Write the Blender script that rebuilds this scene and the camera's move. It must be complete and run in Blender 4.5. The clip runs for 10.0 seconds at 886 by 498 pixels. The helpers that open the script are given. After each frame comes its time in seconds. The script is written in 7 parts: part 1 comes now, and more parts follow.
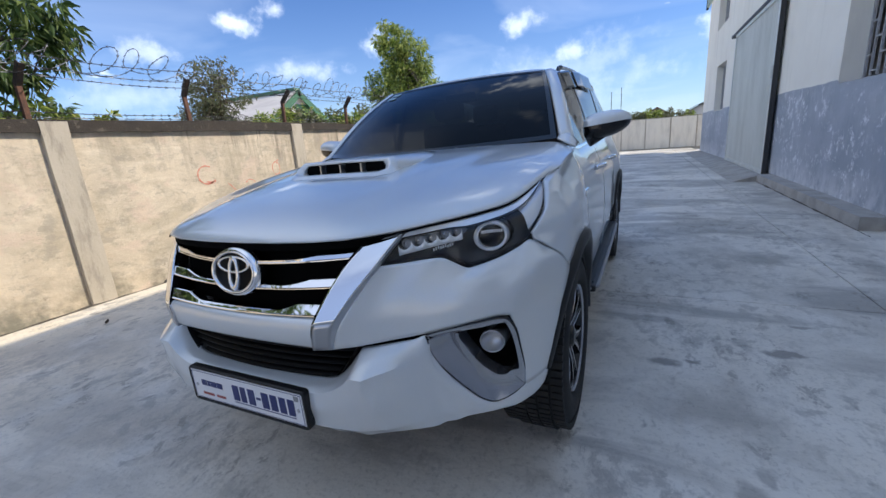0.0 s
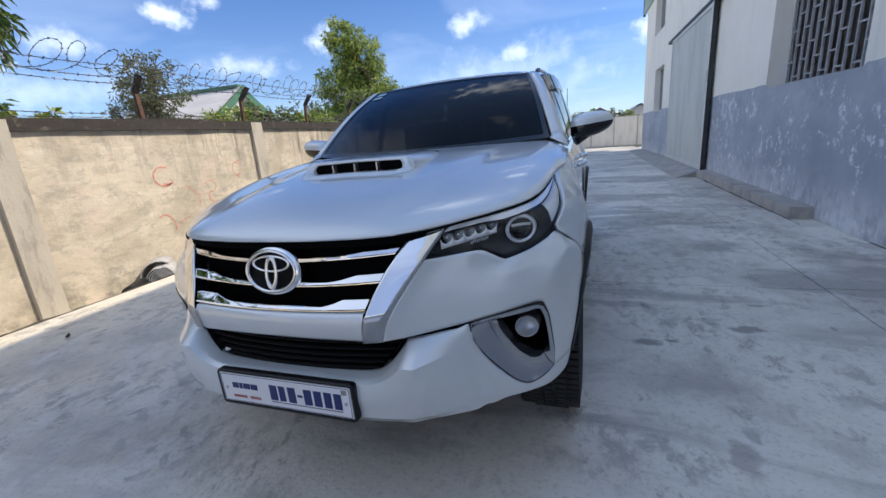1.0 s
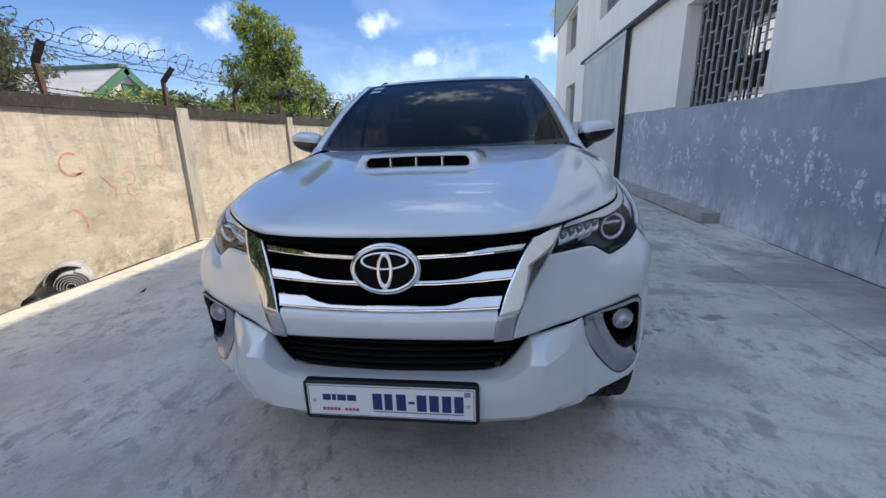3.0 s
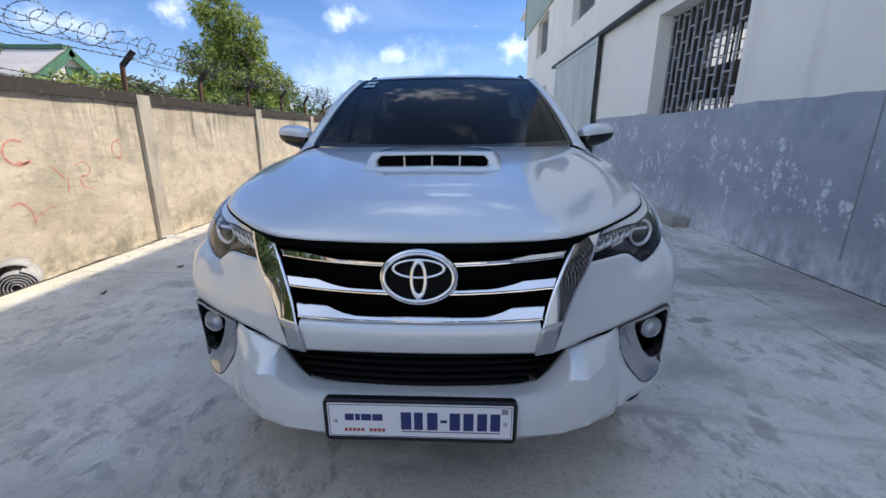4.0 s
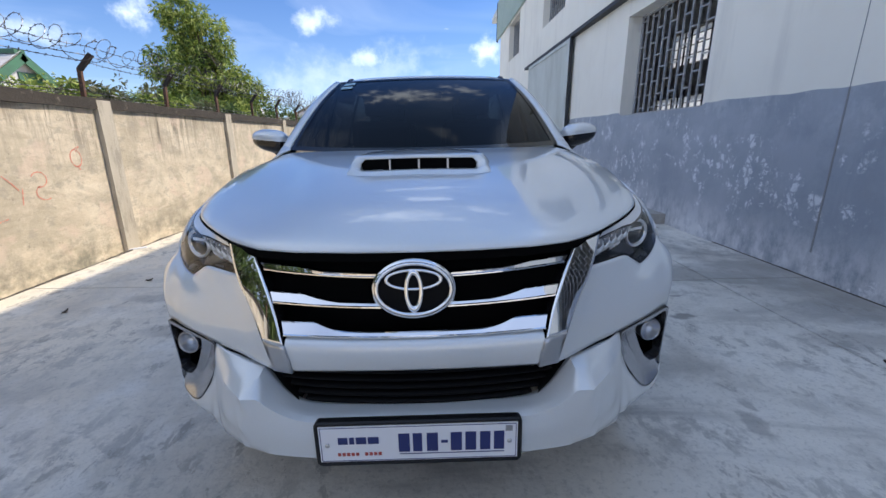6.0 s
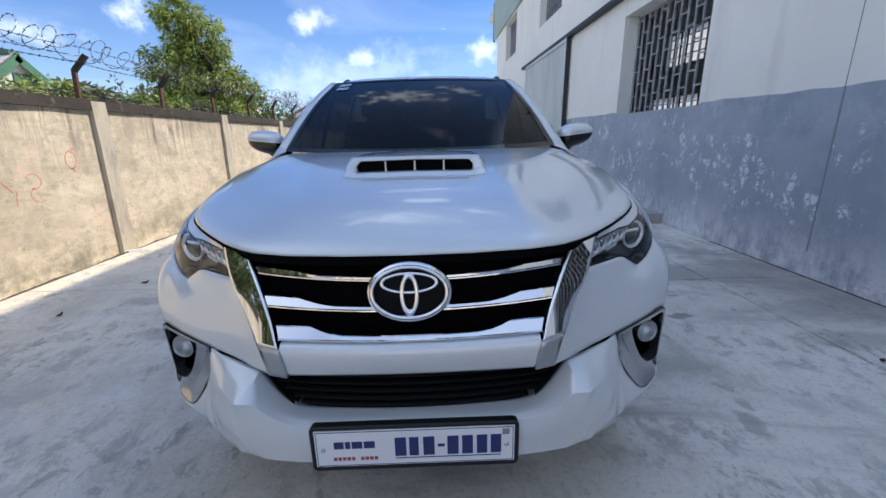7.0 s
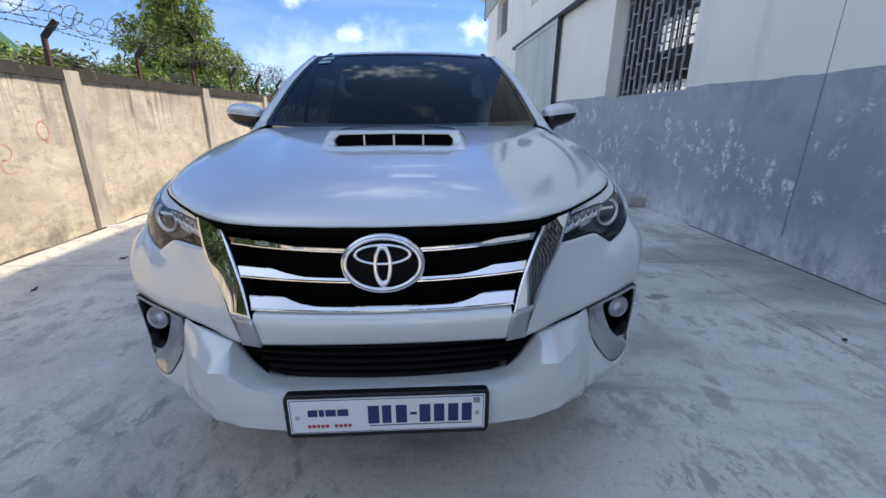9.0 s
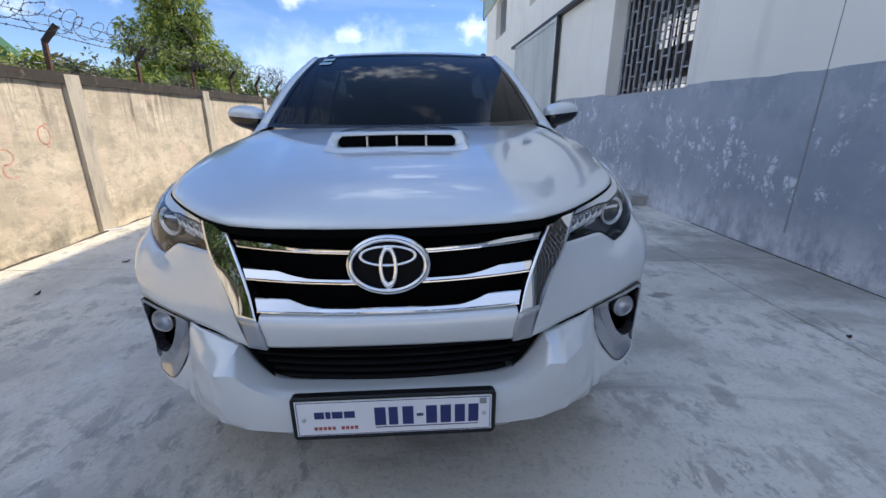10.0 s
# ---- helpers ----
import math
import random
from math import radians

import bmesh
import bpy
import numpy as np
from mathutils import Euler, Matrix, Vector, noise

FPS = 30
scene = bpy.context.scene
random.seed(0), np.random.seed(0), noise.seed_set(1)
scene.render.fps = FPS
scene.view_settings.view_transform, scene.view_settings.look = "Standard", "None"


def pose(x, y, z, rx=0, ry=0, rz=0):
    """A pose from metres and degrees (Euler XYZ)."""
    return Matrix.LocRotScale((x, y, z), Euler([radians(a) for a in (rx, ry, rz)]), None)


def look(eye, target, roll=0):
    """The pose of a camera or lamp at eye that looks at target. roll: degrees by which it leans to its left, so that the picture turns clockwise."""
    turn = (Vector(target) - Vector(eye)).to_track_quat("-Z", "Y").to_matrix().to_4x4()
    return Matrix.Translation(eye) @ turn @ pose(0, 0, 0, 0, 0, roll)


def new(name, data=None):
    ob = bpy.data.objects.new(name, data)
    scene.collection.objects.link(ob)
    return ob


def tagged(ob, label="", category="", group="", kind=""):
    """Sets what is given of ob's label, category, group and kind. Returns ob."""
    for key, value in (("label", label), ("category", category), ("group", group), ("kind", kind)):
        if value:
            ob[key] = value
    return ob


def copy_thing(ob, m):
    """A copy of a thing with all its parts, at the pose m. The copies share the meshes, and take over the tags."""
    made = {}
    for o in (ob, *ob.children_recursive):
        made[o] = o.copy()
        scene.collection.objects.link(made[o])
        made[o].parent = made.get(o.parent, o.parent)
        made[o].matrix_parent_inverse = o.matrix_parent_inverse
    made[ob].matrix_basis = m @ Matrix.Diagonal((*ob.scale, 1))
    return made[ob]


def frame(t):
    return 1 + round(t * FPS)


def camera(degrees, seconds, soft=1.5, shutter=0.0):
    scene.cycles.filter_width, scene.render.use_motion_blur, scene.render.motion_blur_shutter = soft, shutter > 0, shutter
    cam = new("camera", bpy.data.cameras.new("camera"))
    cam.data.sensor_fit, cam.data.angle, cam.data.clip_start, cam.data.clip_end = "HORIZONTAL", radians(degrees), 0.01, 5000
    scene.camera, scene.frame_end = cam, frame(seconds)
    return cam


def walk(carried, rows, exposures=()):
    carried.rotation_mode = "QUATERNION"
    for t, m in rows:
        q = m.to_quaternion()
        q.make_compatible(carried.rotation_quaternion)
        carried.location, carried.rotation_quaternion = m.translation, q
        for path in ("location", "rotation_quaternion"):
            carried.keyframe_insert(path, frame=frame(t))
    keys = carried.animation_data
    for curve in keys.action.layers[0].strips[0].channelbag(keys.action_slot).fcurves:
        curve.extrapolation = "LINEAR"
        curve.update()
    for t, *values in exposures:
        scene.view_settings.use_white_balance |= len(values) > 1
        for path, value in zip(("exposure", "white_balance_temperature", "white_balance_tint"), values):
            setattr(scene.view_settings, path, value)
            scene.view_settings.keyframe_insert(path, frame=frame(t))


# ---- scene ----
cam = camera(94.6, 10.0)
PATH = [
    (0, (1.127, -0.753, 1.268), (0.268, 0.982, 0.765), -4.4),
    (0.5, (1.028, -0.868, 1.288), (0.269, 0.909, 0.775), -4.4),
    (1, (0.915, -0.914, 1.288), (0.264, 0.902, 0.764), -4.5),
    (1.5, (0.742, -0.929, 1.292), (0.201, 0.921, 0.759), -4.3),
    (2, (0.627, -0.954, 1.297), (0.193, 0.922, 0.759), -3.7),
    (2.5, (0.458, -1.040, 1.295), (0.130, 0.859, 0.758), -2.6),
    (3.8, (0.118, -0.983, 1.293), (0.023, 0.942, 0.760), 0.4),
    (4, (0.092, -0.960, 1.292), (0.027, 0.965, 0.752), 0.6),
    (4.5, (0.059, -0.905, 1.276), (0.046, 1.019, 0.734), 0.8),
    (5, (0.054, -0.888, 1.278), (0.070, 1.038, 0.740), 0.5),
    (5.5, (0.044, -0.895, 1.284), (0.075, 1.034, 0.754), 0.0),
    (7, (0.052, -0.885, 1.295), (0.104, 1.042, 0.765), -0.5),
    (7.5, (0.049, -0.888, 1.289), (0.114, 1.033, 0.734), -0.1),
    (8, (0.051, -0.893, 1.271), (0.133, 1.018, 0.689), 0.4),
    (8.5, (0.068, -0.899, 1.271), (0.167, 1.005, 0.669), 0.7),
    (9, (0.087, -0.902, 1.274), (0.197, 0.998, 0.662), 0.8),
    (9.5, (0.086, -0.901, 1.276), (0.198, 1.000, 0.663), 0.5),
    (10, (0.076, -0.899, 1.275), (0.182, 1.002, 0.663), 0.2),
]
walk(cam, [(t, look(eye, target, roll)) for t, eye, target, roll in PATH], exposures=[(0.0, 0.42), (10.0, 0.55)])

# ---- world, sun ----
SUN_ELEV, SUN_AZ = 46.0, 25.0          # degrees; azimuth from +x towards +y
world = bpy.data.worlds.new("sky")
scene.world = world
world.use_nodes = True
wn, wl = world.node_tree.nodes, world.node_tree.links
wn.clear()
sky = wn.new("ShaderNodeTexSky")
sky.sky_type = "NISHITA"
sky.sun_disc = False
sky.sun_elevation = radians(SUN_ELEV)
sky.sun_rotation = radians(90 - SUN_AZ)
sky.air_density, sky.dust_density, sky.ozone_density = 1.0, 0.15, 4.0
w_out, w_bg = wn.new("ShaderNodeOutputWorld"), wn.new("ShaderNodeBackground")
w_bg.inputs["Strength"].default_value = 0.15
w_tc, w_sep = wn.new("ShaderNodeTexCoord"), wn.new("ShaderNodeSeparateXYZ")
wl.new(w_tc.outputs["Generated"], w_sep.inputs[0])


def w_math(op, a, b):
    n = wn.new("ShaderNodeMath")
    n.operation = op
    for k, v in enumerate((a, b)):
        if isinstance(v, (int, float)):
            n.inputs[k].default_value = v
        else:
            wl.new(v, n.inputs[k])
    return n.outputs[0]


# small clouds: a noise on a flat layer overhead breaks up their edges
w_h = w_math("ADD", w_math("MAXIMUM", w_sep.outputs[2], 0.0), 0.16)
w_comb = wn.new("ShaderNodeCombineXYZ")
wl.new(w_math("DIVIDE", w_sep.outputs[0], w_h), w_comb.inputs[0])
wl.new(w_math("DIVIDE", w_sep.outputs[1], w_h), w_comb.inputs[1])
w_noise = wn.new("ShaderNodeTexNoise")
w_noise.inputs["Scale"].default_value = 3.1
w_noise.inputs["Detail"].default_value = 8.0
w_noise.inputs["Roughness"].default_value = 0.46
w_noise.inputs["Distortion"].default_value = 0.25
wl.new(w_comb.outputs[0], w_noise.inputs["Vector"])
w_ramp = wn.new("ShaderNodeValToRGB")
w_ramp.color_ramp.elements[0].position, w_ramp.color_ramp.elements[1].position = 0.70, 0.82
wl.new(w_noise.outputs["Fac"], w_ramp.inputs["Fac"])
w_puff = wn.new("ShaderNodeTexNoise")
w_puff.inputs["Scale"].default_value, w_puff.inputs["Detail"].default_value, w_puff.inputs["Roughness"].default_value = 22.0, 6.0, 0.58
wl.new(w_tc.outputs["Generated"], w_puff.inputs["Vector"])
w_rag = w_math("MULTIPLY", w_math("SUBTRACT", w_puff.outputs["Fac"], 0.5), 2.6)


def w_dotv(vec):
    n = wn.new("ShaderNodeVectorMath")
    n.operation = "DOT_PRODUCT"
    wl.new(w_tc.outputs["Generated"], n.inputs[0])
    n.inputs[1].default_value = vec
    return n.outputs["Value"]


def w_cloud(az, el, half_w, half_h, tilt, dense):
    """One cloud: direction, half-sizes and tilt in degrees."""
    a, e, k = radians(az), radians(el), radians(tilt)
    right = Vector((math.sin(a), -math.cos(a), 0))
    up = Vector((-math.sin(e) * math.cos(a), -math.sin(e) * math.sin(a), math.cos(e)))
    e1, e2 = right * math.cos(k) + up * math.sin(k), up * math.cos(k) - right * math.sin(k)
    u, v = w_dotv(e1 / radians(half_w)), w_dotv(e2 / radians(half_h))
    q = w_math("SQRT", w_math("ADD", w_math("MULTIPLY", u, u), w_math("MULTIPLY", v, v)), 0.0)
    r = wn.new("ShaderNodeMapRange")
    r.interpolation_type = "SMOOTHSTEP"
    r.inputs[1].default_value, r.inputs[2].default_value, r.inputs[4].default_value = 0.12, 1.15, dense
    wl.new(w_math("SUBTRACT", w_math("ADD", w_rag, 1.0), q), r.inputs[0])
    return r.outputs[0]


w_cover = w_ramp.outputs["Color"]
for puff in ((138.7, 14.7, 3.0, 1.6, 8, 0.70), (134.2, 16.2, 2.1, 1.6, 0, 0.5), (104.4, 13.2, 3.4, 1.9, 12, 0.52), (98.4, 9.6, 3.5, 1.5, 0, 0.46), (122.6, 12.6, 3.0, 2.0, 20, 0.66),
             (149.0, 11.4, 4.4, 1.8, 0, 0.42), (131.5, 9.9, 6.5, 1.5, 0, 0.4), (83.0, 10.4, 3.2, 2.2, 0, 0.6), (98.0, 48.0, 14.0, 6.0, 14, 0.95), (80.0, 44.5, 9.0, 2.4, 25, 0.6), (79.0, 68.0, 8.0, 2.2, 10, 0.4),
             (92.0, 33.0, 6.0, 1.9, 4, 0.85), (90.0, 28.0, 9.0, 0.9, -3, 0.6), (101.0, 6.5, 19.0, 5.4, 4, 0.20), (150.0, 7.0, 9.0, 2.4, 0, 0.22)):
    w_cover = w_math("MAXIMUM", w_cover, w_cloud(*puff))
# even sheets of thin cloud, added unseen in west and south to fill the shade
for az, el, lo, hi, dense in ((202, 38, 0.66, 0.98, 0.42), (268, 34, 0.70, 0.98, 0.18)):
    w_fill_sheet = wn.new("ShaderNodeMapRange")
    w_fill_sheet.interpolation_type = "SMOOTHSTEP"
    w_fill_sheet.inputs[1].default_value, w_fill_sheet.inputs[2].default_value, w_fill_sheet.inputs[4].default_value = lo, hi, dense
    wl.new(w_dotv((math.cos(radians(az)) * math.cos(radians(el)), math.sin(radians(az)) * math.cos(radians(el)), math.sin(radians(el)))), w_fill_sheet.inputs[0])
    w_cover = w_math("MAXIMUM", w_cover, w_fill_sheet.outputs[0])
w_mix = wn.new("ShaderNodeMixRGB")
w_mix.inputs[2].default_value = (8.4, 9.1, 10.2, 1)
wl.new(w_cover, w_mix.inputs[0])
w_tint = wn.new("ShaderNodeMixRGB")
w_tint.blend_type = "MULTIPLY"
w_tint.inputs[0].default_value = 1.0
w_tint.inputs[2].default_value = (0.36, 0.525, 0.77, 1)
wl.new(sky.outputs[0], w_tint.inputs[1])
# thin bright haze round the sun, added out of view to brighten the yard
w_dot = wn.new("ShaderNodeVectorMath")
w_dot.operation = "DOT_PRODUCT"
wl.new(w_tc.outputs["Generated"], w_dot.inputs[0])
w_dot.inputs[1].default_value = (math.cos(radians(SUN_ELEV)) * math.cos(radians(SUN_AZ)), math.cos(radians(SUN_ELEV)) * math.sin(radians(SUN_AZ)), math.sin(radians(SUN_ELEV)))
w_fill_glow = wn.new("ShaderNodeMapRange")
w_fill_glow.interpolation_type = "SMOOTHSTEP"
w_fill_glow.inputs[1].default_value, w_fill_glow.inputs[2].default_value = 0.93, 1.0
wl.new(w_dot.outputs["Value"], w_fill_glow.inputs[0])
w_fill_haze = wn.new("ShaderNodeMixRGB")
w_fill_haze.blend_type = "ADD"
w_fill_haze.inputs[2].default_value = (10.0, 11.0, 12.0, 1)
wl.new(w_fill_glow.outputs[0], w_fill_haze.inputs[0])
# pale veil low over the horizon
w_low = w_math("MULTIPLY", w_math("POWER", w_math("SUBTRACT", 1.0, w_math("MAXIMUM", w_sep.outputs[2], 0.0)), 7.0), 0.44)
w_veil = wn.new("ShaderNodeMixRGB")
w_veil.inputs[2].default_value = (5.0, 5.6, 6.2, 1)
wl.new(w_low, w_veil.inputs[0])
wl.new(w_mix.outputs[0], w_veil.inputs[1])
# thin high veil towards the zenith, added out of view as light from above
w_top = wn.new("ShaderNodeMapRange")
w_top.interpolation_type = "SMOOTHSTEP"
w_top.inputs[1].default_value, w_top.inputs[2].default_value, w_top.inputs[4].default_value = 0.55, 1.0, 0.20
wl.new(w_sep.outputs[2], w_top.inputs[0])
w_high = wn.new("ShaderNodeMixRGB")
w_high.inputs[2].default_value = (5.6, 8.4, 12.8, 1)
wl.new(w_top.outputs[0], w_high.inputs[0])
wl.new(w_tint.outputs[0], w_high.inputs[1])
# wisps
w_wisp = wn.new("ShaderNodeTexNoise")
w_wisp.inputs["Scale"].default_value, w_wisp.inputs["Detail"].default_value, w_wisp.inputs["Distortion"].default_value = 0.9, 5.0, 0.8
wl.new(w_comb.outputs[0], w_wisp.inputs["Vector"])
w_wr = wn.new("ShaderNodeMapRange")
w_wr.inputs[1].default_value, w_wr.inputs[2].default_value, w_wr.inputs[4].default_value = 0.48, 0.78, 0.26
wl.new(w_wisp.outputs["Fac"], w_wr.inputs[0])
w_thin = wn.new("ShaderNodeMixRGB")
w_thin.inputs[2].default_value = (5.8, 6.7, 8.1, 1)
wl.new(w_wr.outputs[0], w_thin.inputs[0])
wl.new(w_high.outputs[0], w_thin.inputs[1])
wl.new(w_thin.outputs[0], w_mix.inputs[1])
wl.new(w_veil.outputs[0], w_fill_haze.inputs[1])
wl.new(w_fill_haze.outputs[0], w_bg.inputs["Color"])
wl.new(w_bg.outputs[0], w_out.inputs[0])

sun_data = bpy.data.lights.new("sun", "SUN")
sun_data.energy, sun_data.angle, sun_data.color = 3.65, radians(0.53), (1.0, 0.88, 0.72)
sun_lamp = new("sun", sun_data)
sun_to = Vector((math.cos(radians(SUN_ELEV)) * math.cos(radians(SUN_AZ)), math.cos(radians(SUN_ELEV)) * math.sin(radians(SUN_AZ)), math.sin(radians(SUN_ELEV))))
sun_lamp.matrix_basis = look((0, 0, 30), Vector((0, 0, 30)) - sun_to)


# ---- materials ----
class Mat:
    """A small builder of node materials on a Principled shader, in object coordinates."""

    def __init__(self, name, color, rough=0.6, metal=0.0, coords="Object"):
        self.m = bpy.data.materials.new(name)
        self.m.use_nodes = True
        self.n, self.l = self.m.node_tree.nodes, self.m.node_tree.links
        self.p = self.n["Principled BSDF"]
        self.p.inputs["Base Color"].default_value = (*color, 1)
        self.p.inputs["Roughness"].default_value = rough
        self.p.inputs["Metallic"].default_value = metal
        self.tc = self.n.new("ShaderNodeTexCoord").outputs[coords]
        self.col = None
        self.base = color

    def set(self, **kw):
        for k, v in kw.items():
            self.p.inputs[k.replace("_", " ")].default_value = v
        return self

    def coord(self, scale):
        mp = self.n.new("ShaderNodeMapping")
        mp.inputs["Scale"].default_value = scale if isinstance(scale, tuple) else (scale,) * 3
        self.l.new(self.tc, mp.inputs[0])
        return mp.outputs[0]

    def noise(self, scale, detail=5, rough=0.6, lo=0.35, hi=0.65, distort=0.0):
        t = self.n.new("ShaderNodeTexNoise")
        t.inputs["Scale"].default_value = 1.0
        t.inputs["Detail"].default_value, t.inputs["Roughness"].default_value = detail, rough
        t.inputs["Distortion"].default_value = distort
        self.l.new(self.coord(scale), t.inputs["Vector"])
        r = self.n.new("ShaderNodeMapRange")
        r.inputs[1].default_value, r.inputs[2].default_value = lo, hi
        self.l.new(t.outputs["Fac"], r.inputs[0])
        return r.outputs[0]

    def mult(self, a, b):
        n = self.n.new("ShaderNodeMath")
        n.operation = "MULTIPLY"
        for k, v in enumerate((a, b)):
            if isinstance(v, (int, float)):
                n.inputs[k].default_value = v
            else:
                self.l.new(v, n.inputs[k])
        return n.outputs[0]

    def height(self, axis, lo, hi):
        """0 at lo to 1 at hi along an axis of the coordinates."""
        sep = self.n.new("ShaderNodeSeparateXYZ")
        self.l.new(self.tc, sep.inputs[0])
        r = self.n.new("ShaderNodeMapRange")
        r.inputs[1].default_value, r.inputs[2].default_value = lo, hi
        self.l.new(sep.outputs["xyz".index(axis)], r.inputs[0])
        return r.outputs[0]

    def blend(self, fac, color):
        mx = self.n.new("ShaderNodeMixRGB")
        if self.col is None:
            mx.inputs[1].default_value = (*self.base, 1)
        else:
            self.l.new(self.col, mx.inputs[1])
        mx.inputs[2].default_value = (*color, 1)
        if isinstance(fac, (int, float)):
            mx.inputs[0].default_value = fac
        else:
            self.l.new(fac, mx.inputs[0])
        self.col = mx.outputs[0]
        self.l.new(self.col, self.p.inputs["Base Color"])
        return self

    def vary(self, amount=0.15):
        """A little lightness of its own for each piece."""
        oi = self.n.new("ShaderNodeObjectInfo")
        hv = self.n.new("ShaderNodeHueSaturation")
        r = self.n.new("ShaderNodeMapRange")
        r.inputs[3].default_value, r.inputs[4].default_value = 1 - amount, 1 + amount
        self.l.new(oi.outputs["Random"], r.inputs[0])
        self.l.new(r.outputs[0], hv.inputs["Value"])
        if self.col is None:
            hv.inputs["Color"].default_value = (*self.base, 1)
        else:
            self.l.new(self.col, hv.inputs["Color"])
        self.col = hv.outputs[0]
        self.l.new(self.col, self.p.inputs["Base Color"])
        return self

    def bump(self, fac, strength=0.3, dist=0.01):
        b = self.n.new("ShaderNodeBump")
        b.inputs["Strength"].default_value, b.inputs["Distance"].default_value = strength, dist
        self.l.new(fac, b.inputs["Height"])
        last = self.p.inputs["Normal"].links
        if last:
            self.l.new(last[0].from_socket, b.inputs["Normal"])
        self.l.new(b.outputs[0], self.p.inputs["Normal"])
        return self

    def roughen(self, fac, lo, hi):
        r = self.n.new("ShaderNodeMapRange")
        r.inputs[3].default_value, r.inputs[4].default_value = lo, hi
        self.l.new(fac, r.inputs[0])
        self.l.new(r.outputs[0], self.p.inputs["Roughness"])
        return self


def tinted_glass(name, tint, ior=1.5):
    m = bpy.data.materials.new(name)
    m.use_nodes = True
    n, l = m.node_tree.nodes, m.node_tree.links
    n.clear()
    out, mix = n.new("ShaderNodeOutputMaterial"), n.new("ShaderNodeMixShader")
    tr, gl, lw = n.new("ShaderNodeBsdfTransparent"), n.new("ShaderNodeBsdfGlossy"), n.new("ShaderNodeLayerWeight")
    up, fr = n.new("ShaderNodeMath"), n.new("ShaderNodeMapRange")
    tr.inputs[0].default_value = (*tint, 1)
    gl.inputs["Roughness"].default_value = 0.0
    lw.inputs[0].default_value = 0.5
    up.operation, up.inputs[1].default_value = "POWER", 5.0
    fr.inputs[3].default_value, fr.inputs[4].default_value = ((ior - 1) / (ior + 1)) ** 2, 1.0
    l.new(lw.outputs["Facing"], up.inputs[0])
    l.new(up.outputs[0], fr.inputs[0])
    l.new(fr.outputs[0], mix.inputs[0])
    l.new(tr.outputs[0], mix.inputs[1])
    l.new(gl.outputs[0], mix.inputs[2])
    l.new(mix.outputs[0], out.inputs[0])
    return m


M_ground = Mat("yard_concrete", (0.72, 0.69, 0.62), 0.75)
M_ground.blend(M_ground.noise(0.35, 7, 0.55, 0.40, 0.62), (0.54, 0.52, 0.47))
# trowelled sweeps and damp-dark patches
M_ground.blend(M_ground.mult(M_ground.noise((0.42, 1.15, 1), 7, 0.58, 0.48, 0.57, 0.8), 0.80), (0.335, 0.325, 0.30))
M_ground.blend(M_ground.mult(M_ground.noise((0.75, 0.60, 1), 9, 0.64, 0.52, 0.60, 0.4), 0.52), (0.31, 0.295, 0.265))
# brown dust film, ragged at its edge, from the car's nose across to the west wall
g_dust = M_ground.mult(M_ground.noise((1.1, 1.5, 1), 10, 0.70, 0.47, 0.57), M_ground.height("x", 2.6, 0.6))
M_ground.blend(M_ground.mult(g_dust, 0.16), (0.36, 0.325, 0.275))
# ragged warm cream tint, stronger towards the west wall
M_ground.blend(M_ground.mult(M_ground.mult(M_ground.noise(1.1, 7, 0.66, 0.30, 0.56), M_ground.height("x", 0.2, -2.4)), 0.75), (0.74, 0.66, 0.53))
# strip by the west wall: the sun's warm brightness painted into the concrete
M_ground.blend(M_ground.mult(M_ground.height("x", -2.9, -3.25), 0.7), (0.76, 0.68, 0.53))
# scoured pale laitance
M_ground.blend(M_ground.mult(M_ground.noise((2.6, 2.1, 1), 7, 0.60, 0.50, 0.66), 0.45), (0.74, 0.725, 0.68))
M_ground.blend(M_ground.mult(M_ground.mult(M_ground.noise((8.0, 5.5, 1), 9, 0.74, 0.49, 0.58, 0.3), M_ground.noise((0.9, 1.2, 1), 5, 0.6, 0.44, 0.56)), 0.60), (0.31, 0.30, 0.275))
# pitted flecks within patches, and separate small oil spots
g_fleck = M_ground.mult(M_ground.noise((11.0, 6.5, 1), 9, 0.74, 0.54, 0.58, 0.4), M_ground.noise((1.3, 0.9, 1), 6, 0.6, 0.50, 0.55))
M_ground.blend(M_ground.mult(g_fleck, 0.46), (0.17, 0.16, 0.145))
g_spot = M_ground.noise((2.6, 4.4, 1), 4, 0.6, 0.68, 0.73)
M_ground.blend(M_ground.mult(g_spot, 0.50), (0.19, 0.18, 0.165))
M_ground.blend(M_ground.mult(M_ground.noise((7.0, 3.2, 1), 3, 0.55, 0.72, 0.75), 0.5), (0.12, 0.115, 0.105))
M_ground.blend(M_ground.mult(M_ground.noise(38.0, 4, 0.75, 0.52, 0.64), 0.30), (0.26, 0.25, 0.23))
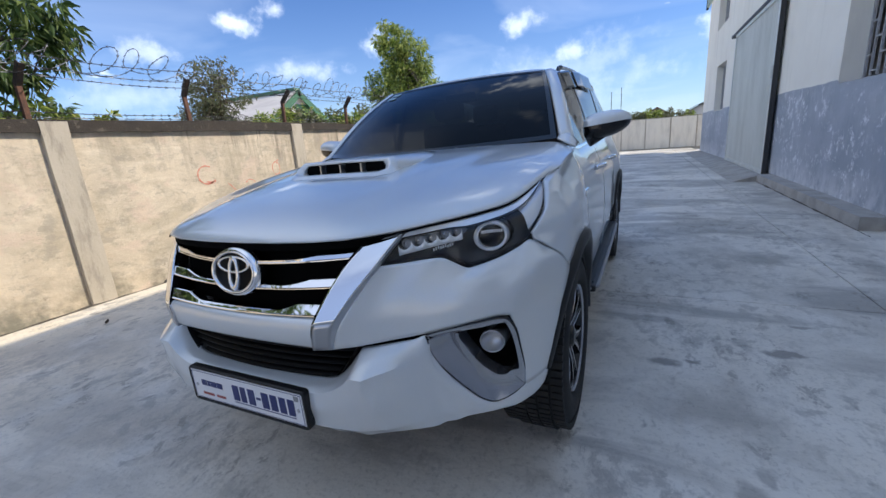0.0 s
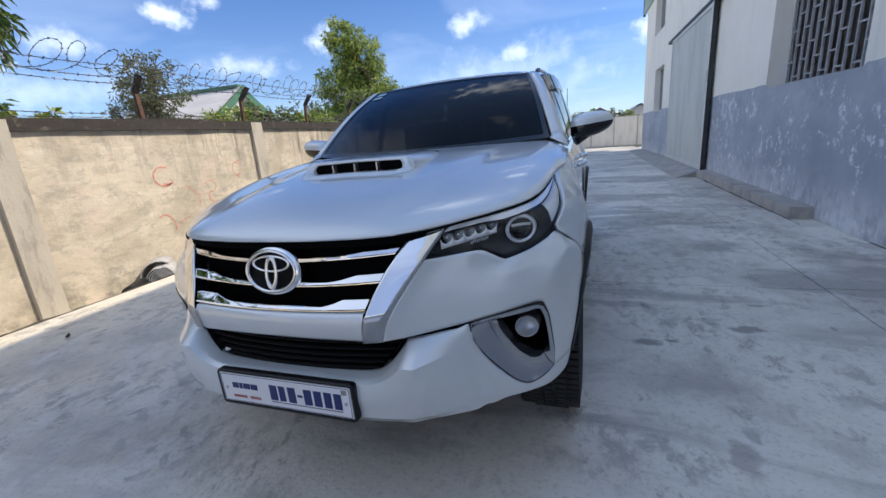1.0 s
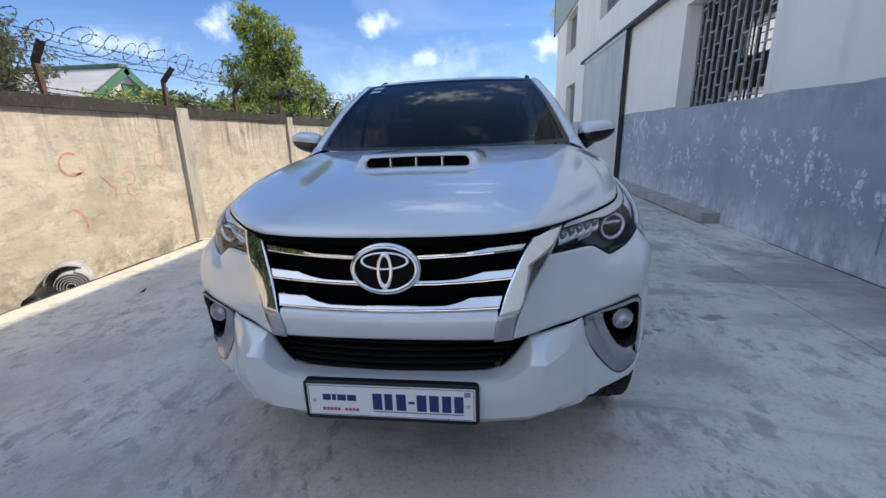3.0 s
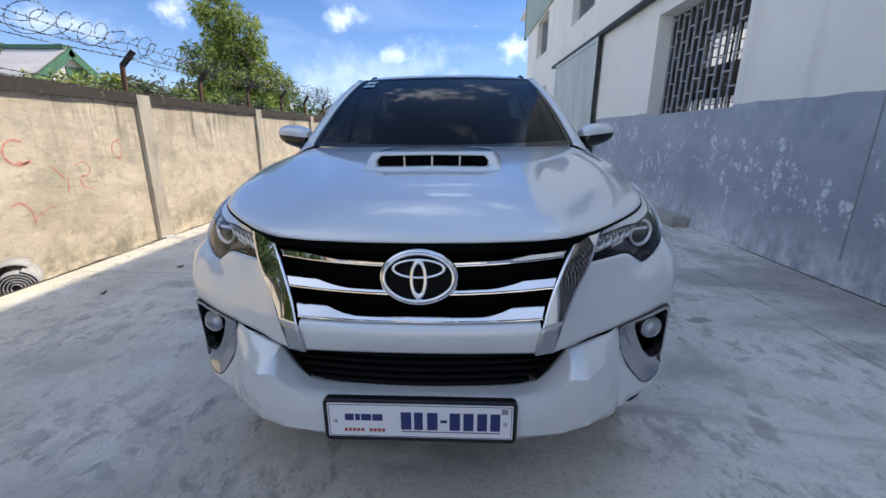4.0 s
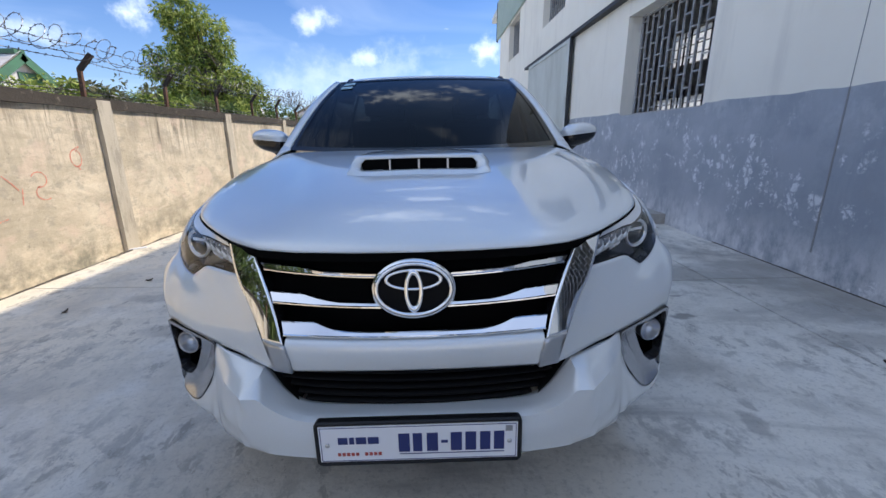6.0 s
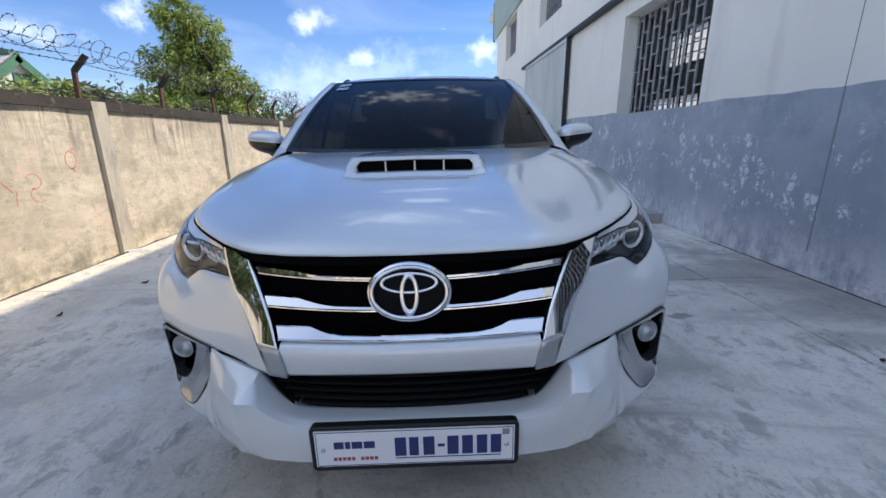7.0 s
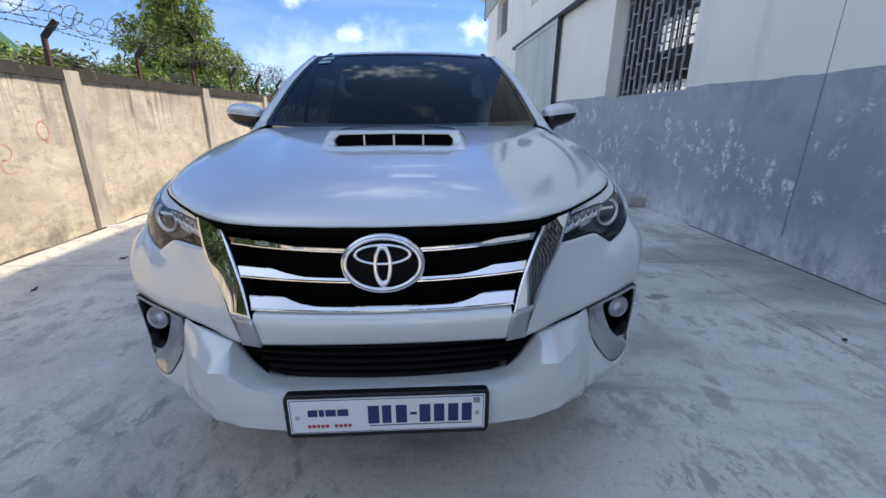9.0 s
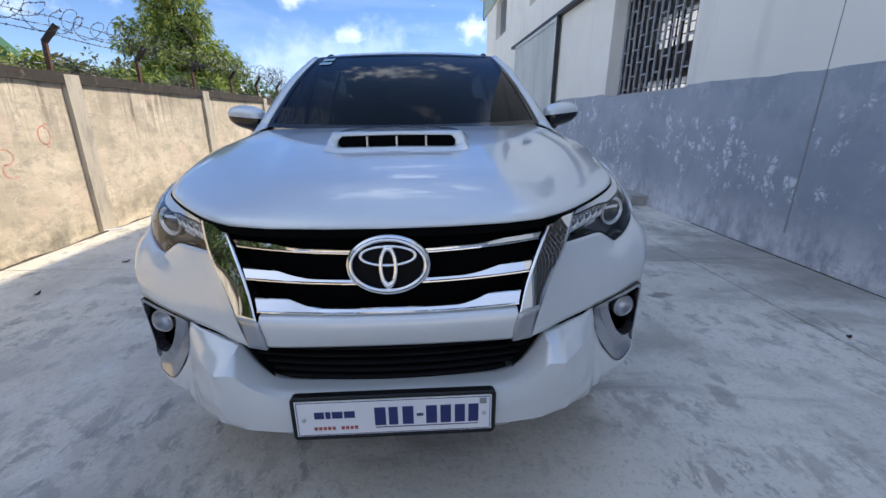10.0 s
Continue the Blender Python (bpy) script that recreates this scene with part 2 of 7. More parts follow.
# separate dark stains with ragged edges: centre, half sizes, depth
g_warp, g_shift = M_ground.n.new("ShaderNodeTexNoise"), M_ground.n.new("ShaderNodeVectorMath")
g_warp.inputs["Scale"].default_value, g_warp.inputs["Detail"].default_value = 9.0, 6
M_ground.l.new(M_ground.tc, g_warp.inputs["Vector"])
g_shift.operation = "MULTIPLY_ADD"
g_shift.inputs[1].default_value = (0.16, 0.16, 0.0)
M_ground.l.new(g_warp.outputs["Color"], g_shift.inputs[0])
M_ground.l.new(M_ground.tc, g_shift.inputs[2])
for sx, sy, rx, ry, deep in ((1.28, 1.58, 0.085, 0.045, 0.75), (1.88, 1.85, 0.085, 0.045, 0.75), (1.42, 1.62, 0.04, 0.022, 0.7), (2.05, 2.25, 0.05, 0.03, 0.6), (1.52, 0.66, 0.05, 0.11, 0.45), (1.60, 0.82, 0.03, 0.06, 0.45), (1.15, 2.15, 0.30, 0.07, 0.45), (2.75, 1.45, 0.32, 0.14, 0.35), (-1.75, 1.75, 0.30, 0.10, 0.35), (-2.3, 2.35, 0.26, 0.09, 0.35)):
    g_d, g_l, g_r = M_ground.n.new("ShaderNodeVectorMath"), M_ground.n.new("ShaderNodeVectorMath"), M_ground.n.new("ShaderNodeMapRange")
    g_d.operation, g_l.operation = "MULTIPLY_ADD", "LENGTH"
    g_d.inputs[1].default_value, g_d.inputs[2].default_value = (1 / rx, 1 / ry, 0), (-(sx + 0.08) / rx, -(sy + 0.08) / ry, 0)
    M_ground.l.new(g_shift.outputs[0], g_d.inputs[0])
    M_ground.l.new(g_d.outputs[0], g_l.inputs[0])
    g_r.inputs[1].default_value, g_r.inputs[2].default_value, g_r.inputs[3].default_value, g_r.inputs[4].default_value = 0.65, 1.15, deep, 0.0
    M_ground.l.new(g_l.outputs["Value"], g_r.inputs[0])
    M_ground.blend(g_r.outputs[0], (0.17, 0.16, 0.15))
# dark wash along the painted wall
M_ground.blend(M_ground.mult(M_ground.mult(M_ground.noise((1.6, 0.8, 1), 8, 0.68, 0.42, 0.56), M_ground.height("x", 2.55, 3.3)), 0.55), (0.29, 0.265, 0.23))
M_ground.bump(g_fleck, 0.35, -0.004).bump(M_ground.noise(60, 4, 0.6, 0.2, 0.8), 0.3, 0.005).bump(M_ground.noise(5, 6, 0.65, 0.2, 0.8), 0.25, 0.01).roughen(M_ground.noise(1.3, 6, 0.6), 0.45, 0.85)
M_plaster = Mat("cream_plaster", (0.60, 0.515, 0.395), 0.9)
M_plaster.blend(M_plaster.noise(1.1, 8, 0.65, 0.38, 0.62), (0.45, 0.385, 0.295))
# faint courses of the blocks under the render
pl_b = M_plaster.n.new("ShaderNodeTexBrick")
pl_b.inputs["Color1"].default_value, pl_b.inputs["Color2"].default_value, pl_b.inputs["Mortar"].default_value = (0.0, 0.0, 0.0, 1), (0.75, 0.75, 0.75, 1), (0.4, 0.4, 0.4, 1)
pl_b.inputs["Scale"].default_value, pl_b.inputs["Mortar Size"].default_value, pl_b.inputs["Mortar Smooth"].default_value = 1.0, 0.03, 1.0
pl_b.inputs["Brick Width"].default_value, pl_b.inputs["Row Height"].default_value = 0.40, 0.20
pl_v, pl_s, pl_c, pl_a = M_plaster.n.new("ShaderNodeTexNoise"), M_plaster.n.new("ShaderNodeSeparateXYZ"), M_plaster.n.new("ShaderNodeCombineXYZ"), M_plaster.n.new("ShaderNodeMixRGB")
pl_v.inputs["Scale"].default_value = 3.0
pl_a.blend_type, pl_a.inputs[0].default_value = "ADD", 0.22
M_plaster.l.new(M_plaster.tc, pl_a.inputs[1])
M_plaster.l.new(pl_v.outputs["Color"], pl_a.inputs[2])
M_plaster.l.new(pl_a.outputs[0], pl_s.inputs[0])
M_plaster.l.new(pl_s.outputs[1], pl_c.inputs[0])
M_plaster.l.new(pl_s.outputs[2], pl_c.inputs[1])
M_plaster.l.new(pl_c.outputs[0], pl_b.inputs["Vector"])
M_plaster.blend(M_plaster.mult(pl_b.outputs["Color"], M_plaster.noise(0.7, 4, 0.6, 0.30, 0.70)), (0.70, 0.625, 0.50))
M_plaster.blend(M_plaster.mult(M_plaster.noise((4.5, 3.2, 4.5), 7, 0.72, 0.48, 0.62), 0.5), (0.69, 0.61, 0.48))
M_plaster.blend(M_plaster.mult(M_plaster.mult(M_plaster.noise((4, 2.2, 0.5), 8, 0.70, 0.52, 0.68), M_plaster.height("z", 0.70, 1.66)), 0.8), (0.16, 0.14, 0.115))
M_plaster.blend(M_plaster.mult(M_plaster.mult(M_plaster.mult(M_plaster.noise((9, 9.0, 0.8), 8, 0.74, 0.48, 0.58), M_plaster.noise((1.4, 1.1, 0.3), 4, 0.6, 0.45, 0.58)), M_plaster.height("z", 0.80, 1.58)), 0.9), (0.105, 0.092, 0.075))
M_plaster.blend(M_plaster.mult(M_plaster.noise((3.4, 2.4, 5.0), 6, 0.7, 0.56, 0.66, 0.3), 0.62), (0.34, 0.30, 0.235))
M_plaster.blend(M_plaster.mult(M_plaster.noise((1.3, 1.1, 1.7), 8, 0.72, 0.47, 0.60, 0.5), 0.62), (0.37, 0.325, 0.245))
M_plaster.blend(M_plaster.mult(M_plaster.noise((6.0, 4.0, 7.0), 6, 0.75, 0.54, 0.60), 0.55), (0.33, 0.30, 0.25))
M_plaster.blend(M_plaster.mult(M_plaster.noise((2.2, 1.7, 2.6), 5, 0.65, 0.56, 0.64, 0.4), 0.5), (0.62, 0.49, 0.40))
M_plaster.blend(M_plaster.mult(M_plaster.noise(11.0, 5, 0.7, 0.63, 0.70), 0.7), (0.24, 0.21, 0.17))
M_plaster.blend(M_plaster.mult(M_plaster.noise(2.4, 8, 0.7, 0.42, 0.60), M_plaster.height("z", 0.30, -0.10)), (0.20, 0.19, 0.15))
M_plaster.bump(M_plaster.noise(28, 6, 0.65, 0.2, 0.8), 0.4, 0.006).bump(M_plaster.noise((3.0, 2.0, 5.0), 5, 0.5, 0.2, 0.8), 0.6, 0.02).bump(pl_b.outputs["Color"], 0.35, 0.012)
M_pilaster = Mat("bare_concrete", (0.47, 0.425, 0.35), 0.9)
M_pilaster.blend(M_pilaster.noise((6, 6, 1.5), 7, 0.65, 0.4, 0.7), (0.41, 0.365, 0.295))
M_pilaster.blend(M_pilaster.mult(M_pilaster.noise((9, 9, 2.2), 7, 0.72, 0.50, 0.62), 0.45), (0.17, 0.155, 0.13))
M_pilaster.bump(M_pilaster.noise(30, 5, 0.65, 0.2, 0.8), 0.35, 0.006)
M_coping = Mat("mouldy_concrete", (0.050, 0.042, 0.035), 0.95)
M_coping.blend(M_coping.noise(3.2, 8, 0.7, 0.45, 0.68), (0.035, 0.031, 0.027))
M_coping.blend(M_coping.mult(M_coping.noise(7, 6, 0.7, 0.58, 0.70), 0.55), (0.30, 0.265, 0.21))
M_coping.bump(M_coping.noise(24, 6, 0.7, 0.2, 0.8), 0.6, 0.012)
M_cream = Mat("cream_wall_paint", (0.87, 0.84, 0.76), 0.85)
M_cream.blend(M_cream.noise(0.7, 7, 0.6, 0.4, 0.7), (0.81, 0.775, 0.695))
M_cream.blend(M_cream.mult(M_cream.noise((3, 3, 0.4), 6, 0.6, 0.55, 0.75), 0.3), (0.47, 0.45, 0.42))
M_cream.bump(M_cream.noise(40, 5, 0.6, 0.2, 0.8), 0.15, 0.004)
M_dado = Mat("grey_dado_paint", (0.285, 0.32, 0.375), 0.75)
M_dado.blend(M_dado.noise(0.8, 8, 0.62, 0.40, 0.62), (0.36, 0.395, 0.45))
# washed-out runs and scuffed paler areas
M_dado.blend(M_dado.mult(M_dado.noise((7, 7, 0.9), 7, 0.68, 0.53, 0.66), 0.12), (0.47, 0.50, 0.54))
M_dado.blend(M_dado.mult(M_dado.mult(M_dado.noise((3.0, 3.0, 2.2), 7, 0.68, 0.50, 0.60), M_dado.height("z", 1.05, 1.62)), 0.55), (0.50, 0.53, 0.575))
# paint lost in cracked flakes within patches
d_vor = M_dado.n.new("ShaderNodeTexVoronoi")
d_vor.feature = "DISTANCE_TO_EDGE"
d_vor.inputs["Scale"].default_value = 1.0
d_warp = M_dado.n.new("ShaderNodeVectorMath")
d_warp.operation = "ADD"
d_n = M_dado.n.new("ShaderNodeTexNoise")
d_n.inputs["Scale"].default_value, d_n.inputs["Detail"].default_value = 6.0, 4.0
M_dado.l.new(M_dado.tc, d_n.inputs["Vector"])
d_s = M_dado.n.new("ShaderNodeVectorMath")
d_s.operation = "SCALE"
d_s.inputs["Scale"].default_value = 1.1
M_dado.l.new(d_n.outputs["Color"], d_s.inputs[0])
M_dado.l.new(M_dado.coord((11.0, 11.0, 11.0)), d_warp.inputs[0])
M_dado.l.new(d_s.outputs[0], d_warp.inputs[1])
M_dado.l.new(d_warp.outputs[0], d_vor.inputs["Vector"])
d_crack = M_dado.n.new("ShaderNodeMapRange")
d_crack.inputs[1].default_value, d_crack.inputs[2].default_value = 0.0, 0.16
M_dado.l.new(d_vor.outputs["Distance"], d_crack.inputs[0])
peel = M_dado.mult(M_dado.mult(d_crack.outputs[0], M_dado.noise((6.5, 6.5, 5.0), 9, 0.72, 0.525, 0.55)), M_dado.noise((1.3, 1.3, 2.0), 6, 0.62, 0.505, 0.565))
M_dado.blend(M_dado.mult(M_dado.noise((1.2, 1.2, 1.5), 5, 0.6, 0.48, 0.62), 0.4), (0.42, 0.45, 0.51))
M_dado.blend(M_dado.mult(peel, 0.9), (0.70, 0.725, 0.76))
M_dado.blend(M_dado.mult(M_dado.mult(M_dado.noise((5.5, 5.5, 3.5), 7, 0.7, 0.36, 0.58), M_dado.height("z", 0.55, 0.10)), 0.95), (0.64, 0.66, 0.69))
M_dado.bump(M_dado.noise(26, 6, 0.65, 0.2, 0.8), 0.3, 0.005).bump(peel, 0.4, 0.004)
M_dirt = Mat("dark_dirt", (0.060, 0.053, 0.046), 0.95)
M_dirt.blend(M_dirt.noise(22, 6, 0.7, 0.4, 0.65), (0.13, 0.115, 0.10)).bump(M_dirt.noise(80, 4, 0.6, 0.2, 0.8), 0.5, 0.004)
M_step = Mat("step_concrete", (0.40, 0.385, 0.355), 0.85)
M_step.blend(M_step.noise(3, 7, 0.65, 0.4, 0.7), (0.26, 0.25, 0.23)).bump(M_step.noise(35, 5, 0.6, 0.2, 0.8), 0.3, 0.006)
M_gate = Mat("grey_gate_paint", (0.60, 0.62, 0.59), 0.5)
M_gate.blend(M_gate.noise((2, 2, 0.5), 7, 0.6, 0.4, 0.7), (0.50, 0.52, 0.49)).roughen(M_gate.noise(4, 5), 0.35, 0.6)
M_dark = Mat("dark_steel", (0.03, 0.03, 0.032), 0.6)
M_room = Mat("dim_room_paint", (0.30, 0.30, 0.29), 0.9)
M_room.blend(M_room.noise(1.5, 5), (0.22, 0.22, 0.215))
M_frost = Mat("frosted_glass", (0.85, 0.86, 0.86), 0.5)
M_frost.set(Transmission_Weight=0.0)
fr_t, fr_m = M_frost.n.new("ShaderNodeBsdfTranslucent"), M_frost.n.new("ShaderNodeMixShader")
fr_t.inputs[0].default_value, fr_m.inputs[0].default_value = (0.85, 0.86, 0.86, 1), 0.7
M_frost.l.new(M_frost.p.outputs[0], fr_m.inputs[1])
M_frost.l.new(fr_t.outputs[0], fr_m.inputs[2])
M_frost.l.new(fr_m.outputs[0], M_frost.n["Material Output"].inputs[0])
M_grey_bar = Mat("grey_bar_paint", (0.40, 0.41, 0.43), 0.55)
M_grey_bar.blend(M_grey_bar.noise(14, 5, 0.6, 0.45, 0.7), (0.28, 0.27, 0.27))
M_rust = Mat("rusty_iron", (0.16, 0.075, 0.045), 0.85)
M_rust.blend(M_rust.noise(18, 6, 0.7, 0.4, 0.62), (0.055, 0.035, 0.028)).bump(M_rust.noise(60, 5, 0.6, 0.2, 0.8), 0.5, 0.004)
M_wire = Mat("galvanised_wire", (0.06, 0.058, 0.058), 0.55, 0.5)
M_wire.blend(M_wire.noise(9, 3, 0.5, 0.55, 0.62), (0.42, 0.42, 0.42))
M_arm = Mat("blackened_iron", (0.035, 0.026, 0.022), 0.85)
M_arm.blend(M_arm.noise(22, 5, 0.7, 0.5, 0.7), (0.10, 0.05, 0.032))

M_paint = Mat("pearl_white_paint", (0.64, 0.67, 0.685), 0.28, 0.18)
M_paint.set(Coat_Weight=1.0, Coat_Roughness=0.02, Coat_IOR=1.6)
M_paint.blend(M_paint.mult(M_paint.noise(420, 2, 0.5, 0.45, 0.6), 0.35), (0.71, 0.74, 0.755))
M_chrome = Mat("chrome", (0.82, 0.83, 0.85), 0.03, 1.0)
M_satin = Mat("satin_silver", (0.50, 0.51, 0.53), 0.28, 0.9)
M_black = Mat("black_plastic", (0.011, 0.011, 0.012), 0.45).set(Specular_IOR_Level=0.35)
M_black.bump(M_black.noise(300, 3, 0.5, 0.2, 0.8), 0.12, 0.001)
M_gloss = Mat("gloss_black", (0.008, 0.008, 0.009), 0.12)
M_void = Mat("dark_cavity", (0.003, 0.003, 0.003), 0.9).set(Specular_IOR_Level=0.05)
M_tyre = Mat("tyre_rubber", (0.009, 0.009, 0.009), 0.8)
M_tyre.blend(M_tyre.noise(8, 6, 0.6, 0.45, 0.7), (0.018, 0.017, 0.016)).bump(M_tyre.noise(90, 4, 0.6, 0.2, 0.8), 0.25, 0.003)
M_lampback = Mat("lamp_back", (0.82, 0.83, 0.85), 0.22, 0.25)
M_drl = Mat("daytime_white", (0.93, 0.94, 0.95), 0.2)
M_slat = Mat("slat_black", (0.0025, 0.0025, 0.003), 0.45).set(Specular_IOR_Level=0.10)
M_stripsilver = Mat("strip_silver", (0.72, 0.73, 0.75), 0.22, 0.5)
M_bezel = Mat("bezel_silver", (0.46, 0.47, 0.50), 0.20, 0.9)
M_reflector = Mat("lamp_reflector", (0.80, 0.81, 0.83), 0.10, 1.0)
M_lampgrey = Mat("lamp_housing", (0.045, 0.046, 0.05), 0.22)
M_trimgrey = Mat("dark_grey_trim", (0.24, 0.245, 0.26), 0.40)
M_glass_dark = tinted_glass("tinted_glass", (0.050, 0.060, 0.068), 1.31)
M_glass_side = tinted_glass("side_glass", (0.45, 0.46, 0.47), 1.55)
M_glass_clear = tinted_glass("clear_lens", (0.95, 0.96, 0.97), 1.55)
M_interior = Mat("cabin_trim", (0.06, 0.055, 0.05), 0.7)
M_seat = Mat("beige_seat", (0.16, 0.135, 0.11), 0.75)
M_plate = Mat("plate_white", (0.72, 0.73, 0.76), 0.35)
M_plate_blue = Mat("plate_blue", (0.02, 0.03, 0.13), 0.4)
M_plate_red = Mat("plate_red", (0.35, 0.06, 0.05), 0.4)


# ---- mesh helpers ----
def link(name, bm, mat, parent=None, label="", smooth=False):
    me = bpy.data.meshes.new(name)
    bm.to_mesh(me)
    bm.free()
    if mat is not None:
        me.materials.append(mat.m if isinstance(mat, Mat) else mat)
    if smooth:
        me.shade_smooth()
    ob = new(name, me)
    if parent is not None:
        ob.parent = parent
    if label:
        ob["label"] = label
    return ob


def part(name, bm, mat, parent, label="", smooth=False):
    return link(name, bm, mat, parent, label, smooth)


def thing(name, m, label, category, group=""):
    e = new(name)
    e.empty_display_size = 0.1
    e.matrix_basis = m
    return tagged(e, label, category, group)


def structure(ob, label, category):
    return tagged(ob, label, category, kind="structure")


def add_box(bm, x0, x1, y0, y1, z0, z1, bevel=0.0, m=None):
    vs = [bm.verts.new((x, y, z)) for x in (x0, x1) for y in (y0, y1) for z in (z0, z1)]
    quads = ((0, 1, 3, 2), (4, 6, 7, 5), (0, 4, 5, 1), (2, 3, 7, 6), (0, 2, 6, 4), (1, 5, 7, 3))
    fs = [bm.faces.new([vs[i] for i in q]) for q in quads]
    if m is not None:
        for v in vs:
            v.co = m @ v.co
    if bevel:
        es = list({e for f in fs for e in f.edges})
        bmesh.ops.bevel(bm, geom=es, offset=bevel, segments=2, affect="EDGES", profile=0.6)
    return bm


def box(x0, x1, y0, y1, z0, z1, bevel=0.0):
    bm = bmesh.new()
    add_box(bm, x0, x1, y0, y1, z0, z1, bevel)
    return bm


def add_tube(bm, pts, r, n=8, cap=True):
    pts = [Vector(p) for p in pts]
    rings = []
    for i, p in enumerate(pts):
        d = (pts[min(i + 1, len(pts) - 1)] - pts[max(i - 1, 0)]).normalized()
        a = d.cross(Vector((0, 0, 1)) if abs(d.z) < 0.9 else Vector((1, 0, 0))).normalized()
        b = d.cross(a)
        rr = r[i] if isinstance(r, (list, tuple)) else r
        rings.append([bm.verts.new(p + rr * (math.cos(k * math.tau / n) * a + math.sin(k * math.tau / n) * b)) for k in range(n)])
    for A, B in zip(rings, rings[1:]):
        for k in range(n):
            bm.faces.new((A[k], A[(k + 1) % n], B[(k + 1) % n], B[k]))
    if cap:
        bm.faces.new(rings[0][::-1])
        bm.faces.new(rings[-1])
    return bm


def catmull(pts, n):
    """n + 1 points along a smooth line through pts, evenly by length of the chords."""
    P = [Vector(p) for p in pts]
    if len(P) == 2:
        return [P[0].lerp(P[1], i / n) for i in range(n + 1)]
    acc = [0.0]
    for a, b in zip(P, P[1:]):
        acc.append(acc[-1] + max((b - a).length, 1e-6))
    out = []
    for i in range(n + 1):
        s = acc[-1] * i / n
        k = min(max(j for j in range(len(acc)) if acc[j] <= s + 1e-9), len(P) - 2)
        t = (s - acc[k]) / (acc[k + 1] - acc[k])
        h = acc[k + 1] - acc[k]
        m0 = (P[k + 1] - P[k - 1]) / (acc[k + 1] - acc[k - 1]) * h if k > 0 else (P[1] - P[0])
        m1 = (P[k + 2] - P[k]) / (acc[k + 2] - acc[k]) * h if k + 2 < len(P) else (P[k + 1] - P[k])
        out.append((2 * t**3 - 3 * t**2 + 1) * P[k] + (t**3 - 2 * t**2 + t) * m0 + (-2 * t**3 + 3 * t**2) * P[k + 1] + (t**3 - t**2) * m1)
    return out


def add_grid(bm, rows, flip=False, closed=False):
    V = [[bm.verts.new(p) for p in row] for row in rows]
    for A, B in zip(V, V[1:]):
        m = len(A)
        for k in range(m if closed else m - 1):
            q = (A[k], A[(k + 1) % m], B[(k + 1) % m], B[k])
            bm.faces.new(q[::-1] if flip else q)
    return V


def loft(curves, nu, nv, straight=False):
    """Rows of points: each curve smoothed to nu steps, then joined across by nv steps."""
    C = [catmull(c, nu) for c in curves]
    cols = []
    for i in range(nu + 1):
        line = [c[i] for c in C]
        if straight:
            per = max(nv // (len(C) - 1), 1)
            col = [line[0]]
            for a, b in zip(line, line[1:]):
                col += [a.lerp(b, (k + 1) / per) for k in range(per)]
        else:
            col = catmull(line, nv)
        cols.append(col)
    return [[cols[i][j] for i in range(nu + 1)] for j in range(len(cols[0]))]


def mirror_rows(rows):
    return [[Vector((-p[0], p[1], p[2])) for p in r] for r in rows]


def interp(x, xs, ys):
    return float(np.interp(x, xs, ys))


def solid(ob, t, offset=1.0):
    """Gives a panel its thickness, inwards."""
    md = ob.modifiers.new("thick", "SOLIDIFY")
    md.thickness, md.offset = t, offset
    return ob


# ---- the yard: ground, walls, building ----
WALL_X, COP_Z, BLD_X, FAR_Y, BACK_Y = -4.18, 1.775, 3.53, 26.0, -14.0
bm = bmesh.new()
add_grid(bm, [[(x, y, -0.25) for x in (-900, -60, -12, -4, 0, 4, 12, 60, 900)] for y in (-900, -60, -14, 0, 8, 16, 26, 80, 900)])
ground = structure(link("ground", bm, M_ground), "grey concrete ground with worn patches", "ground")


def wall_piece(name, x0, x1, y0, y1, z0, z1, mat, label, cat="wall", bevel=0.0):
    return structure(link(name, box(x0, x1, y0, y1, z0, z1, bevel), mat), label, cat)


# perimeter wall on the sunny side, with pilasters and a mouldy coping
wall_west = wall_piece("wall_west", WALL_X - 0.14, WALL_X, BACK_Y, FAR_Y, -0.3, 1.655, M_plaster, "stained cream plaster perimeter wall in sunlight")
PIL = [1.43 + 3.265 * k for k in range(-4, 8)]


def uneven_strip(x0, x1, y0, y1, z0, z1, step, amp):
    """A long bar with uneven edges."""
    bm = bmesh.new()
    rows, n = [], int((y1 - y0) / step)
    for i in range(n + 1):
        y = y0 + (y1 - y0) * i / n
        w = [noise.noise(Vector((y * 1.7, k * 7.3, 1.0))) * amp for k in range(4)]
        rows.append([(x0 - w[0], y, z0 + w[1]), (x1 + w[2], y, z0 + w[3]), (x1 + w[0], y, z1 + w[2]), (x0 - w[1], y, z1 + w[1])])
    V = add_grid(bm, rows, closed=True, flip=True)
    bm.faces.new(V[0]), bm.faces.new(V[-1][::-1])
    return bm


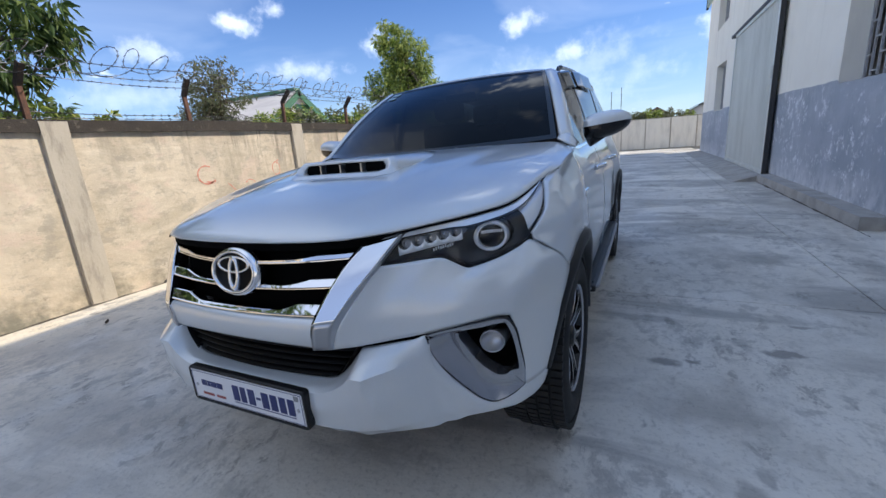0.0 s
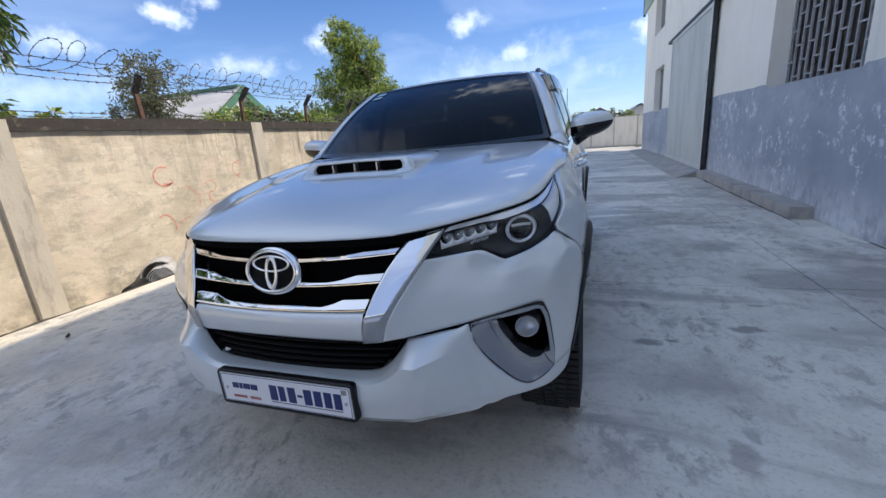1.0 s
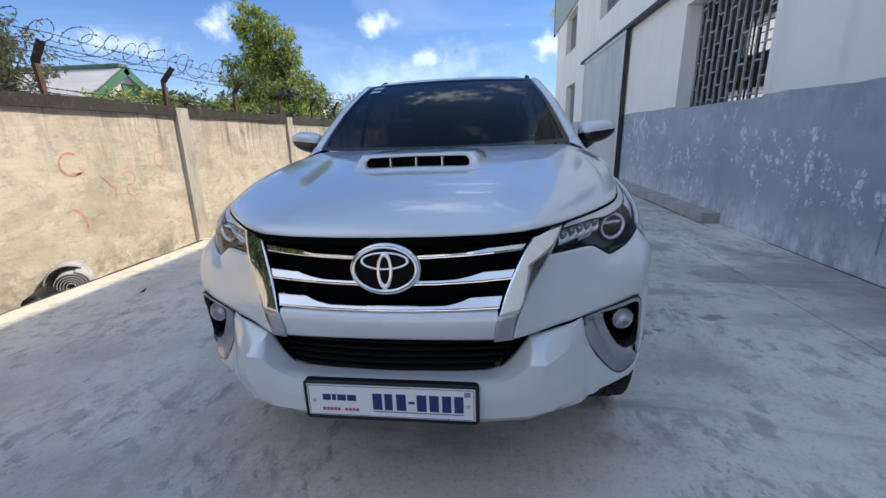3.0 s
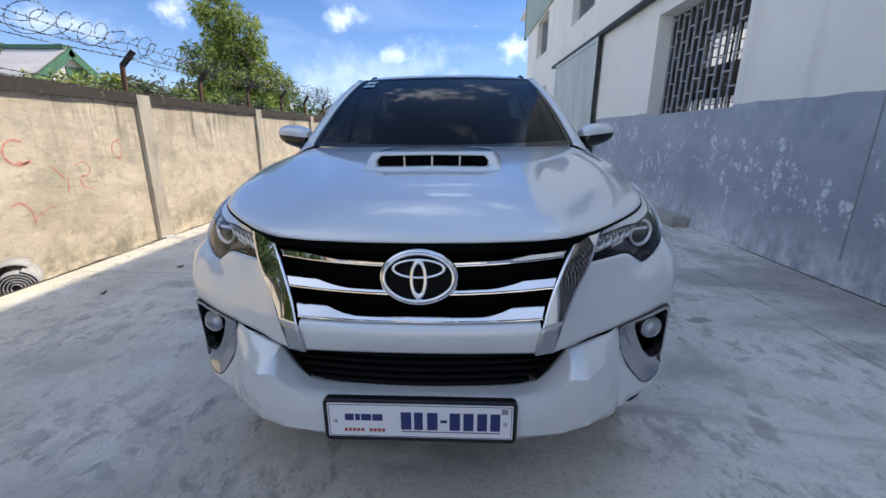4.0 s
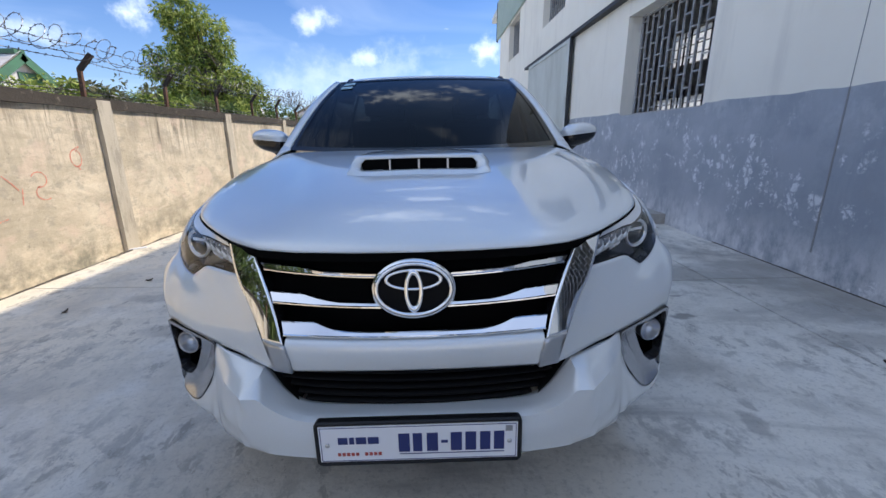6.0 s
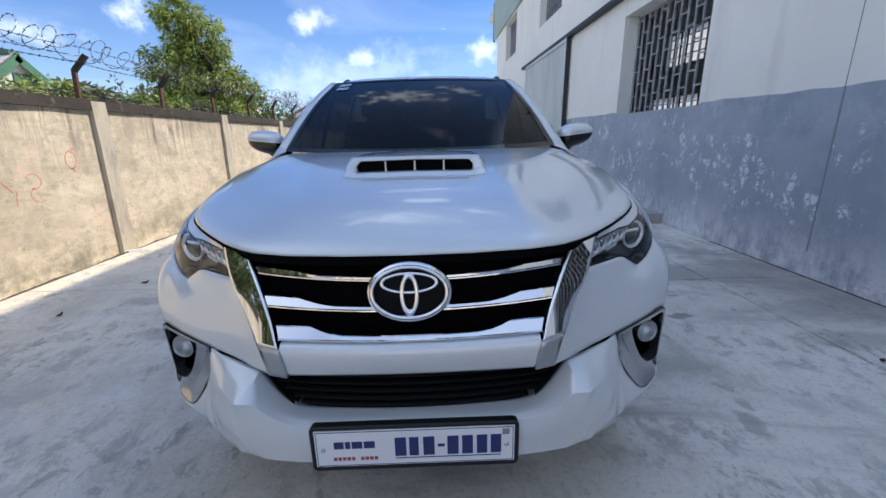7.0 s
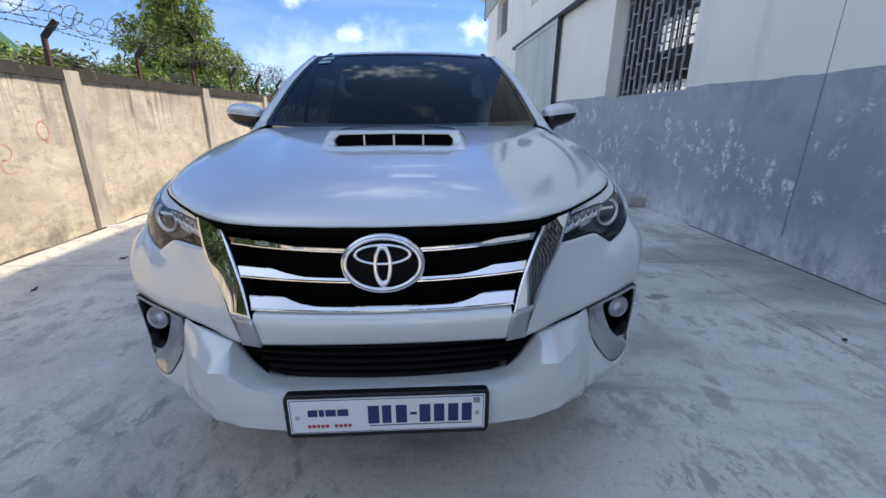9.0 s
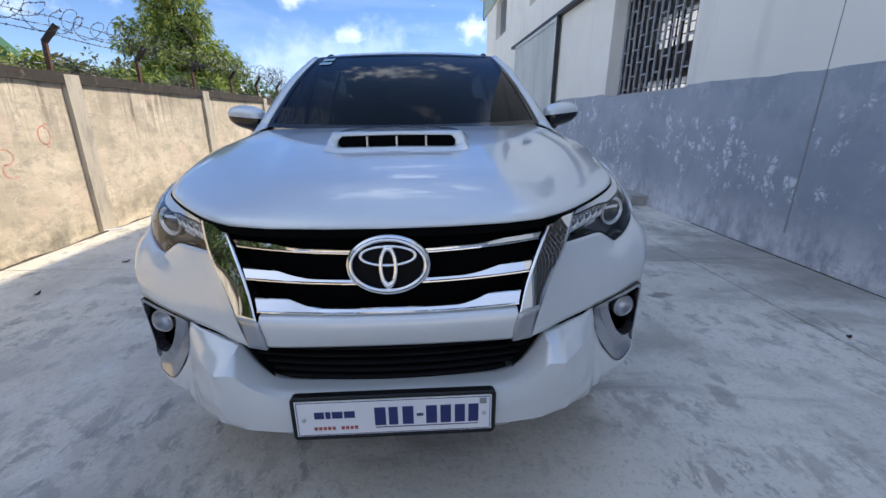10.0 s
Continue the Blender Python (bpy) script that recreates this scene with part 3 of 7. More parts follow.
coping = part("coping", uneven_strip(WALL_X - 0.19, WALL_X + 0.05, BACK_Y, FAR_Y, 1.65, COP_Z, 0.12, 0.012), M_coping, wall_west, "mould-blackened concrete coping")
for y in PIL:
    b = bmesh.new()
    rows = []
    for i in range(15):
        z = -0.3 + (COP_Z - 0.02 + 0.3) * i / 14
        w = [noise.noise(Vector((y * 3, z * 3, k * 5.0))) * 0.006 for k in range(3)]
        rows.append([(WALL_X - 0.02, y - 0.115 + w[0], z), (WALL_X + 0.055 + w[2], y - 0.115 + w[0], z), (WALL_X + 0.055 + w[2], y + 0.115 + w[1], z), (WALL_X - 0.02, y + 0.115 + w[1], z)])
    V = add_grid(b, rows, closed=True)
    b.faces.new(V[-1])
    part("pilaster", b, M_pilaster, wall_west)

# building on the shaded side: hollow, with a real window and walls of thickness
BLD_Y0, BLD_Y1, BLD_H, T = -5.6, 21.9, 7.7, 0.28
WIN = (4.62, 7.06, 1.645, 3.31)
UPPER = ((17.0, 19.3, 4.55, 6.05), (11.0, 13.3, 4.55, 6.05), (5.0, 7.3, 4.55, 6.05), (-1.0, 1.3, 4.55, 6.05))
LOW2 = (16.6, 18.6, 1.66, 3.22)
GATE = (9.98, 14.45, 0.12, 3.60)
WIN2 = (-2.50, -0.06, 1.645, 3.31)
holes = [WIN, WIN2, LOW2, *UPPER]
wall_east = None


def holed_wall(x0, x1, y0, y1, z0, z1, openings, split_z):
    """Boxes round the openings, cut at split_z so that two paints can meet there; returns the boxes below and above it."""
    ys = sorted({y0, y1, *[v for o in openings for v in o[:2]]})
    zs = sorted({z0, z1, split_z, *[v for o in openings for v in o[2:]]})
    low, high = bmesh.new(), bmesh.new()
    for za, zb in zip(zs, zs[1:]):
        run = None
        spans = []
        for ya, yb in zip(ys, ys[1:]):
            ym, zm = (ya + yb) / 2, (za + zb) / 2
            inside = any(o[0] < ym < o[1] and o[2] < zm < o[3] for o in openings)
            if inside:
                run = None
            elif run is None:
                run = [ya, yb]
                spans.append(run)
            else:
                run[1] = yb
        for a, b in spans:
            add_box(low if zb <= split_z + 1e-6 else high, x0, x1, a, b, za, zb)
    return low, high


low, high = holed_wall(BLD_X, BLD_X + T, BLD_Y0, BLD_Y1, -0.1, BLD_H, holes, 1.645)
wall_east = structure(link("wall_east", high, M_cream), "cream painted warehouse wall in shade", "wall")
dado = part("dado", low, M_dado, wall_east, "flaking blue-grey painted lower wall")
# the dado's hand-painted upper edge, a thin uneven coat on the wall
bm = bmesh.new()
rows = [[], []]
n = 260
for i in range(n + 1):
    y = BLD_Y0 + (BLD_Y1 - BLD_Y0) * i / n
    z = 1.69 + 0.035 * noise.noise(Vector((y * 0.5, 3, 0))) + 0.012 * noise.noise(Vector((y * 3.5, 9, 0)))
    if WIN[0] - 0.02 < y < WIN[1] + 0.02 or WIN2[0] - 0.02 < y < WIN2[1] + 0.02 or LOW2[0] < y < LOW2[1]:
        z = 1.646
    rows[0].append((BLD_X - 0.0004, y, 1.60))
    rows[1].append((BLD_X - 0.003, y, z))
add_grid(bm, rows)
part("dado_edge", bm, M_dado, wall_east, "uneven paint edge")
wall_piece("wall_east_end", BLD_X + T, BLD_X + 4.98, BLD_Y1 - T, BLD_Y1, -0.1, BLD_H, M_cream, "cream painted end wall of the warehouse")
wall_piece("wall_east_back", BLD_X + T, BLD_X + 4.98, BLD_Y0, BLD_Y0 + T, -0.1, BLD_H, M_cream, "cream painted rear wall of the warehouse")
structure(link("warehouse_roof", box(BLD_X + 0.05, BLD_X + 5.2, BLD_Y0, BLD_Y1 + 0.1, BLD_H, BLD_H + 0.15), M_gate), "flat sheet roof of the warehouse", "roof")
# inside wall with open windows that show bright through the grille
IN_X = BLD_X + 4.7
INHOLES = [(y, y + 3.0, z, z + 1.08) for y in (-1.5, 2.8, 7.1) for z in (1.48, 3.46)] + [(10.9, 14.95, 1.48, 2.52), (10.9, 14.25, 3.50, 4.52)]
low, high = holed_wall(IN_X, IN_X + T, BLD_Y0 + T, BLD_Y1 - T, -0.1, BLD_H, INHOLES, 1.0)
inner = structure(link("wall_inner", high, M_room), "dim inside wall of the warehouse", "wall")
part("inner_base", low, M_room, inner)
for h in INHOLES:
    for k in range(1, int((h[1] - h[0]) * 3)):
        part("window_bar", box(IN_X + 0.06, IN_X + 0.09, h[0] + k / 3 - 0.03, h[0] + k / 3 + 0.03, h[2], h[3]), M_dark, inner)
    for z in (0.28, 0.56, 0.84):
        part("window_bar", box(IN_X + 0.065, IN_X + 0.095, h[0], h[1], h[2] + z - 0.012, h[2] + z + 0.012), M_dark, inner)
    part("frosted_pane", box(IN_X + 0.14, IN_X + 0.145, h[0], h[1], h[2], h[3]), M_frost, inner, "milky window pane")


def grille(name, y0, y1, z0, z1, x, cols, rows_n, label):
    """Window of steel bars: uprights with staggered cross bars."""
    g = thing(name, pose(x, (y0 + y1) / 2, z0), label, "window grille")
    g["kind"] = "structure"
    hw, h = (y1 - y0) / 2, z1 - z0
    fr = bmesh.new()
    for a in ((-hw, -hw + 0.035, 0, h), (hw - 0.035, hw, 0, h), (-hw, hw, 0, 0.035), (-hw, hw, h - 0.035, h)):
        add_box(fr, -0.015, 0.015, *a)
    part("frame", fr, M_grey_bar, g)
    pitch = 2 * hw / cols
    for k in range(1, cols):
        part("upright", box(-0.013, 0.013, -hw + k * pitch - 0.011, -hw + k * pitch + 0.011, 0, h), M_grey_bar, g)
    for k in range(cols):
        for j in range(rows_n):
            z = (j + (0.25 if k % 2 else 0.75)) * h / rows_n
            part("cross_bar", box(-0.012, 0.012, -hw + k * pitch, -hw + (k + 1) * pitch, z - 0.010, z + 0.010), M_grey_bar, g)
    return g


grille("window_1", WIN[0], WIN[1], WIN[2] + 0.01, WIN[3], BLD_X + 0.25, 13, 4, "grey steel bar grille in a deep window opening")
grille("window_6", WIN2[0], WIN2[1], WIN2[2] + 0.01, WIN2[3], BLD_X + 0.25, 13, 4, "grey steel bar grille in a deep window opening")
for k, u in enumerate((LOW2, *UPPER[:3])):
    grille("window_%d" % (k + 2), u[0], u[1], u[2], u[3], BLD_X + 0.22, 11, 4, "grey steel bar grille of a small warehouse window")
# sliding gate hung outside the wall on a rail
gate = thing("gate_1", pose(BLD_X - 0.03, GATE[0], GATE[2]), "tall pale grey corrugated steel sliding gate, closed", "gate")
gate["kind"] = "structure"
gl_, gh_ = GATE[1] - GATE[0], GATE[3] - GATE[2]
bm = bmesh.new()
prof, y = [], 0.0
while y < gl_ - 0.1:
    prof += [(-0.05, y), (-0.05, y + 0.07), (-0.075, y + 0.085), (-0.075, y + 0.115)]
    y += 0.13
prof = [p for p in prof if p[1] <= gl_]
add_grid(bm, [[(px, py, z) for px, py in prof] for z in (0.06, gh_ - 0.06)])
part("sheet", bm, M_gate, gate, "corrugated grey sheet")
for nm, a in (("stile", (-0.10, -0.02, 0, 0.09, 0, gh_)), ("stile", (-0.10, -0.02, gl_ - 0.09, gl_, 0, gh_)), ("rail", (-0.095, -0.02, 0.09, gl_ - 0.09, 0, 0.08)), ("rail", (-0.095, -0.02, 0.09, gl_ - 0.09, gh_ - 0.08, gh_))):
    part(nm, box(*a, 0.004), M_gate, gate)
# dark strip in place of the shaded gap beside the gate
part("edge_gap", box(-0.10, -0.02, -0.045, -0.005, 0, gh_), M_dark, gate, "dark strip for the gap beside the gate")
part("handle", box(-0.13, -0.10, 0.02, 0.06, 1.9, 2.15, 0.006), M_gate, gate)
structure(link("gate_rail", box(BLD_X - 0.14, BLD_X, 4.0, 15.1, 3.60, 3.68, 0.006), M_dark), "dark steel rail of a sliding gate", "rail")
# low step along the wall, and the ramp before the gate
st = uneven_strip(BLD_X - 0.24, BLD_X + 0.01, 5.10, 9.75, -0.05, 0.15, 0.2, 0.006)
structure(link("wall_step", st, M_step), "low concrete step along the warehouse wall", "step")


def foot_line(name, x, side, y0, y1, width, label):
    """Uneven dark ridge along a foot: dirt at the walls, added contrast at the step."""
    bm = bmesh.new()
    rows = [[], [], []]
    n = int((y1 - y0) / 0.04)
    for i in range(n + 1):
        y = y0 + (y1 - y0) * i / n
        w = width * max(0.12, 0.55 + 1.3 * noise.noise(Vector((y * 2.3, x, 1))) + 0.7 * noise.noise(Vector((y * 9, x, 5))))
        rows[0].append((x + side * 0.004, y, -0.02))
        rows[1].append((x + side * 0.004, y, 0.004 + w * 0.35))
        rows[2].append((x + side * (0.006 + w), y, -0.02))
    add_grid(bm, rows)
    structure(link(name, bm, M_dirt), label, "dirt")


foot_line("wall_dirt_east", BLD_X, -1, BLD_Y0, 4.0, 0.014, "dark dirt along the foot of the painted wall")
foot_line("wall_dirt_west", -3.555, -1, BACK_Y + 0.2, FAR_Y - 0.2, 0.038, "dark soil and dead weeds along the perimeter wall")
# uneven dark line that sets the step off from the ground
foot_line("step_foot_line", BLD_X - 0.24, -1, 4.8, 9.7, 0.03, "uneven dark line along the foot of the step")
bm = bmesh.new()
V = add_grid(bm, [[(BLD_X - 0.75, y, -0.02), (BLD_X - 0.24, y, z), (BLD_X + 0.01, y, z)] for y, z in ((9.75, 0.12), (12, 0.12), (15, 0.10), (21.9, 0.02))], flip=True)
bm.faces.new([bm.verts.new(q) for q in ((BLD_X - 0.75, 9.75, -0.02), (BLD_X + 0.01, 9.75, -0.02), (BLD_X + 0.01, 9.75, 0.12), (BLD_X - 0.24, 9.75, 0.12))])
structure(link("gate_ramp", bm, M_step), "concrete ramp up to the gate", "ramp")
# crack that runs down the wall
bm = bmesh.new()
add_box(bm, BLD_X - 0.004, BLD_X - 0.001, 2.665, 2.681, 0.24, 1.67)
add_box(bm, BLD_X - 0.004, BLD_X - 0.001, 2.672, 2.677, 1.67, 5.0)
part("joint", bm, M_trimgrey, wall_east, "dark open joint")
# far end wall of concrete panels
M_farwall = Mat("pale_concrete_panel", (0.74, 0.70, 0.62), 0.85)
M_farwall.blend(M_farwall.noise((4, 4, 0.8), 6, 0.6, 0.45, 0.7), (0.58, 0.55, 0.49)).bump(M_farwall.noise((9, 9, 0.3), 3, 0.5, 0.2, 0.8), 0.4, 0.02)
wall_north = wall_piece("wall_north", -16, 30, FAR_Y, FAR_Y + 0.15, -0.1, 1.70, M_pilaster, "sunlit concrete panel wall across the far end")
for k in range(24):
    x = -10 + k * 1.25
    part("panel", box(x + 0.02, x + 1.21, FAR_Y - 0.03, FAR_Y - 0.001, 0.05, 1.66, 0.005), M_farwall, wall_north)
wall_piece("wall_south", -12, 12, BACK_Y - 0.2, BACK_Y, -0.1, 3.2, M_cream, "plain wall that closes the yard behind")

# pale green sheet cladding high on the far end of the warehouse
M_green_sheet = Mat("pale_green_sheet", (0.42, 0.50, 0.44), 0.45)
M_green_sheet.blend(M_green_sheet.noise(1.5, 5), (0.36, 0.44, 0.39))
bm = bmesh.new()
prof, y = [], 15.2
while y < 22.6:
    prof += [(BLD_X - 0.06, y), (BLD_X - 0.06, y + 0.10), (BLD_X - 0.09, y + 0.12), (BLD_X - 0.09, y + 0.18)]
    y += 0.2
add_grid(bm, [[(px, py, z) for px, py in prof] for z in (6.12, BLD_H + 0.2)])
cladding = structure(link("cladding", bm, M_green_sheet), "pale green corrugated sheet cladding on the warehouse", "cladding")
part("cladding_back", box(BLD_X - 0.055, BLD_X - 0.003, 15.2, 22.6, 6.12, BLD_H + 0.2), M_green_sheet, cladding)
part("cladding_edge", box(BLD_X - 0.11, BLD_X - 0.02, 22.6, 22.66, 6.05, BLD_H + 0.2), M_dark, cladding)
# roof overhang added so that the building's shadow reaches further along the yard
structure(link("roof_eave", box(BLD_X, BLD_X + 5.2, BLD_Y1 + 0.1, 25.4, BLD_H - 0.1, BLD_H + 0.15), M_gate), "added sheet roof that shades the ground past the end wall", "roof")

# yard slab, cast in bays with open joints
floor = structure(link("floor", box(-3.56, BLD_X, BACK_Y, FAR_Y, -0.25, -0.03), M_step), "worn grey concrete yard slab", "floor")
COLS = ((-3.56, 2.60, 0.9), (2.60, BLD_X, 0.93))
for x0, x1, y_off in COLS:
    y = BACK_Y
    stops = [BACK_Y] + [v for v in [y_off + 1.72 + 4.2 * k for k in range(-5, 8)] if BACK_Y + 0.5 < v < FAR_Y - 0.5] + [FAR_Y]
    for a, b in zip(stops, stops[1:]):
        part("slab", box(x0 + 0.004, x1 - 0.004, a + 0.005, b - 0.005, -0.2, 0.0, 0.004), M_ground, floor)


# ---- the car: x to its left-hand side, y from the nose to the tail, z up ----
car = thing("car", pose(0.008, 0, 0.0, 0, -0.9, -0.3), "pearl white SUV with chrome grille, parked on the concrete", "car")
AXLE_F, AXLE_R, HUB_Z, ARCH_R = 0.93, 3.675, 0.385, 0.445


CAR_MID = Vector((0, 2.4, 0.75))


def outward(bm, mid=CAR_MID):
    """Turns a patch so that its faces look away from the middle of the car."""
    bm.normal_update()
    if sum((f.calc_center_median() - mid).dot(f.normal) * f.calc_area() for f in bm.faces) < 0:
        bmesh.ops.reverse_faces(bm, faces=bm.faces[:])
    return bm


def both(name, rows, mat, parent=None, label="", thick=0.0, flip=False, smooth=True):
    """A panel and its mirror image on the other side."""
    made = []
    for side in (1, -1):
        bm = bmesh.new()
        add_grid(bm, rows if side == 1 else mirror_rows(rows), flip=flip if side == 1 else not flip)
        outward(bm)
        ob = part(name, bm, mat, parent or car, label, smooth)
        if thick:
            solid(ob, thick, -1)
        made.append(ob)
    return made


def both_bm(name, make, mat, parents=None, label="", smooth=False):
    """The same, for a function that fills a bmesh on the positive side."""
    made = []
    for k, side in enumerate((1, -1)):
        bm = bmesh.new()
        make(bm)
        if side == -1:
            for v in bm.verts:
                v.co.x = -v.co.x
            bmesh.ops.reverse_faces(bm, faces=bm.faces[:])
        made.append(part(name, bm, mat, parents[k] if parents else car, label, smooth))
    return made


# -- bonnet
HOOD_EDGE = [(0.0, 0.081, 1.0185), (0.15, 0.084, 1.0190), (0.30, 0.098, 1.0210), (0.40, 0.124, 1.0235), (0.455, 0.160, 1.025), (0.50, 0.200, 1.027), (0.54, 0.240, 1.030), (0.60, 0.302, 1.036), (0.66, 0.372, 1.042), (0.70, 0.424, 1.047),
             (0.735, 0.480, 1.052), (0.758, 0.530, 1.058), (0.775, 0.585, 1.068), (0.790, 0.665, 1.083), (0.803, 0.760, 1.102), (0.816, 0.860, 1.116), (0.838, 0.970, 1.132)]
HX, HY, HZ = zip(*HOOD_EDGE)


def hood_point(x, t):
    yf, zf = interp(x, HX, HY), interp(x, HX, HZ)
    yb = 1.19 + 0.24 * (x / 0.8) ** 2
    zb = 1.232 - 0.012 * (x / 0.8) ** 2 - 0.05 * max(0, (x - 0.70) / 0.138) ** 2
    y = yf + (yb - yf) * t
    g = t ** (0.58 + 0.14 * min(1, (x / 0.83) ** 2))
    z = zf + (zb - zf) * g
    edge = 0.33 + 0.22 * t                                  # raised centre, with a soft shoulder that widens backwards
    s = min(max((x - edge + 0.05) / 0.10, 0), 1)
    z += 0.010 * (1 - s * s * (3 - 2 * s)) * min(1, t * 6) * min(1, (1 - t) * 5)
    c = min(max((x - 0.42) / 0.30, 0), 1)
    z += 0.013 * c * c * (3 - 2 * c) * 4 * t * (1 - t)           # full shoulders
    return Vector((x, y, z))


def hood_z(x, y):
    yf, yb = interp(abs(x), HX, HY), 1.19 + 0.24 * (x / 0.8) ** 2
    return hood_point(abs(x), (y - yf) / (yb - yf)).z


xs_h = [0.838 * math.sin(k / 34 * math.pi / 2) for k in range(35)]
rows = []
for j in range(41):
    t = (j / 40) ** 1.6
    half = [hood_point(x, t) for x in xs_h]
    rows.append([Vector((-p.x, p.y, p.z)) for p in half[:0:-1]] + half)
# front lip rolls down
lip = [Vector((p.x * 0.999, p.y + 0.002, p.z - 0.0045)) for p in rows[0]]
lip2 = [Vector((p.x * 0.990, p.y + 0.03, p.z - 0.006)) for p in rows[0]]
bm = bmesh.new()
add_grid(bm, [lip2, lip] + rows)
hood = part("bonnet", outward(bm), M_paint, car, "white bonnet with an air scoop", True)
hood.data.set_sharp_from_angle(angle=radians(38))

# near-black strip behind the lip paints in the darkness of the gap
bm = bmesh.new()
add_grid(bm, [[Vector((p.x * 0.988, p.y + 0.012, p.z + dz)) for p in rows[0]] for dz in (-0.003, -0.030)])
part("bonnet_gap", outward(bm), M_void, hood, "black strip that fills the gap under the bonnet", True)

# dark shut line round the front of the bonnet
for side in (1, -1):
    bm = bmesh.new()
    add_tube(bm, [Vector((p.x * side, p.y - 0.001, p.z - 0.0065)) for p in rows[0] if 0.40 < p.x < 0.815], 0.0034, 6)
    part("shut_line", bm, M_void, hood, "dark gap under the bonnet edge", True)

# -- air scoop
SC_Y = 0.655


def scoop_ring(y, w, z0, z1, r):
    """A flat, rounded arch from one foot to the other."""
    pts = [(-w - 0.03, y, z0), (-w, y, z0 + 0.004)]
    for k in range(7):
        a = math.pi - k / 6 * math.pi / 2
        pts.append((-w + r + r * math.cos(a) * 1.0, y, z1 - r * 0.6 + r * 0.6 * math.sin(a)))
    for k in range(1, 10):
        pts.append(((-w + r) + (2 * w - 2 * r) * k / 10, y, z1 + 0.006 * math.sin(k / 10 * math.pi)))
    for k in range(7):
        a = math.pi / 2 - k / 6 * math.pi / 2
        pts.append((w - r + r * math.cos(a), y, z1 - r * 0.6 + r * 0.6 * math.sin(a)))
    return pts + [(w, y, z0 + 0.004), (w + 0.03, y, z0)]


bm = bmesh.new()
add_grid(bm, [scoop_ring(SC_Y + 0.022, 0.246, 1.160, 1.2235, 0.05), scoop_ring(SC_Y + 0.06, 0.262, 1.158, 1.2260, 0.06), scoop_ring(SC_Y + 0.14, 0.280, 1.165, 1.229, 0.08), scoop_ring(SC_Y + 0.30, 0.29, 1.19, 1.233, 0.09), scoop_ring(SC_Y + 0.45, 0.27, 1.20, 1.230, 0.10), scoop_ring(SC_Y + 0.53, 0.22, 1.20, 1.215, 0.12)])
scoop = part("scoop", bm, M_paint, hood, "white scoop", True)
# six-sided bevelled surround of the mouth: back of the mouth, mouth edge, crest, foot on the bonnet
halves = [[(0.196, SC_Y + 0.010, 1.163), (0.198, SC_Y - 0.036, 0.009), (0.208, SC_Y - 0.060, 0.011), (0.215, SC_Y - 0.082, 0.001)],
          [(0.213, SC_Y + 0.01, 1.180), (0.215, SC_Y - 0.016, 1.177), (0.242, SC_Y - 0.032, 0.020), (0.262, SC_Y - 0.046, 0.001)],
          [(0.213, SC_Y + 0.03, 1.194), (0.215, SC_Y - 0.004, 1.196), (0.243, SC_Y - 0.010, 1.206), (0.266, SC_Y + 0.010, 0.001)],
          [(0.198, SC_Y + 0.03, 1.210), (0.200, SC_Y + 0.004, 1.212), (0.226, SC_Y + 0.006, 1.2225), (0.240, SC_Y + 0.030, 1.2265)]]
halves = [[Vector((x, y, z if z > 1 else hood_z(x, y) + z)) for x, y, z in c] for c in halves]
bottom_mid = [Vector((0, p.y, p.z if k < 1 else p.z - hood_z(p.x, p.y) + hood_z(0, p.y))) for k, p in enumerate(halves[0])]
top_mid = [Vector((0, p.y, p.z + 0.003)) for p in halves[3]]
loop = [bottom_mid] + halves + [top_mid] + [[Vector((-p.x, p.y, p.z)) for p in c] for c in halves[::-1]]
bm = bmesh.new()
add_grid(bm, [[c[k] for c in loop] for k in range(4)], closed=True)
bmesh.ops.recalc_face_normals(bm, faces=bm.faces[:])
bmesh.ops.bevel(bm, geom=[e for e in bm.edges if not e.is_boundary and e.calc_face_angle(0) > 0.25], offset=0.003, segments=2, affect="EDGES", profile=0.5)
surround = part("scoop_surround", bm, M_paint, hood, "bevelled white surround of the scoop", True)
surround.data.set_sharp_from_angle(angle=radians(30))
part("scoop_opening", box(-0.214, 0.214, SC_Y + 0.008, SC_Y + 0.20, 1.150, 1.214), M_void, hood, "black scoop mouth")
for x in (-0.106, 0.0, 0.106):
    part("fin", box(x - 0.003, x + 0.003, SC_Y - 0.024, SC_Y + 0.05, 1.160, 1.211), M_satin, hood, "grey upright fin")


# -- side panels: half-width by place along the car and height
def side_x(y, z):
    w = interp(y, (0.40, 0.50, 0.60, 0.72, 0.93, 1.20, 1.45, 2.3, 3.2, 3.675, 4.2, 4.6, 4.80), (0.832, 0.880, 0.904, 0.922, 0.934, 0.918, 0.893, 0.893, 0.898, 0.925, 0.905, 0.86, 0.78))
    d = interp(z, (0.35, 0.45, 0.60, 0.80, 0.92, 1.02, 1.10, 1.18, 1.25), (0.045, 0.020, 0.004, 0.0, 0.004, 0.020, 0.048, 0.082, 0.112))
    if y < 1.3 and z > 0.95:
        d += 0.10 * max(0, (z - 0.95) / 0.20) ** 1.6 * min(1, (1.3 - y) / 0.5)
    if y < 0.76:
        d += 0.035 * (0.76 - y) / 0.26 * min(max((z - 0.87) / 0.08, 0), 1)
    return w - d


def arch_z(y, r=ARCH_R):
    best = 0.0
    for c in (AXLE_F, AXLE_R):
        if abs(y - c) < r:
            best = max(best, HUB_Z + math.sqrt(r * r - (y - c) ** 2))
    return best


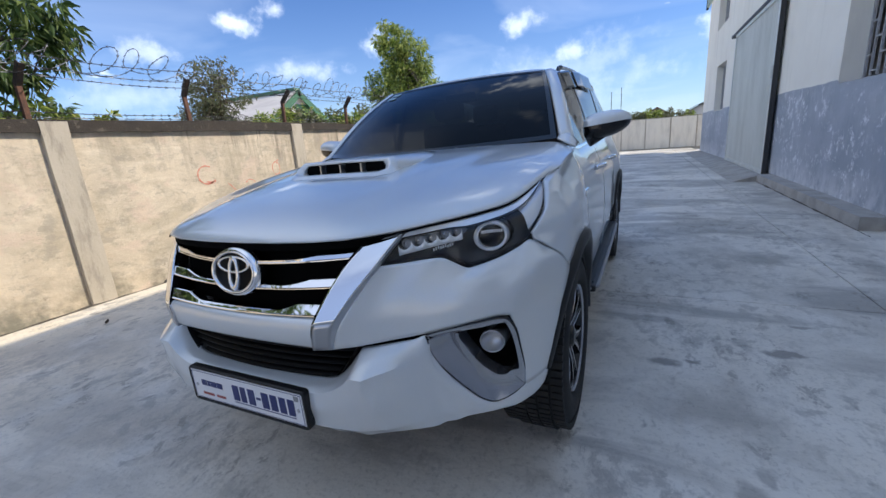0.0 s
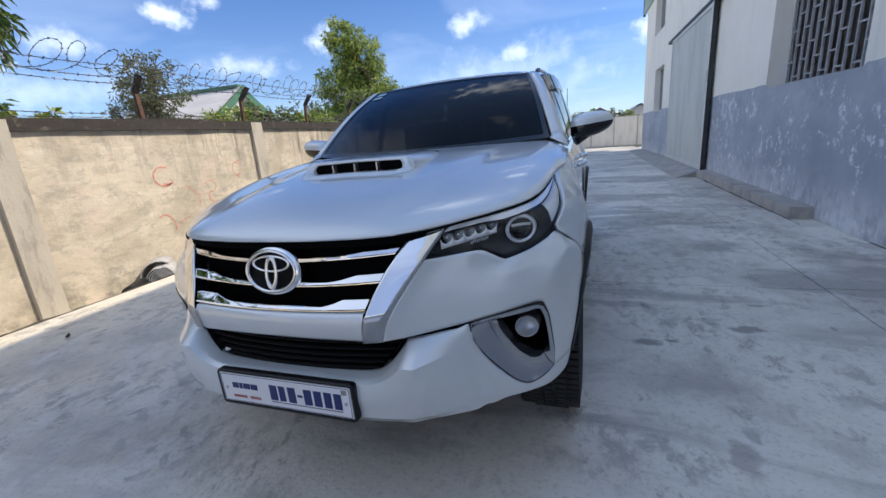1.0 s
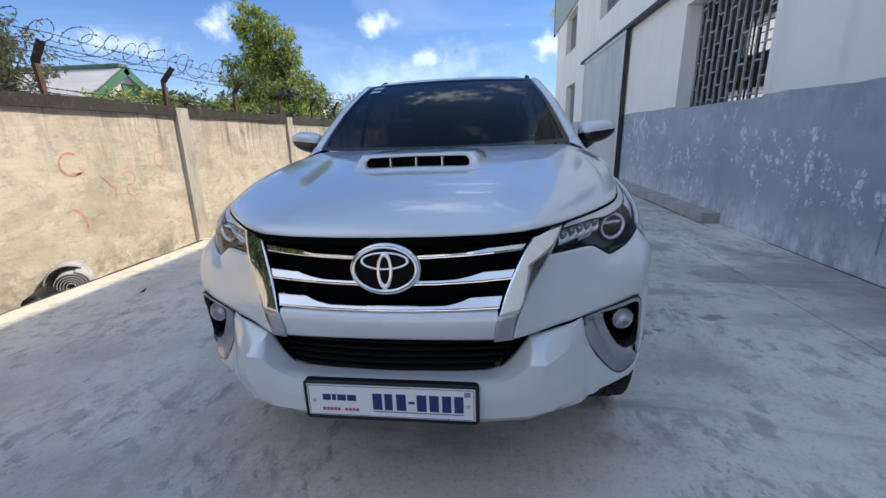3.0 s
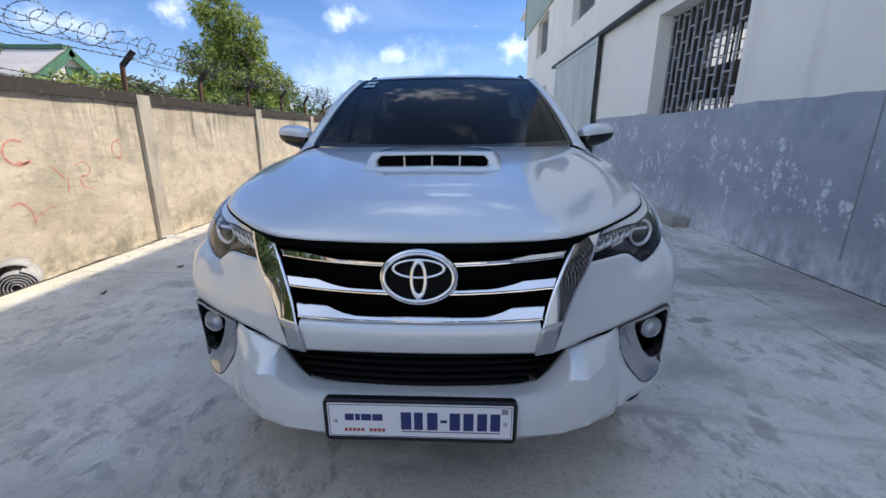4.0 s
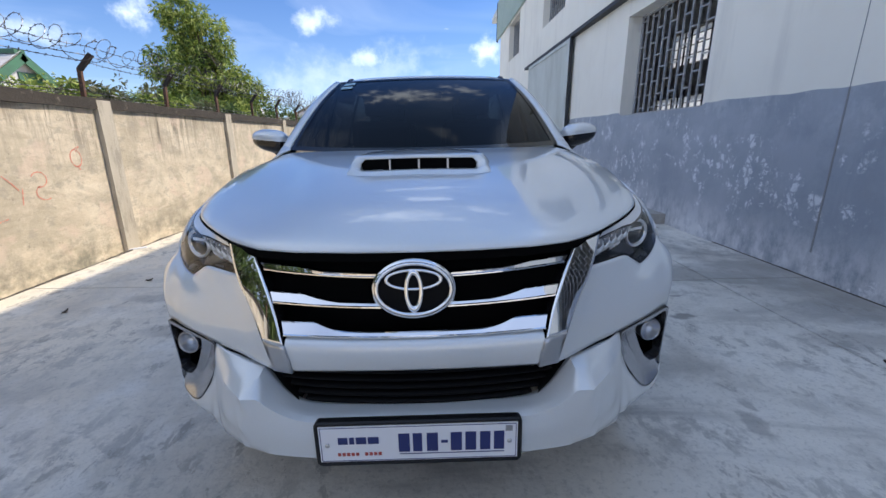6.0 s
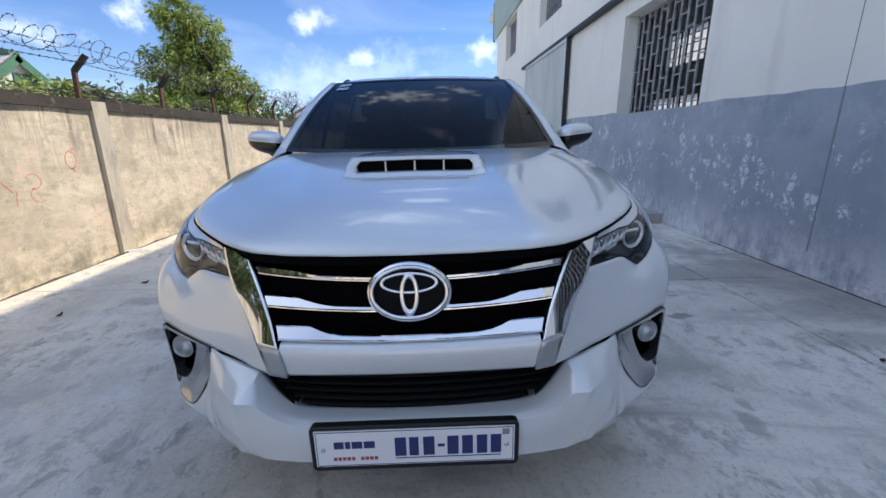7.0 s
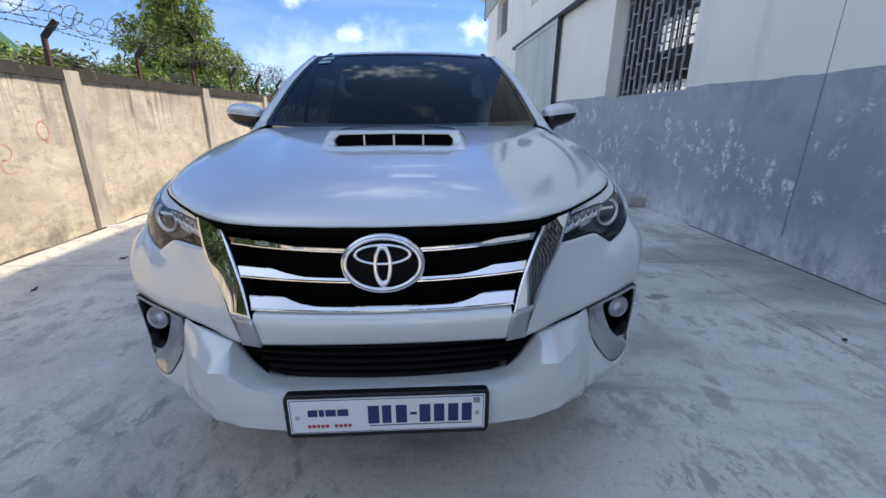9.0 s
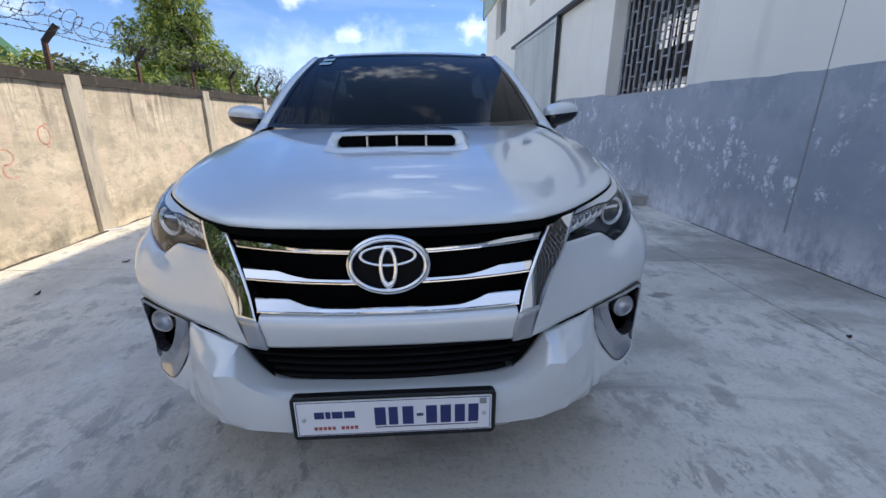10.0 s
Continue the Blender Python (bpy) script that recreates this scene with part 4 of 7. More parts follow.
def belt_z(y):
    return interp(y, (0.5, 0.6, 0.76, 0.96, 1.2, 1.42, 1.6, 3.0, 4.2, 4.8), (0.962, 1.01, 1.098, 1.128, 1.165, 1.20, 1.165, 1.205, 1.255, 1.26))


def side_panel(y0, y1, z0, nz=16):
    n = max(int((y1 - y0) / 0.022), 6)
    cols = []
    for i in range(n + 1):
        y = y0 + (y1 - y0) * i / n
        zb = max(z0(y) if callable(z0) else z0, arch_z(y))
        zt = belt_z(y)
        cols.append([Vector((side_x(y, zb + (zt - zb) * j / nz), y, zb + (zt - zb) * j / nz)) for j in range(nz + 1)])
    return [[c[j] for c in cols] for j in range(nz + 1)]


fenders = both("front_wing", side_panel(0.502, 1.405, lambda y: interp(y, (0.5, 0.6, 0.74, 1.3, 1.41), (0.945, 0.868, 0.755, 0.42, 0.42))), M_paint, thick=0.012, flip=True)
f_doors = both("front_door", side_panel(1.411, 2.345, 0.45), M_paint, thick=0.02, flip=True)
r_doors = both("rear_door", side_panel(2.351, 3.22, 0.45), M_paint, thick=0.02, flip=True)
both("rear_wing", side_panel(3.226, 4.72, lambda y: 0.45 if y < 4.0 else 0.50), M_paint, thick=0.02, flip=True)
for dr, y in ((f_doors, 2.20), (r_doors, 3.06)):
    def handle(bm, y=y):
        add_tube(bm, catmull([(side_x(y, 1.04) + 0.004, y - 0.22, 1.035), (side_x(y, 1.04) + 0.04, y - 0.18, 1.04), (side_x(y, 1.04) + 0.045, y - 0.08, 1.042), (side_x(y, 1.04) + 0.004, y, 1.035)], 12), 0.014, 8)
    both_bm("handle", handle, M_chrome, dr, "chrome door handle", True)
    def cup(bm, y=y):
        bmesh.ops.create_uvsphere(bm, u_segments=14, v_segments=8, radius=1)
        for v in bm.verts:
            v.co = Vector((side_x(y - 0.1, 1.03) - 0.012 + v.co.x * 0.016, y - 0.10 + v.co.y * 0.07, 1.03 + v.co.z * 0.03))
    both_bm("handle_cup", cup, M_paint, dr, "", True)
# badge on the wing
both_bm("side_badge", lambda bm: add_box(bm, side_x(1.30, 0.98) - 0.004, side_x(1.30, 0.98) + 0.008, 1.26, 1.36, 0.97, 0.99, 0.003), M_chrome, fenders)

# black arch mouldings and dark wheel housings
for name, cy in (("arch_moulding", AXLE_F), ("arch_moulding", AXLE_R)):
    def arch(bm, cy=cy):
        rows = []
        for k in range(37):
            a = radians(15) + radians(168) * k / 36
            ring = []
            for r, out in ((ARCH_R - 0.02, -0.06), (ARCH_R - 0.012, 0.010), (ARCH_R + 0.012, 0.020), (ARCH_R + 0.040, 0.016), (ARCH_R + 0.050, -0.004)):
                y, z = cy - r * math.cos(a), HUB_Z + r * math.sin(a)
                ring.append((side_x(max(y, 0.49), max(z, 0.5)) + out, y, z))
            rows.append(ring)
        add_grid(bm, rows, flip=True)
    both_bm(name, arch, M_black, None, "black wheel arch moulding", True)
    def liner(bm, cy=cy):
        rows = []
        for k in range(25):
            a = radians(27) + radians(157) * k / 24
            y, z = cy - (ARCH_R - 0.015) * math.cos(a), HUB_Z + (ARCH_R - 0.015) * math.sin(a)
            rows.append([(x, y, z) for x in (0.52, 0.88)])
        add_grid(bm, rows)
        add_grid(bm, [[(0.52, cy - 0.42, z), (0.52, cy + 0.42, z)] for z in (0.42, 0.9)])
    both_bm("wheel_housing", liner, M_void, None, "", True)

# -- front bumper, in patches round the lamps
B1 = [(0.366, 0.046, 0.720), (0.420, 0.088, 0.716), (0.50, 0.143, 0.720), (0.592, 0.197, 0.731), (0.70, 0.264, 0.750), (0.775, 0.318, 0.758), (0.802, 0.344, 0.753), (0.846, 0.424, 0.755), (0.882, 0.520, 0.755), (0.898, 0.590, 0.690)]
M1A = [(0.385, 0.062, 0.790), (0.444, 0.108, 0.787), (0.52, 0.158, 0.790), (0.605, 0.212, 0.798), (0.71, 0.276, 0.810), (0.79, 0.336, 0.818), (0.822, 0.370, 0.822), (0.862, 0.452, 0.826), (0.892, 0.552, 0.810), (0.905, 0.630, 0.735)]
M1B = [(0.426, 0.112, 0.862), (0.487, 0.158, 0.862), (0.56, 0.205, 0.868), (0.63, 0.252, 0.866), (0.72, 0.306, 0.862), (0.80, 0.388, 0.876), (0.830, 0.420, 0.882), (0.862, 0.480, 0.886), (0.893, 0.576, 0.860), (0.909, 0.668, 0.770)]
T1 = [(0.472, 0.168, 0.934), (0.53, 0.214, 0.934), (0.60, 0.262, 0.938), (0.626, 0.284, 0.934), (0.655, 0.300, 0.917), (0.684, 0.318, 0.899), (0.694, 0.328, 0.898), (0.730, 0.362, 0.905), (0.765, 0.404, 0.914), (0.802, 0.457, 0.930), (0.826, 0.505, 0.942), (0.859, 0.552, 0.908), (0.888, 0.602, 0.870), (0.913, 0.712, 0.778)]
def nosed(line):
    """The corner of the nose, brought a little forward and out."""
    out = []
    for x, y, z in line:
        f = min(max((x - 0.50) / 0.22, 0), 1)
        f = f * f * (3 - 2 * f) * (1 - min(max((y - 0.50) / 0.20, 0), 1))
        out.append((x + 0.010 * min(max((x - 0.82) / 0.08, 0), 1), y - 0.017 * f, z))
    return out


LOWER = [  # columns from the middle outwards, each from the back of the ledge over its hard edge, down and under
    [(0.0, 0.085, 0.591), (0.0, 0.034, 0.588), (0.0, 0.018, 0.580), (0.0, 0.014, 0.53), (0.0, 0.024, 0.462), (0.0, 0.060, 0.422), (0.0, 0.20, 0.405)],
    [(0.15, 0.086, 0.591), (0.15, 0.035, 0.588), (0.15, 0.018, 0.580), (0.15, 0.014, 0.53), (0.15, 0.024, 0.462), (0.15, 0.061, 0.422), (0.15, 0.20, 0.405)],
    [(0.265, 0.090, 0.593), (0.285, 0.038, 0.588), (0.290, 0.020, 0.580), (0.292, 0.016, 0.53), (0.292, 0.028, 0.462), (0.292, 0.066, 0.422), (0.292, 0.21, 0.405)],
    [(0.318, 0.093, 0.602), (0.342, 0.044, 0.602), (0.350, 0.024, 0.597), (0.357, 0.022, 0.535), (0.363, 0.037, 0.462), (0.366, 0.078, 0.422), (0.36, 0.22, 0.405)],
    [(0.358, 0.098, 0.630), (0.384, 0.052, 0.628), (0.392, 0.028, 0.622), (0.402, 0.030, 0.540), (0.410, 0.046, 0.462), (0.414, 0.084, 0.422), (0.40, 0.23, 0.405)],
    [(0.418, 0.112, 0.704), (0.424, 0.068, 0.677), (0.416, 0.031, 0.644), (0.430, 0.036, 0.548), (0.438, 0.056, 0.464), (0.444, 0.096, 0.426), (0.43, 0.24, 0.406)],
    [(0.462, 0.124, 0.708), (0.463, 0.075, 0.681), (0.458, 0.028, 0.646), (0.476, 0.040, 0.553), (0.488, 0.072, 0.467), (0.494, 0.114, 0.432), (0.48, 0.25, 0.407)],
    [(0.510, 0.150, 0.712), (0.512, 0.116, 0.690), (0.520, 0.086, 0.658), (0.542, 0.096, 0.558), (0.556, 0.122, 0.474), (0.562, 0.150, 0.436), (0.55, 0.29, 0.416)],
    [(0.556, 0.176, 0.716), (0.558, 0.160, 0.696), (0.564, 0.146, 0.662), (0.580, 0.148, 0.560), (0.592, 0.160, 0.476), (0.600, 0.182, 0.434), (0.58, 0.32, 0.418)],
    [(0.592, 0.200, 0.722), (0.592, 0.192, 0.700), (0.594, 0.186, 0.665), (0.606, 0.184, 0.560), (0.616, 0.196, 0.475), (0.622, 0.215, 0.434), (0.60, 0.34, 0.418)],
    [(0.598, 0.199, 0.670), (0.601, 0.196, 0.645), (0.608, 0.196, 0.620), (0.624, 0.202, 0.540), (0.640, 0.214, 0.470), (0.646, 0.232, 0.434), (0.625, 0.35, 0.418)],
    [(0.639, 0.232, 0.586), (0.642, 0.228, 0.574), (0.646, 0.228, 0.560), (0.656, 0.234, 0.510), (0.668, 0.246, 0.464), (0.674, 0.262, 0.436), (0.655, 0.37, 0.42)],
    [(0.675, 0.260, 0.538), (0.679, 0.257, 0.530), (0.682, 0.257, 0.520), (0.690, 0.262, 0.490), (0.700, 0.272, 0.460), (0.706, 0.286, 0.437), (0.69, 0.39, 0.42)],
    [(0.714, 0.290, 0.493), (0.718, 0.287, 0.488), (0.720, 0.287, 0.483), (0.726, 0.290, 0.468), (0.733, 0.298, 0.451), (0.738, 0.310, 0.437), (0.73, 0.40, 0.425)],
    [(0.747, 0.312, 0.473), (0.750, 0.310, 0.470), (0.752, 0.310, 0.467), (0.757, 0.314, 0.458), (0.763, 0.322, 0.447), (0.767, 0.334, 0.437), (0.765, 0.42, 0.428)],
    [(0.776, 0.332, 0.477), (0.780, 0.332, 0.473), (0.784, 0.333, 0.468), (0.790, 0.340, 0.459), (0.796, 0.350, 0.448), (0.800, 0.362, 0.439), (0.80, 0.43, 0.432)],
    [(0.806, 0.354, 0.491), (0.812, 0.360, 0.485), (0.817, 0.367, 0.478), (0.822, 0.378, 0.467), (0.827, 0.391, 0.455), (0.830, 0.404, 0.446), (0.832, 0.45, 0.440)],
    [(0.826, 0.382, 0.503), (0.832, 0.391, 0.498), (0.838, 0.402, 0.492), (0.845, 0.419, 0.482), (0.851, 0.438, 0.470), (0.854, 0.452, 0.461), (0.855, 0.475, 0.455)],
    [(0.870, 0.486, 0.516), (0.8695, 0.488, 0.511), (0.869, 0.490, 0.506), (0.868, 0.492, 0.501), (0.867, 0.494, 0.496), (0.866, 0.496, 0.492), (0.865, 0.498, 0.489)],
]
B1, M1A, M1B, T1, LOWER = nosed(B1), nosed(M1A), nosed(M1B), nosed(T1), [nosed(c) for c in LOWER]


def between(a, b, f):
    return [tuple(p + (q - p) * f for p, q in zip(u, v)) for u, v in zip(a, b)]


# hard edges down the two corners by the intake
LOWER = LOWER[:5] + [between(LOWER[5], LOWER[4], 0.12), LOWER[5], between(LOWER[5], LOWER[6], 0.15), between(LOWER[6], LOWER[5], 0.15), LOWER[6], between(LOWER[6], LOWER[7], 0.12)] + LOWER[7:]
full = [[(-x, y, z) for x, y, z in c] for c in LOWER[:0:-1]] + LOWER
rows = loft([[c[k] for c in full] for k in range(7)], 200, 24, True)
bm = bmesh.new()
add_grid(bm, rows, flip=True)
bumper = part("bumper", outward(bm), M_paint, car, "white lower bumper", True)
bumper.data.set_sharp_from_angle(angle=radians(30))
solid(bumper, 0.01, -1)
SIDE_LOW = [[(0.800, 0.342, 0.752), (0.848, 0.424, 0.754), (0.882, 0.520, 0.752), (0.898, 0.590, 0.690)],
            [(0.8155, 0.362, 0.698), (0.852, 0.428, 0.70), (0.880, 0.504, 0.69), (0.896, 0.572, 0.645)],
            [(0.8215, 0.373, 0.642), (0.855, 0.434, 0.64), (0.877, 0.494, 0.63), (0.890, 0.553, 0.60)],
            [(0.8275, 0.384, 0.576), (0.856, 0.440, 0.575), (0.873, 0.488, 0.565), (0.883, 0.530, 0.552)],
            [(0.827, 0.384, 0.505), (0.840, 0.408, 0.507), (0.857, 0.448, 0.511), (0.870, 0.486, 0.516)]]
SIDE_LOW = [nosed(c) for c in SIDE_LOW]
wing_rows = loft([B1, M1A, M1B, T1], 90, 18)
first = min(k for k in range(91) if wing_rows[0][k].x >= 0.800)
corner_rows = loft(SIDE_LOW, 90 - first, 14)
corner_rows[0] = wing_rows[0][first:]
for side in (1, -1):
    bm = bmesh.new()
    for rr in (wing_rows, corner_rows):
        add_grid(bm, rr if side == 1 else mirror_rows(rr), flip=(rr is wing_rows) == (side == 1))
    bmesh.ops.remove_doubles(bm, verts=bm.verts[:], dist=0.0003)
    bmesh.ops.recalc_face_normals(bm, faces=bm.faces[:])
    solid(part("bumper_wing", outward(bm), M_paint, car, "", True), 0.010, -1)
# white bar between the chrome and the lower grille
prof = [(0.045, 0.806), (0.008, 0.803), (0.0, 0.795), (-0.001, 0.77), (0.003, 0.730), (0.012, 0.720), (0.06, 0.717)]
rows = [[Vector((x, dy + 0.014 + 0.012 * (x / 0.33) ** 2, z + (z - 0.717) * 0.10 * (x / 0.33) ** 2)) for dy, z in prof] for x in [-0.322 + 0.644 * k / 24 for k in range(25)]]
bm = bmesh.new()
add_grid(bm, rows)
part("grille_bar", bm, M_paint, car, "white bar under the grille", True)

# -- chrome blades either side of the grille
IN_E = [(0.312, 0.024, 0.720), (0.316, 0.019, 0.760), (0.324, 0.020, 0.799), (0.350, 0.064, 0.868), (0.385, 0.114, 0.936), (0.433, 0.173, 1.007)]
OUT_E = [(0.366, 0.042, 0.720), (0.373, 0.039, 0.762), (0.384, 0.042, 0.804), (0.424, 0.094, 0.870), (0.472, 0.152, 0.936), (0.526, 0.236, 1.020)]
low_rows = loft([IN_E[:3], OUT_E[:3]], 6, 4)
both("blade_foot", low_rows, M_satin, None, "satin silver lower blade", 0.01, flip=False)
up_rows = loft([IN_E[2:], OUT_E[2:]], 24, 10)
for j, r in enumerate(up_rows):                             # slightly crowned mirror
    for i, q in enumerate(r):
        q += Vector((0.43, -0.80, 0.41)) * (0.0016 * 4 * j / 10 * (1 - j / 10) + 0.0060 * math.sin(math.pi * (i / 24) ** 1.45))
both("blade", up_rows, M_chrome, None, "mirror chrome grille blade", 0.01, flip=False)
both("blade_side", loft([IN_E, [(x - 0.002, y + 0.05, z) for x, y, z in IN_E]], 14, 2), M_gloss, None, "", 0.0, flip=True)
WING_E = [(0.367, 0.050, 0.722), (0.376, 0.055, 0.760), (0.388, 0.064, 0.792), (0.428, 0.116, 0.864), (0.475, 0.174, 0.937), (0.531, 0.246, 1.021)]
both("blade_return", loft([OUT_E, WING_E], 14, 2), M_satin, None, "", 0.0, flip=True)

# -- grille: dark backing, chrome bars, badge
rows = loft([[(-0.34, 0.13, 0.80), (0, 0.10, 0.80), (0.34, 0.13, 0.80)], [(-0.38, 0.16, 0.92), (0, 0.12, 0.92), (0.38, 0.16, 0.92)], [(-0.44, 0.19, 1.03), (0, 0.14, 1.03), (0.44, 0.19, 1.03)]], 16, 8)
bm = bmesh.new()
add_grid(bm, rows)
grille_ob = part("grille", bm, M_void, car, "black grille with three chrome bars", True)


def bar(mid, bottom, top, thin, x0, swell0, swell1):
    """Chrome bar from x0 out to the blade: a thin lip below, the face leaning back; its top edge rises, breaks at a corner and runs on flat to the slanted end."""
    def fill(bm):
        rows = []
        xa = bottom[0]
        xs = [x0 + (swell0 - x0) * k / 8 for k in range(8)] + [swell0 + (swell1 - swell0) * k / 12 for k in range(12)] + [swell1 + (xa - swell1) * k / 8 for k in range(9)]
        for x in xs:
            s = min(max((x - swell0) / (swell1 - swell0), 0), 1)
            s = 0.75 * s ** 1.8 + 0.25 * s
            q = (x / xa) ** 2
            yb, zb = mid[0] + (bottom[1] - mid[0]) * q, mid[1] + (bottom[2] - mid[1]) * q
            h = thin + (top[2] - bottom[2] - thin) * s
            yt = yb + (top[1] - bottom[1]) * (0.45 + 0.55 * s)
            xt = x + (top[0] - xa) * (x - x0) / (xa - x0)
            rows.append([(x, yb + 0.035, zb - 0.004), (x, yb + 0.003, zb - 0.001), (x, yb, zb), (x, yb + 0.0005, zb + 0.0028), (x, yb + 0.004, zb + 0.0042), (xt, yt, zb + h - 0.0015), (xt, yt + 0.004, zb + h), (xt, yt + 0.020, zb + h - 0.001)])
        add_grid(bm, rows)
    for ob in both_bm("chrome_bar", fill, M_chrome, [grille_ob, grille_ob], "chrome grille bar", True):
        ob.data.set_sharp_from_angle(angle=radians(24))


bar((0.027, 0.809), (0.327, 0.035, 0.820), (0.335, 0.056, 0.850), 0.0120, 0.0, 0.165, 0.240)
bar((0.055, 0.877), (0.362, 0.080, 0.891), (0.371, 0.098, 0.916), 0.0110, 0.080, 0.185, 0.275)
bar((0.065, 0.953), (0.396, 0.135, 0.962), (0.406, 0.146, 0.979), 0.0105, 0.080, 0.215, 0.290)
part("grille_edge", box(-0.36, 0.36, 0.135, 0.16, 1.000, 1.012), M_slat, grille_ob)

EMB = Vector((0.0, 0.066, 0.9255))


def ring(bm, cx, cz, rx, rz, sec, n=64):
    """An oval ring: sec holds (inset, depth) from its outer foot to its inner foot; the inset is in metres on the long axis."""
    rows = []
    for k in range(n):
        a = k * math.tau / n
        c, s = math.cos(a), math.sin(a)
        rows.append([(cx + (rx - w) * c, -d, cz + (rz - w * (0.55 + 0.45 * rz / rx)) * s) for w, d in sec])
    rows.append(rows[0])
    add_grid(bm, rows)


def rounded(w, d):
    return [(0.0, 0.0), (0.0006, d * 0.7), (0.16 * w, d * 0.95), (0.5 * w, d), (0.84 * w, d * 0.95), (w - 0.0006, d * 0.7), (w, 0.0)]


badge = thing("grille_badge", pose(*EMB, -10.5, 0, 0), "", "")
badge.parent = car
bm = bmesh.new()
ring(bm, 0, 0, 0.1065, 0.0765, [(0.0, -0.02), (0.0, 0.002), (0.0012, 0.004), (0.0085, 0.0150), (0.0095, 0.0145)])
part("chamfer", bm, M_chrome, badge, "chrome outer chamfer", True)
bm = bmesh.new()
ring(bm, 0, 0, 0.0970, 0.0672, [(0.0, 0.0125), (0.0, 0.0150), (0.0015, 0.0170), (0.0055, 0.0172), (0.0085, 0.0155), (0.0105, 0.0100), (0.0115, 0.002)])
part("outer_ring", bm, M_chrome, badge, "chrome oval ring", True)
bm = bmesh.new()
ring(bm, 0, 0, 0.0985, 0.0690, [(0.0, 0.0135), (0.0008, 0.0152), (0.0018, 0.0152), (0.0022, 0.0130)])
part("groove", bm, M_gloss, badge, "black groove round the ring", True)
bm = bmesh.new()
rows = [[(0.096 * f * math.cos(k * math.tau / 40), 0.0005 - 0.006 * (1 - f * f), 0.067 * f * math.sin(k * math.tau / 40)) for k in range(40)] for f in (1.0, 0.8, 0.5, 0.2, 0.01)]
add_grid(bm, rows, closed=True, flip=True)
part("badge_back", bm, M_slat, badge, "gloss black badge ground", True)
for nm, shape in (("broad_oval", (0, 0.0235, 0.0730, 0.0275, 0.0112)), ("upright_oval", (0, -0.004, 0.0245, 0.0560, 0.0120))):
    bm = bmesh.new()
    ring(bm, *shape[:4], rounded(shape[4], 0.0135 if nm == "broad_oval" else 0.0145))
    part(nm, bm, M_chrome, badge, "chrome oval", True)
badge_stub = bmesh.new()
add_tube(badge_stub, [(0, 0.002, 0), (0, 0.10, 0)], 0.06, 20)
part("badge_base", badge_stub, M_black, badge)

# -- lower grille
bm = bmesh.new()
add_grid(bm, loft([[(-0.36, 0.15, 0.60), (0, 0.13, 0.60), (0.36, 0.15, 0.60)], [(-0.43, 0.17, 0.72), (0, 0.14, 0.72), (0.43, 0.17, 0.72)]], 12, 3))
lower_grille = part("lower_grille", bm, M_void, car, "black slatted lower intake", True)
for k, z in enumerate((0.598, 0.620, 0.643, 0.666, 0.689, 0.708)):
    w = 0.315 + 0.085 * (z - 0.60) / 0.10
    bm = bmesh.new()
    add_grid(bm, [[(x, 0.066 + 0.045 * (x / 0.4) ** 2 + dy, z + dz) for dy, dz in ((0.06, -0.006), (0.0, -0.004), (0.0, 0.003), (0.06, 0.005))] for x in [-w + 2 * w * i / 20 for i in range(21)]])
    part("slat", bm, M_slat, lower_grille, "", True)
both("intake_side", loft([[(0.318, 0.080, 0.594), (0.366, 0.086, 0.650), (0.410, 0.104, 0.712)], [(0.335, 0.095, 0.612), (0.385, 0.115, 0.672), (0.418, 0.122, 0.716)], [(0.33, 0.16, 0.61), (0.38, 0.18, 0.67), (0.41, 0.18, 0.72)]], 8, 2), M_black, lower_grille)

# -- headlamps
HL_TOP = [(0.534, 0.24, 1.016), (0.58, 0.286, 1.022), (0.64, 0.354, 1.029), (0.7, 0.432, 1.036), (0.735, 0.488, 1.041), (0.758, 0.54, 1.047), (0.776, 0.597, 1.058), (0.79, 0.677, 1.077), (0.803, 0.768, 1.098)]
HL_LOW = [(0.475, 0.174, 0.937), (0.53, 0.218, 0.937), (0.60, 0.266, 0.941), (0.626, 0.288, 0.937), (0.655, 0.304, 0.920), (0.684, 0.322, 0.902), (0.694, 0.332, 0.901), (0.730, 0.366, 0.908), (0.765, 0.408, 0.917), (0.802, 0.461, 0.933), (0.825, 0.510, 0.949), (0.842, 0.590, 0.995), (0.836, 0.680, 1.048), (0.806, 0.772, 1.098)]
mid = [(0.498, 0.204, 0.980), (0.548, 0.242, 0.984), (0.62, 0.294, 0.986), (0.69, 0.352, 0.984), (0.755, 0.420, 0.990), (0.803, 0.505, 1.010), (0.822, 0.610, 1.046), (0.816, 0.700, 1.074), (0.805, 0.771, 1.098)]
HL_LOW, mid = nosed(HL_LOW), [tuple((p + q) / 2 for p, q in zip(u, v)) for u, v in zip(mid, nosed(mid))]
lens_rows = loft([HL_LOW, mid, HL_TOP], 72, 14)
housing_rows = [[Vector((p.x * 0.985 - 0.008, p.y + 0.055 + 0.02 * math.sin(j / 14 * math.pi), p.z - 0.004)) for p in r] for j, r in enumerate(lens_rows)]
edge_loop = lens_rows[0] + [r[-1] for r in lens_rows[1:-1]] + lens_rows[-1][::-1] + [r[0] for r in lens_rows[-2:0:-1]]
edge_back = housing_rows[0] + [r[-1] for r in housing_rows[1:-1]] + housing_rows[-1][::-1] + [r[0] for r in housing_rows[-2:0:-1]]
heads = []
